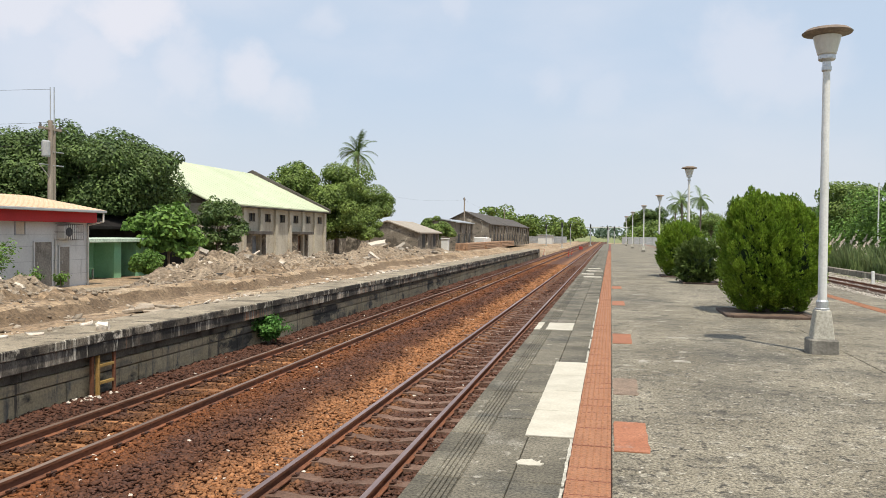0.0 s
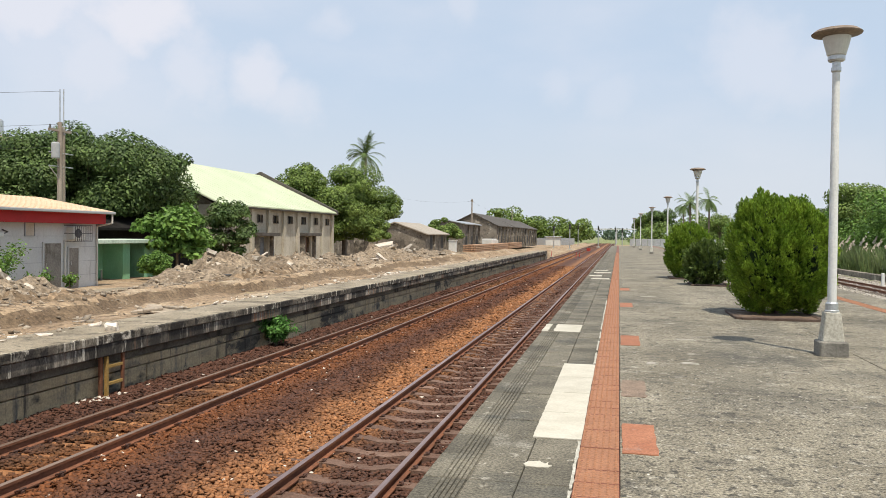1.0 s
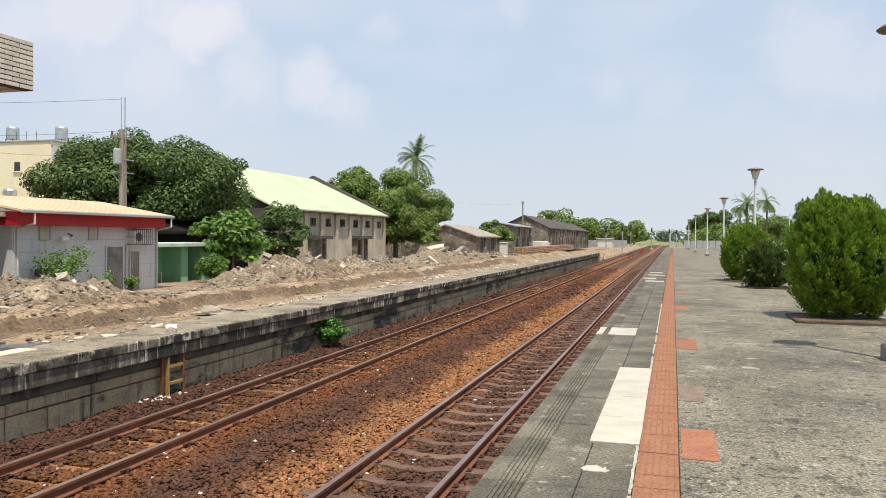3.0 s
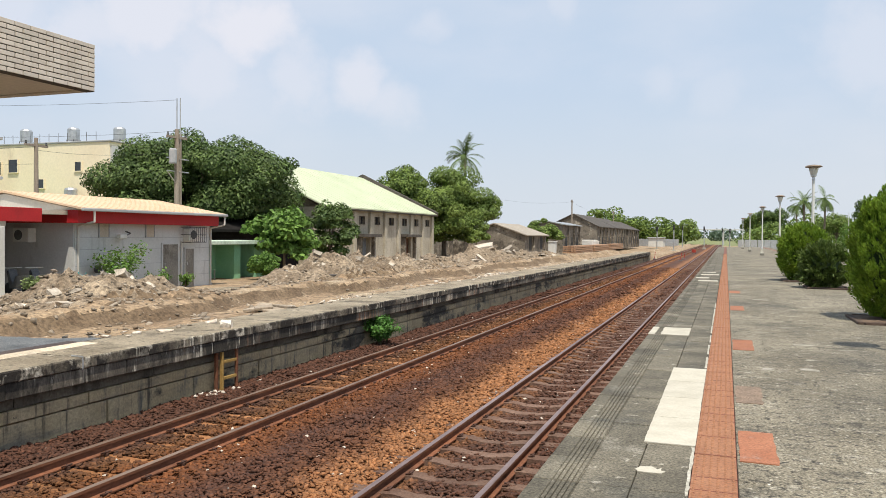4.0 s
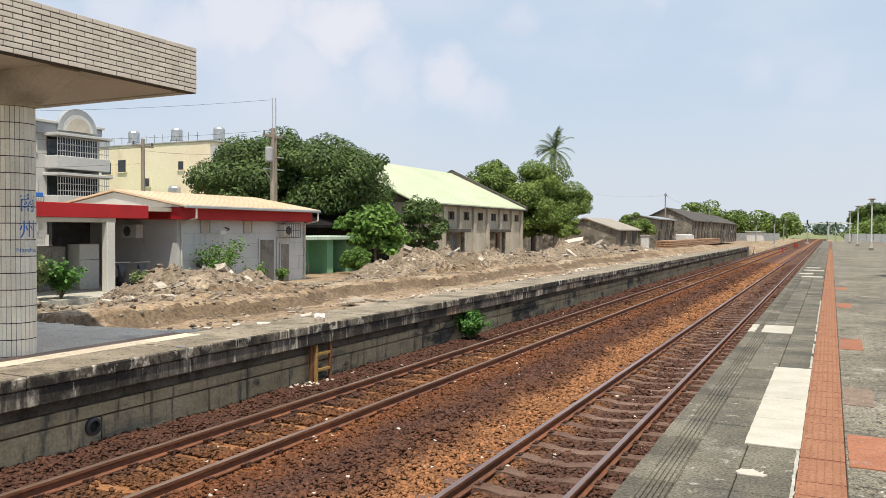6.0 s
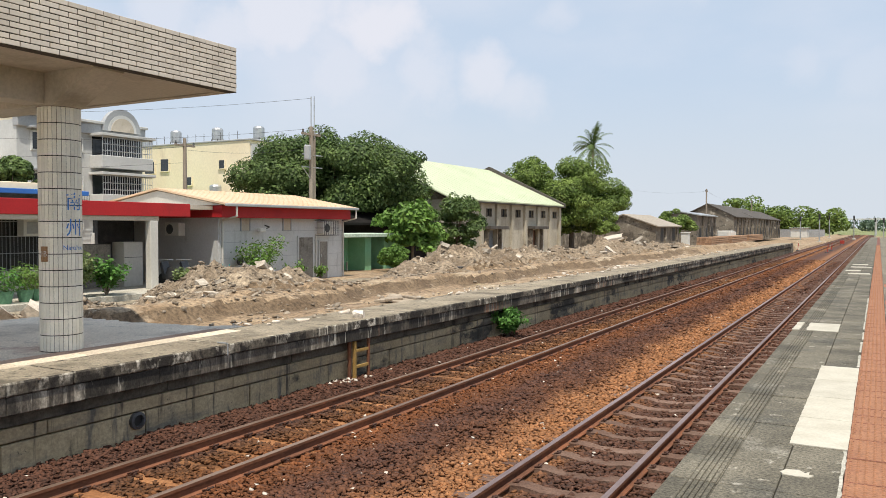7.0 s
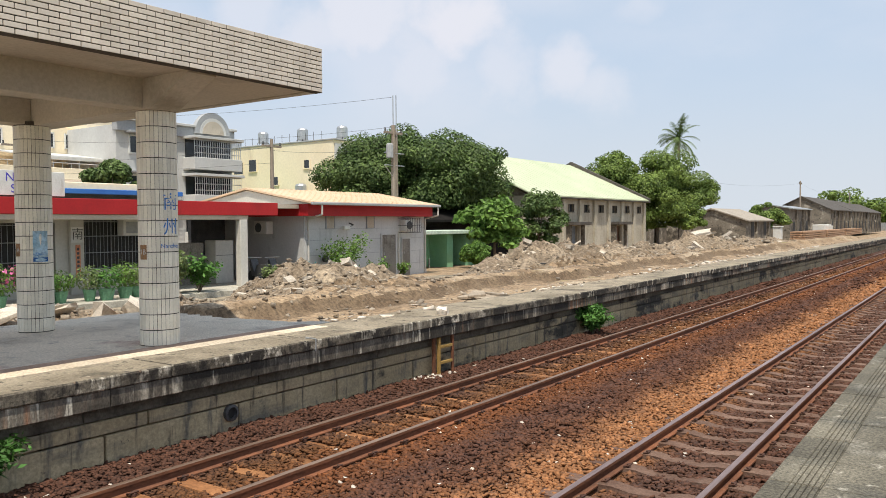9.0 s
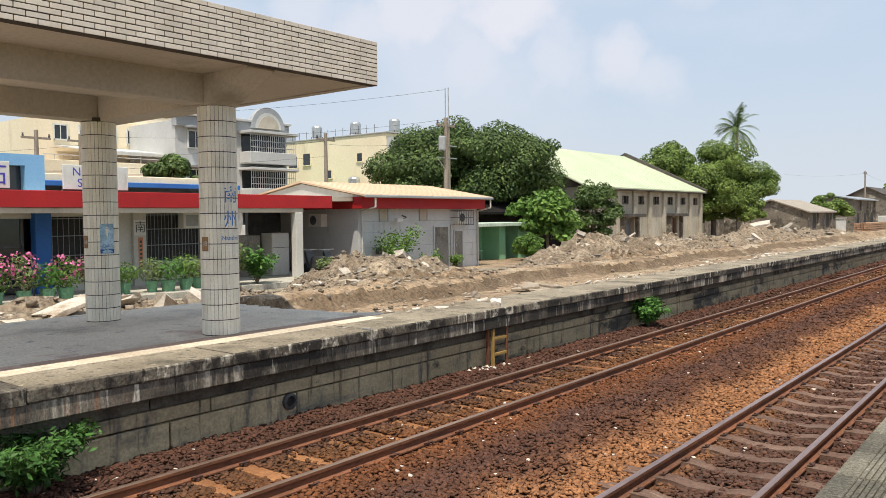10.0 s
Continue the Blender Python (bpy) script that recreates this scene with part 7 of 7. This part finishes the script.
for i in range(9):
    chunk(-14.2 + rc.uniform(-1, 1), 48 + 2.3 * i + rc.uniform(-1, 1), 0.12, 2 if i % 2 else 0, rc.uniform(-20, 20), rc.uniform(5, 40), rc.uniform(0, 360), rc.uniform(0.75, 1.25))
for x, y, s, w, ry in ((-15.4, 10.3, 1.5, 4, 35), (-14.5, 10.4, 1.1, 1, 40), (-14.6, 6.6, 0.9, 0, 25), (-14.0, 7.2, 0.8, 3, 20), (-15.0, 7.6, 0.9, 2, 18), (-14.3, 5.9, 0.8, 1, 30), (-15.3, 6.2, 0.9, 4, 25), (-14.8, 8.3, 0.7, 0, 30),
                       (-15.6, 8.2, 0.9, 3, 25), (-14.2, 8.9, 0.6, 1, 15), (-14.9, 5.2, 0.9, 0, 22), (-15.6, 9.2, 0.7, 2, 30), (-15.9, 11.4, 0.7, 0, 25), (-14.0, 6.3, 0.5, 4, 40)):
    chunk(x, y, 0.1, w, rc.uniform(-15, 15), ry, rc.uniform(0, 360), 0.8 * s)
# loose rubble stones over the mounds and the bank
gs_ = np.random.default_rng(91)
C, S = [], []
for mx, my, rx, ry, h in MOUNDS:
    n = 340 if my < 34 else 200
    a, q = gs_.uniform(0, 6.28, n), np.sqrt(gs_.random(n)) * 1.5
    C.append(np.stack([mx + rx * q * np.cos(a), my + ry * q * np.sin(a)], 1))
    S.append((0.035 + 0.11 * gs_.random(n) ** 2.2) * (1 if my < 34 else 1.5))
n = 900
C.append(np.stack([gs_.uniform(-12.5, -7.7, n), 10 + 55 * gs_.random(n) ** 1.4], 1))
S.append(0.025 + 0.13 * gs_.random(n) ** 4)
n = 420
C.append(np.stack([gs_.uniform(-18, -11.5, n), gs_.uniform(9.6, 15, n)], 1))
S.append(gs_.uniform(0.03, 0.09, n))
n = 260
C.append(np.stack([gs_.uniform(-17.0, -13.4, n), gs_.uniform(2, 12, n)], 1))
S.append(gs_.uniform(0.05, 0.22, n))
n = 900
yy = gs_.uniform(9.6, 60, n)
yy = yy[np.sin(yy * 0.8) + 0.6 * np.sin(yy * 2.1) + gs_.normal(0, 0.5, n) > 0.5]
xx, q = gs_.normal(-8.25, 0.28, len(yy)), 0.035 + 0.16 * gs_.random(len(yy)) ** 2.5
crumb_z = np.where(xx > -7.97, 0.0, ground_h(xx, yy))
sv, sf = stones(np.stack([xx, yy, crumb_z + q * 0.1], 1), q * 1.3, gs_, flat=0.35, kind=6)
tagged(mass("plaster_crumbs", sv, sf, M_PALE), "pale plaster and tile crumbs along the platform edge", "debris", kind="stuff")
C, S = np.concatenate(C), np.concatenate(S)
keep = C[:, 0] < -7.3
C, S = C[keep], S[keep]
zz = ground_h(C[:, 0], C[:, 1])
zz = np.where((C[:, 0] > -8.0), 0.0, zz)
sv, sf = stones(np.stack([C[:, 0], C[:, 1], zz + S * 0.12], 1), S * 1.2, gs_, flat=0.55, kind=6)
tagged(mass("rubble_stones", sv, sf, M_BROKEN), "scattered broken concrete and brick rubble", "rubble", kind="stuff")
bd = thing("board", -13.0, 26.0, float(ground_h(np.array([-13.0]), np.array([26.0]))[0]) + 0.05, "dark plank lying on the rubble heap", "plank", rz=70)
part("plank", box(B(), -0.8, 0.8, -0.15, 0.15, 0, 0.06, 0.01), M_DKGREY, bd)
tile_pile = thing("paving_scraps", -8.6, 15.2, -0.08, "little pile of grey paving scraps on the bank", "paving scraps")
for i in range(6):
    part("scrap", box(B(), -0.2, 0.2, -0.15, 0.15, 0, 0.05, 0.008, pose(0.25 * (i % 3) - 0.2, 0.4 * (i // 3), 0.05 * (i % 2), 4, -5, 37 * i)), M_BROKEN, tile_pile)
drain = thing("hose_end", -11.9, 4.6, 0.0, "short piece of dark pipe lying on the paving", "pipe")
part("pipe", rod(B(), (-0.7, -0.3, 0.05), (0.1, 0.3, 0.05), 0.055, seg=10), M_DKGREY, drain)

# ---- weeds and pots ----
weed(-6.72, 17.5, -1.05, 0.52, 0.72, "bushy green weed at the foot of the platform wall", 2600, 0.08, 1)
weed(-6.66, 3.3, -1.06, 0.72, 0.62, "thick green weed with glossy leaves by the wall", 4200, 0.085, 2, L_GLOSSY, aspect=0.34)
weed(-20.6, 24.0, -0.8, 1.2, 2.0, "leafy sapling with open branches by the annex wall", 1500, 0.13, 4, L_SMALL, "sapling")
weed(-20.6, 26.2, -0.8, 0.6, 0.9, "low green weeds by the annex wall", 600, 0.12, 5, L_SMALL)
weed(-21.0, 28.4, -0.8, 0.4, 0.8, "low green weeds by the annex door", 400, 0.11, 6, L_SMALL)
weed(-20.3, 15.5, -0.55, 0.7, 1.35, "clump of tall green garden plants", 1500, 0.13, 7, L_REED, "garden_plant")
weed(-20.2, 16.5, -0.55, 0.7, 1.2, "clump of tall green garden plants", 1500, 0.13, 8, L_WEED, "garden_plant")
weed(-20.4, 19.9, -0.55, 0.5, 0.75, "yellow-green garden plant beside the porch", 800, 0.11, 9, L_REED, "garden_plant")


def potted(x, y, r, h, label, seed, flower=False, material=None):
    t = thing("potted_plant", x, y, -0.55, label, "potted plant", "potted plants")
    part("pot", lathe(B(), [(r * 0.5, 0), (r * 0.7, 0.3), (r * 0.75, 0.34), (r * 0.62, 0.34)], 12), M_POT, t, "green pot")
    g = np.random.default_rng(seed)
    p, nn = blob_points((0, 0, 0.34 + h * 0.45), (r * 1.5, r * 1.6, h * 0.55), 460, g, 0.2)
    v, f = leaf_arrays(p, nn + np.array([0, 0, 0.4]), 0.11, g, 0.4, 0.8)
    mass("leaves", v, f, material or L_WEED, t)
    if flower:
        p, nn = blob_points((0, 0, 0.34 + h * 0.62), (r * 1.5, r * 1.6, h * 0.45), 90, g, 0.6)
        v, f = leaf_arrays(p, nn, 0.09, g, 0.9)
        mass("blossom", v, f, M_PINK, t)["kind"] = "stuff"
    part("stem", rod(B(), (0, 0, 0.3), (0, 0, 0.34 + h * 0.5), 0.03, seg=5), M_BARK, t)


rp = random.Random(6)
for i in range(12):
    y = 7.9 + 0.6 * i + rp.uniform(-0.12, 0.12)
    rosy = i in (1, 2, 4, 5)
    potted(-20.5 + rp.uniform(-0.2, 0.2), y, rp.uniform(0.24, 0.34), rp.uniform(0.8, 1.1) if rosy else rp.uniform(0.5, 0.85), "potted plant with pink blossom in front of the station" if rosy else "green potted plant in front of the station", 100 + i, rosy, (L_WEED, L_SMALL, L_REED)[i % 3])
rail_f = thing("garden_rail", -20.95, 0, -0.55, "low dark metal rail behind the flower pots", "rail")
for z in (0.45, 0.8):
    part("bar", rod(B(), (0, 1, z), (0, 11.6, z), 0.025, seg=6), M_DKGREY, rail_f)
for i in range(8):
    part("post", rod(B(), (0, 1 + 1.43 * i, -0.1), (0, 1 + 1.43 * i, 0.82), 0.025, seg=6), M_DKGREY, rail_f)
pth = part("yard_path", box(B(), -19.85, -17.4, -4, 30, -1.0, -0.74, 0.02), M_COPTOP)
tagged(pth, "pale worn concrete path in front of the station", "path", kind="structure")

# ---- things on the platform wall ----
ld = thing("ladder", -6.82, 11.3, -1.06, "short rusty ladder with one yellow rail against the wall", "ladder")
part("side_rail", box(B(), 0, 0.06, -0.14, -0.09, 0, 0.70, 0.006), M_YELLOW, ld, "worn yellow upright")
part("side_rail", box(B(), -0.05, 0.0, -0.22, -0.16, 0, 0.72, 0.006), M_RAIL, ld)
part("side_rail", box(B(), 0, 0.05, 0.29, 0.34, 0, 0.80, 0.006), M_RAIL, ld)
for z in (0.22, 0.50):
    part("rung", box(B(), 0.01, 0.05, -0.09, 0.29, z, z + 0.05, 0.004), M_YELLOW, ld)
dr = thing("drain_pipe", -6.95, 6.7, -0.80, "dark round drain outlet in the platform wall", "drain pipe")
part("collar", lathe(B(), [(0.06, 0), (0.11, 0), (0.11, 0.05), (0.075, 0.06), (0.07, 0.0)], 14, Matrix.Rotation(math.pi / 2, 4, 'Y')), M_DKGREY, dr)
part("bore", lathe(B(), [(0.07, 0.02), (0.01, 0.022)], 12, Matrix.Rotation(math.pi / 2, 4, 'Y')), M_DARK, dr)
tagged(part("coping_pipe", rod(rod(B(), (-6.71, 8.05, 0.012), (-6.71, 8.05, -0.15), 0.012, seg=6), (-6.71, 8.05, 0.012), (-6.9, 8.05, 0.012), 0.012, seg=6), M_STEEL), "thin white pipe bent over the coping edge", "pipe")
ws = new("pale_stone", chunk_mesh(40, 0.18, 0.2, 0.14))
ws.data.materials[0] = M_PALE
ws.matrix_basis = pose(-7.0, 11.6, 0.05, 0, 0, 20)
tagged(ws, "pale stone lying on the platform edge", "stone")

gw_ = np.random.default_rng(5)
n = 26
x, y = gw_.uniform(-6.9, -6.6, n), gw_.normal(11.1, 0.3, n)
sv, sf = stones(np.stack([x, y, ballast_h(x, y) + 0.02], 1), gw_.uniform(0.03, 0.11, n), gw_, kind=8)
tagged(mass("plaster_bits", sv, sf, M_PALE), "scatter of white plaster bits at the foot of the ladder", "debris", kind="stuff")
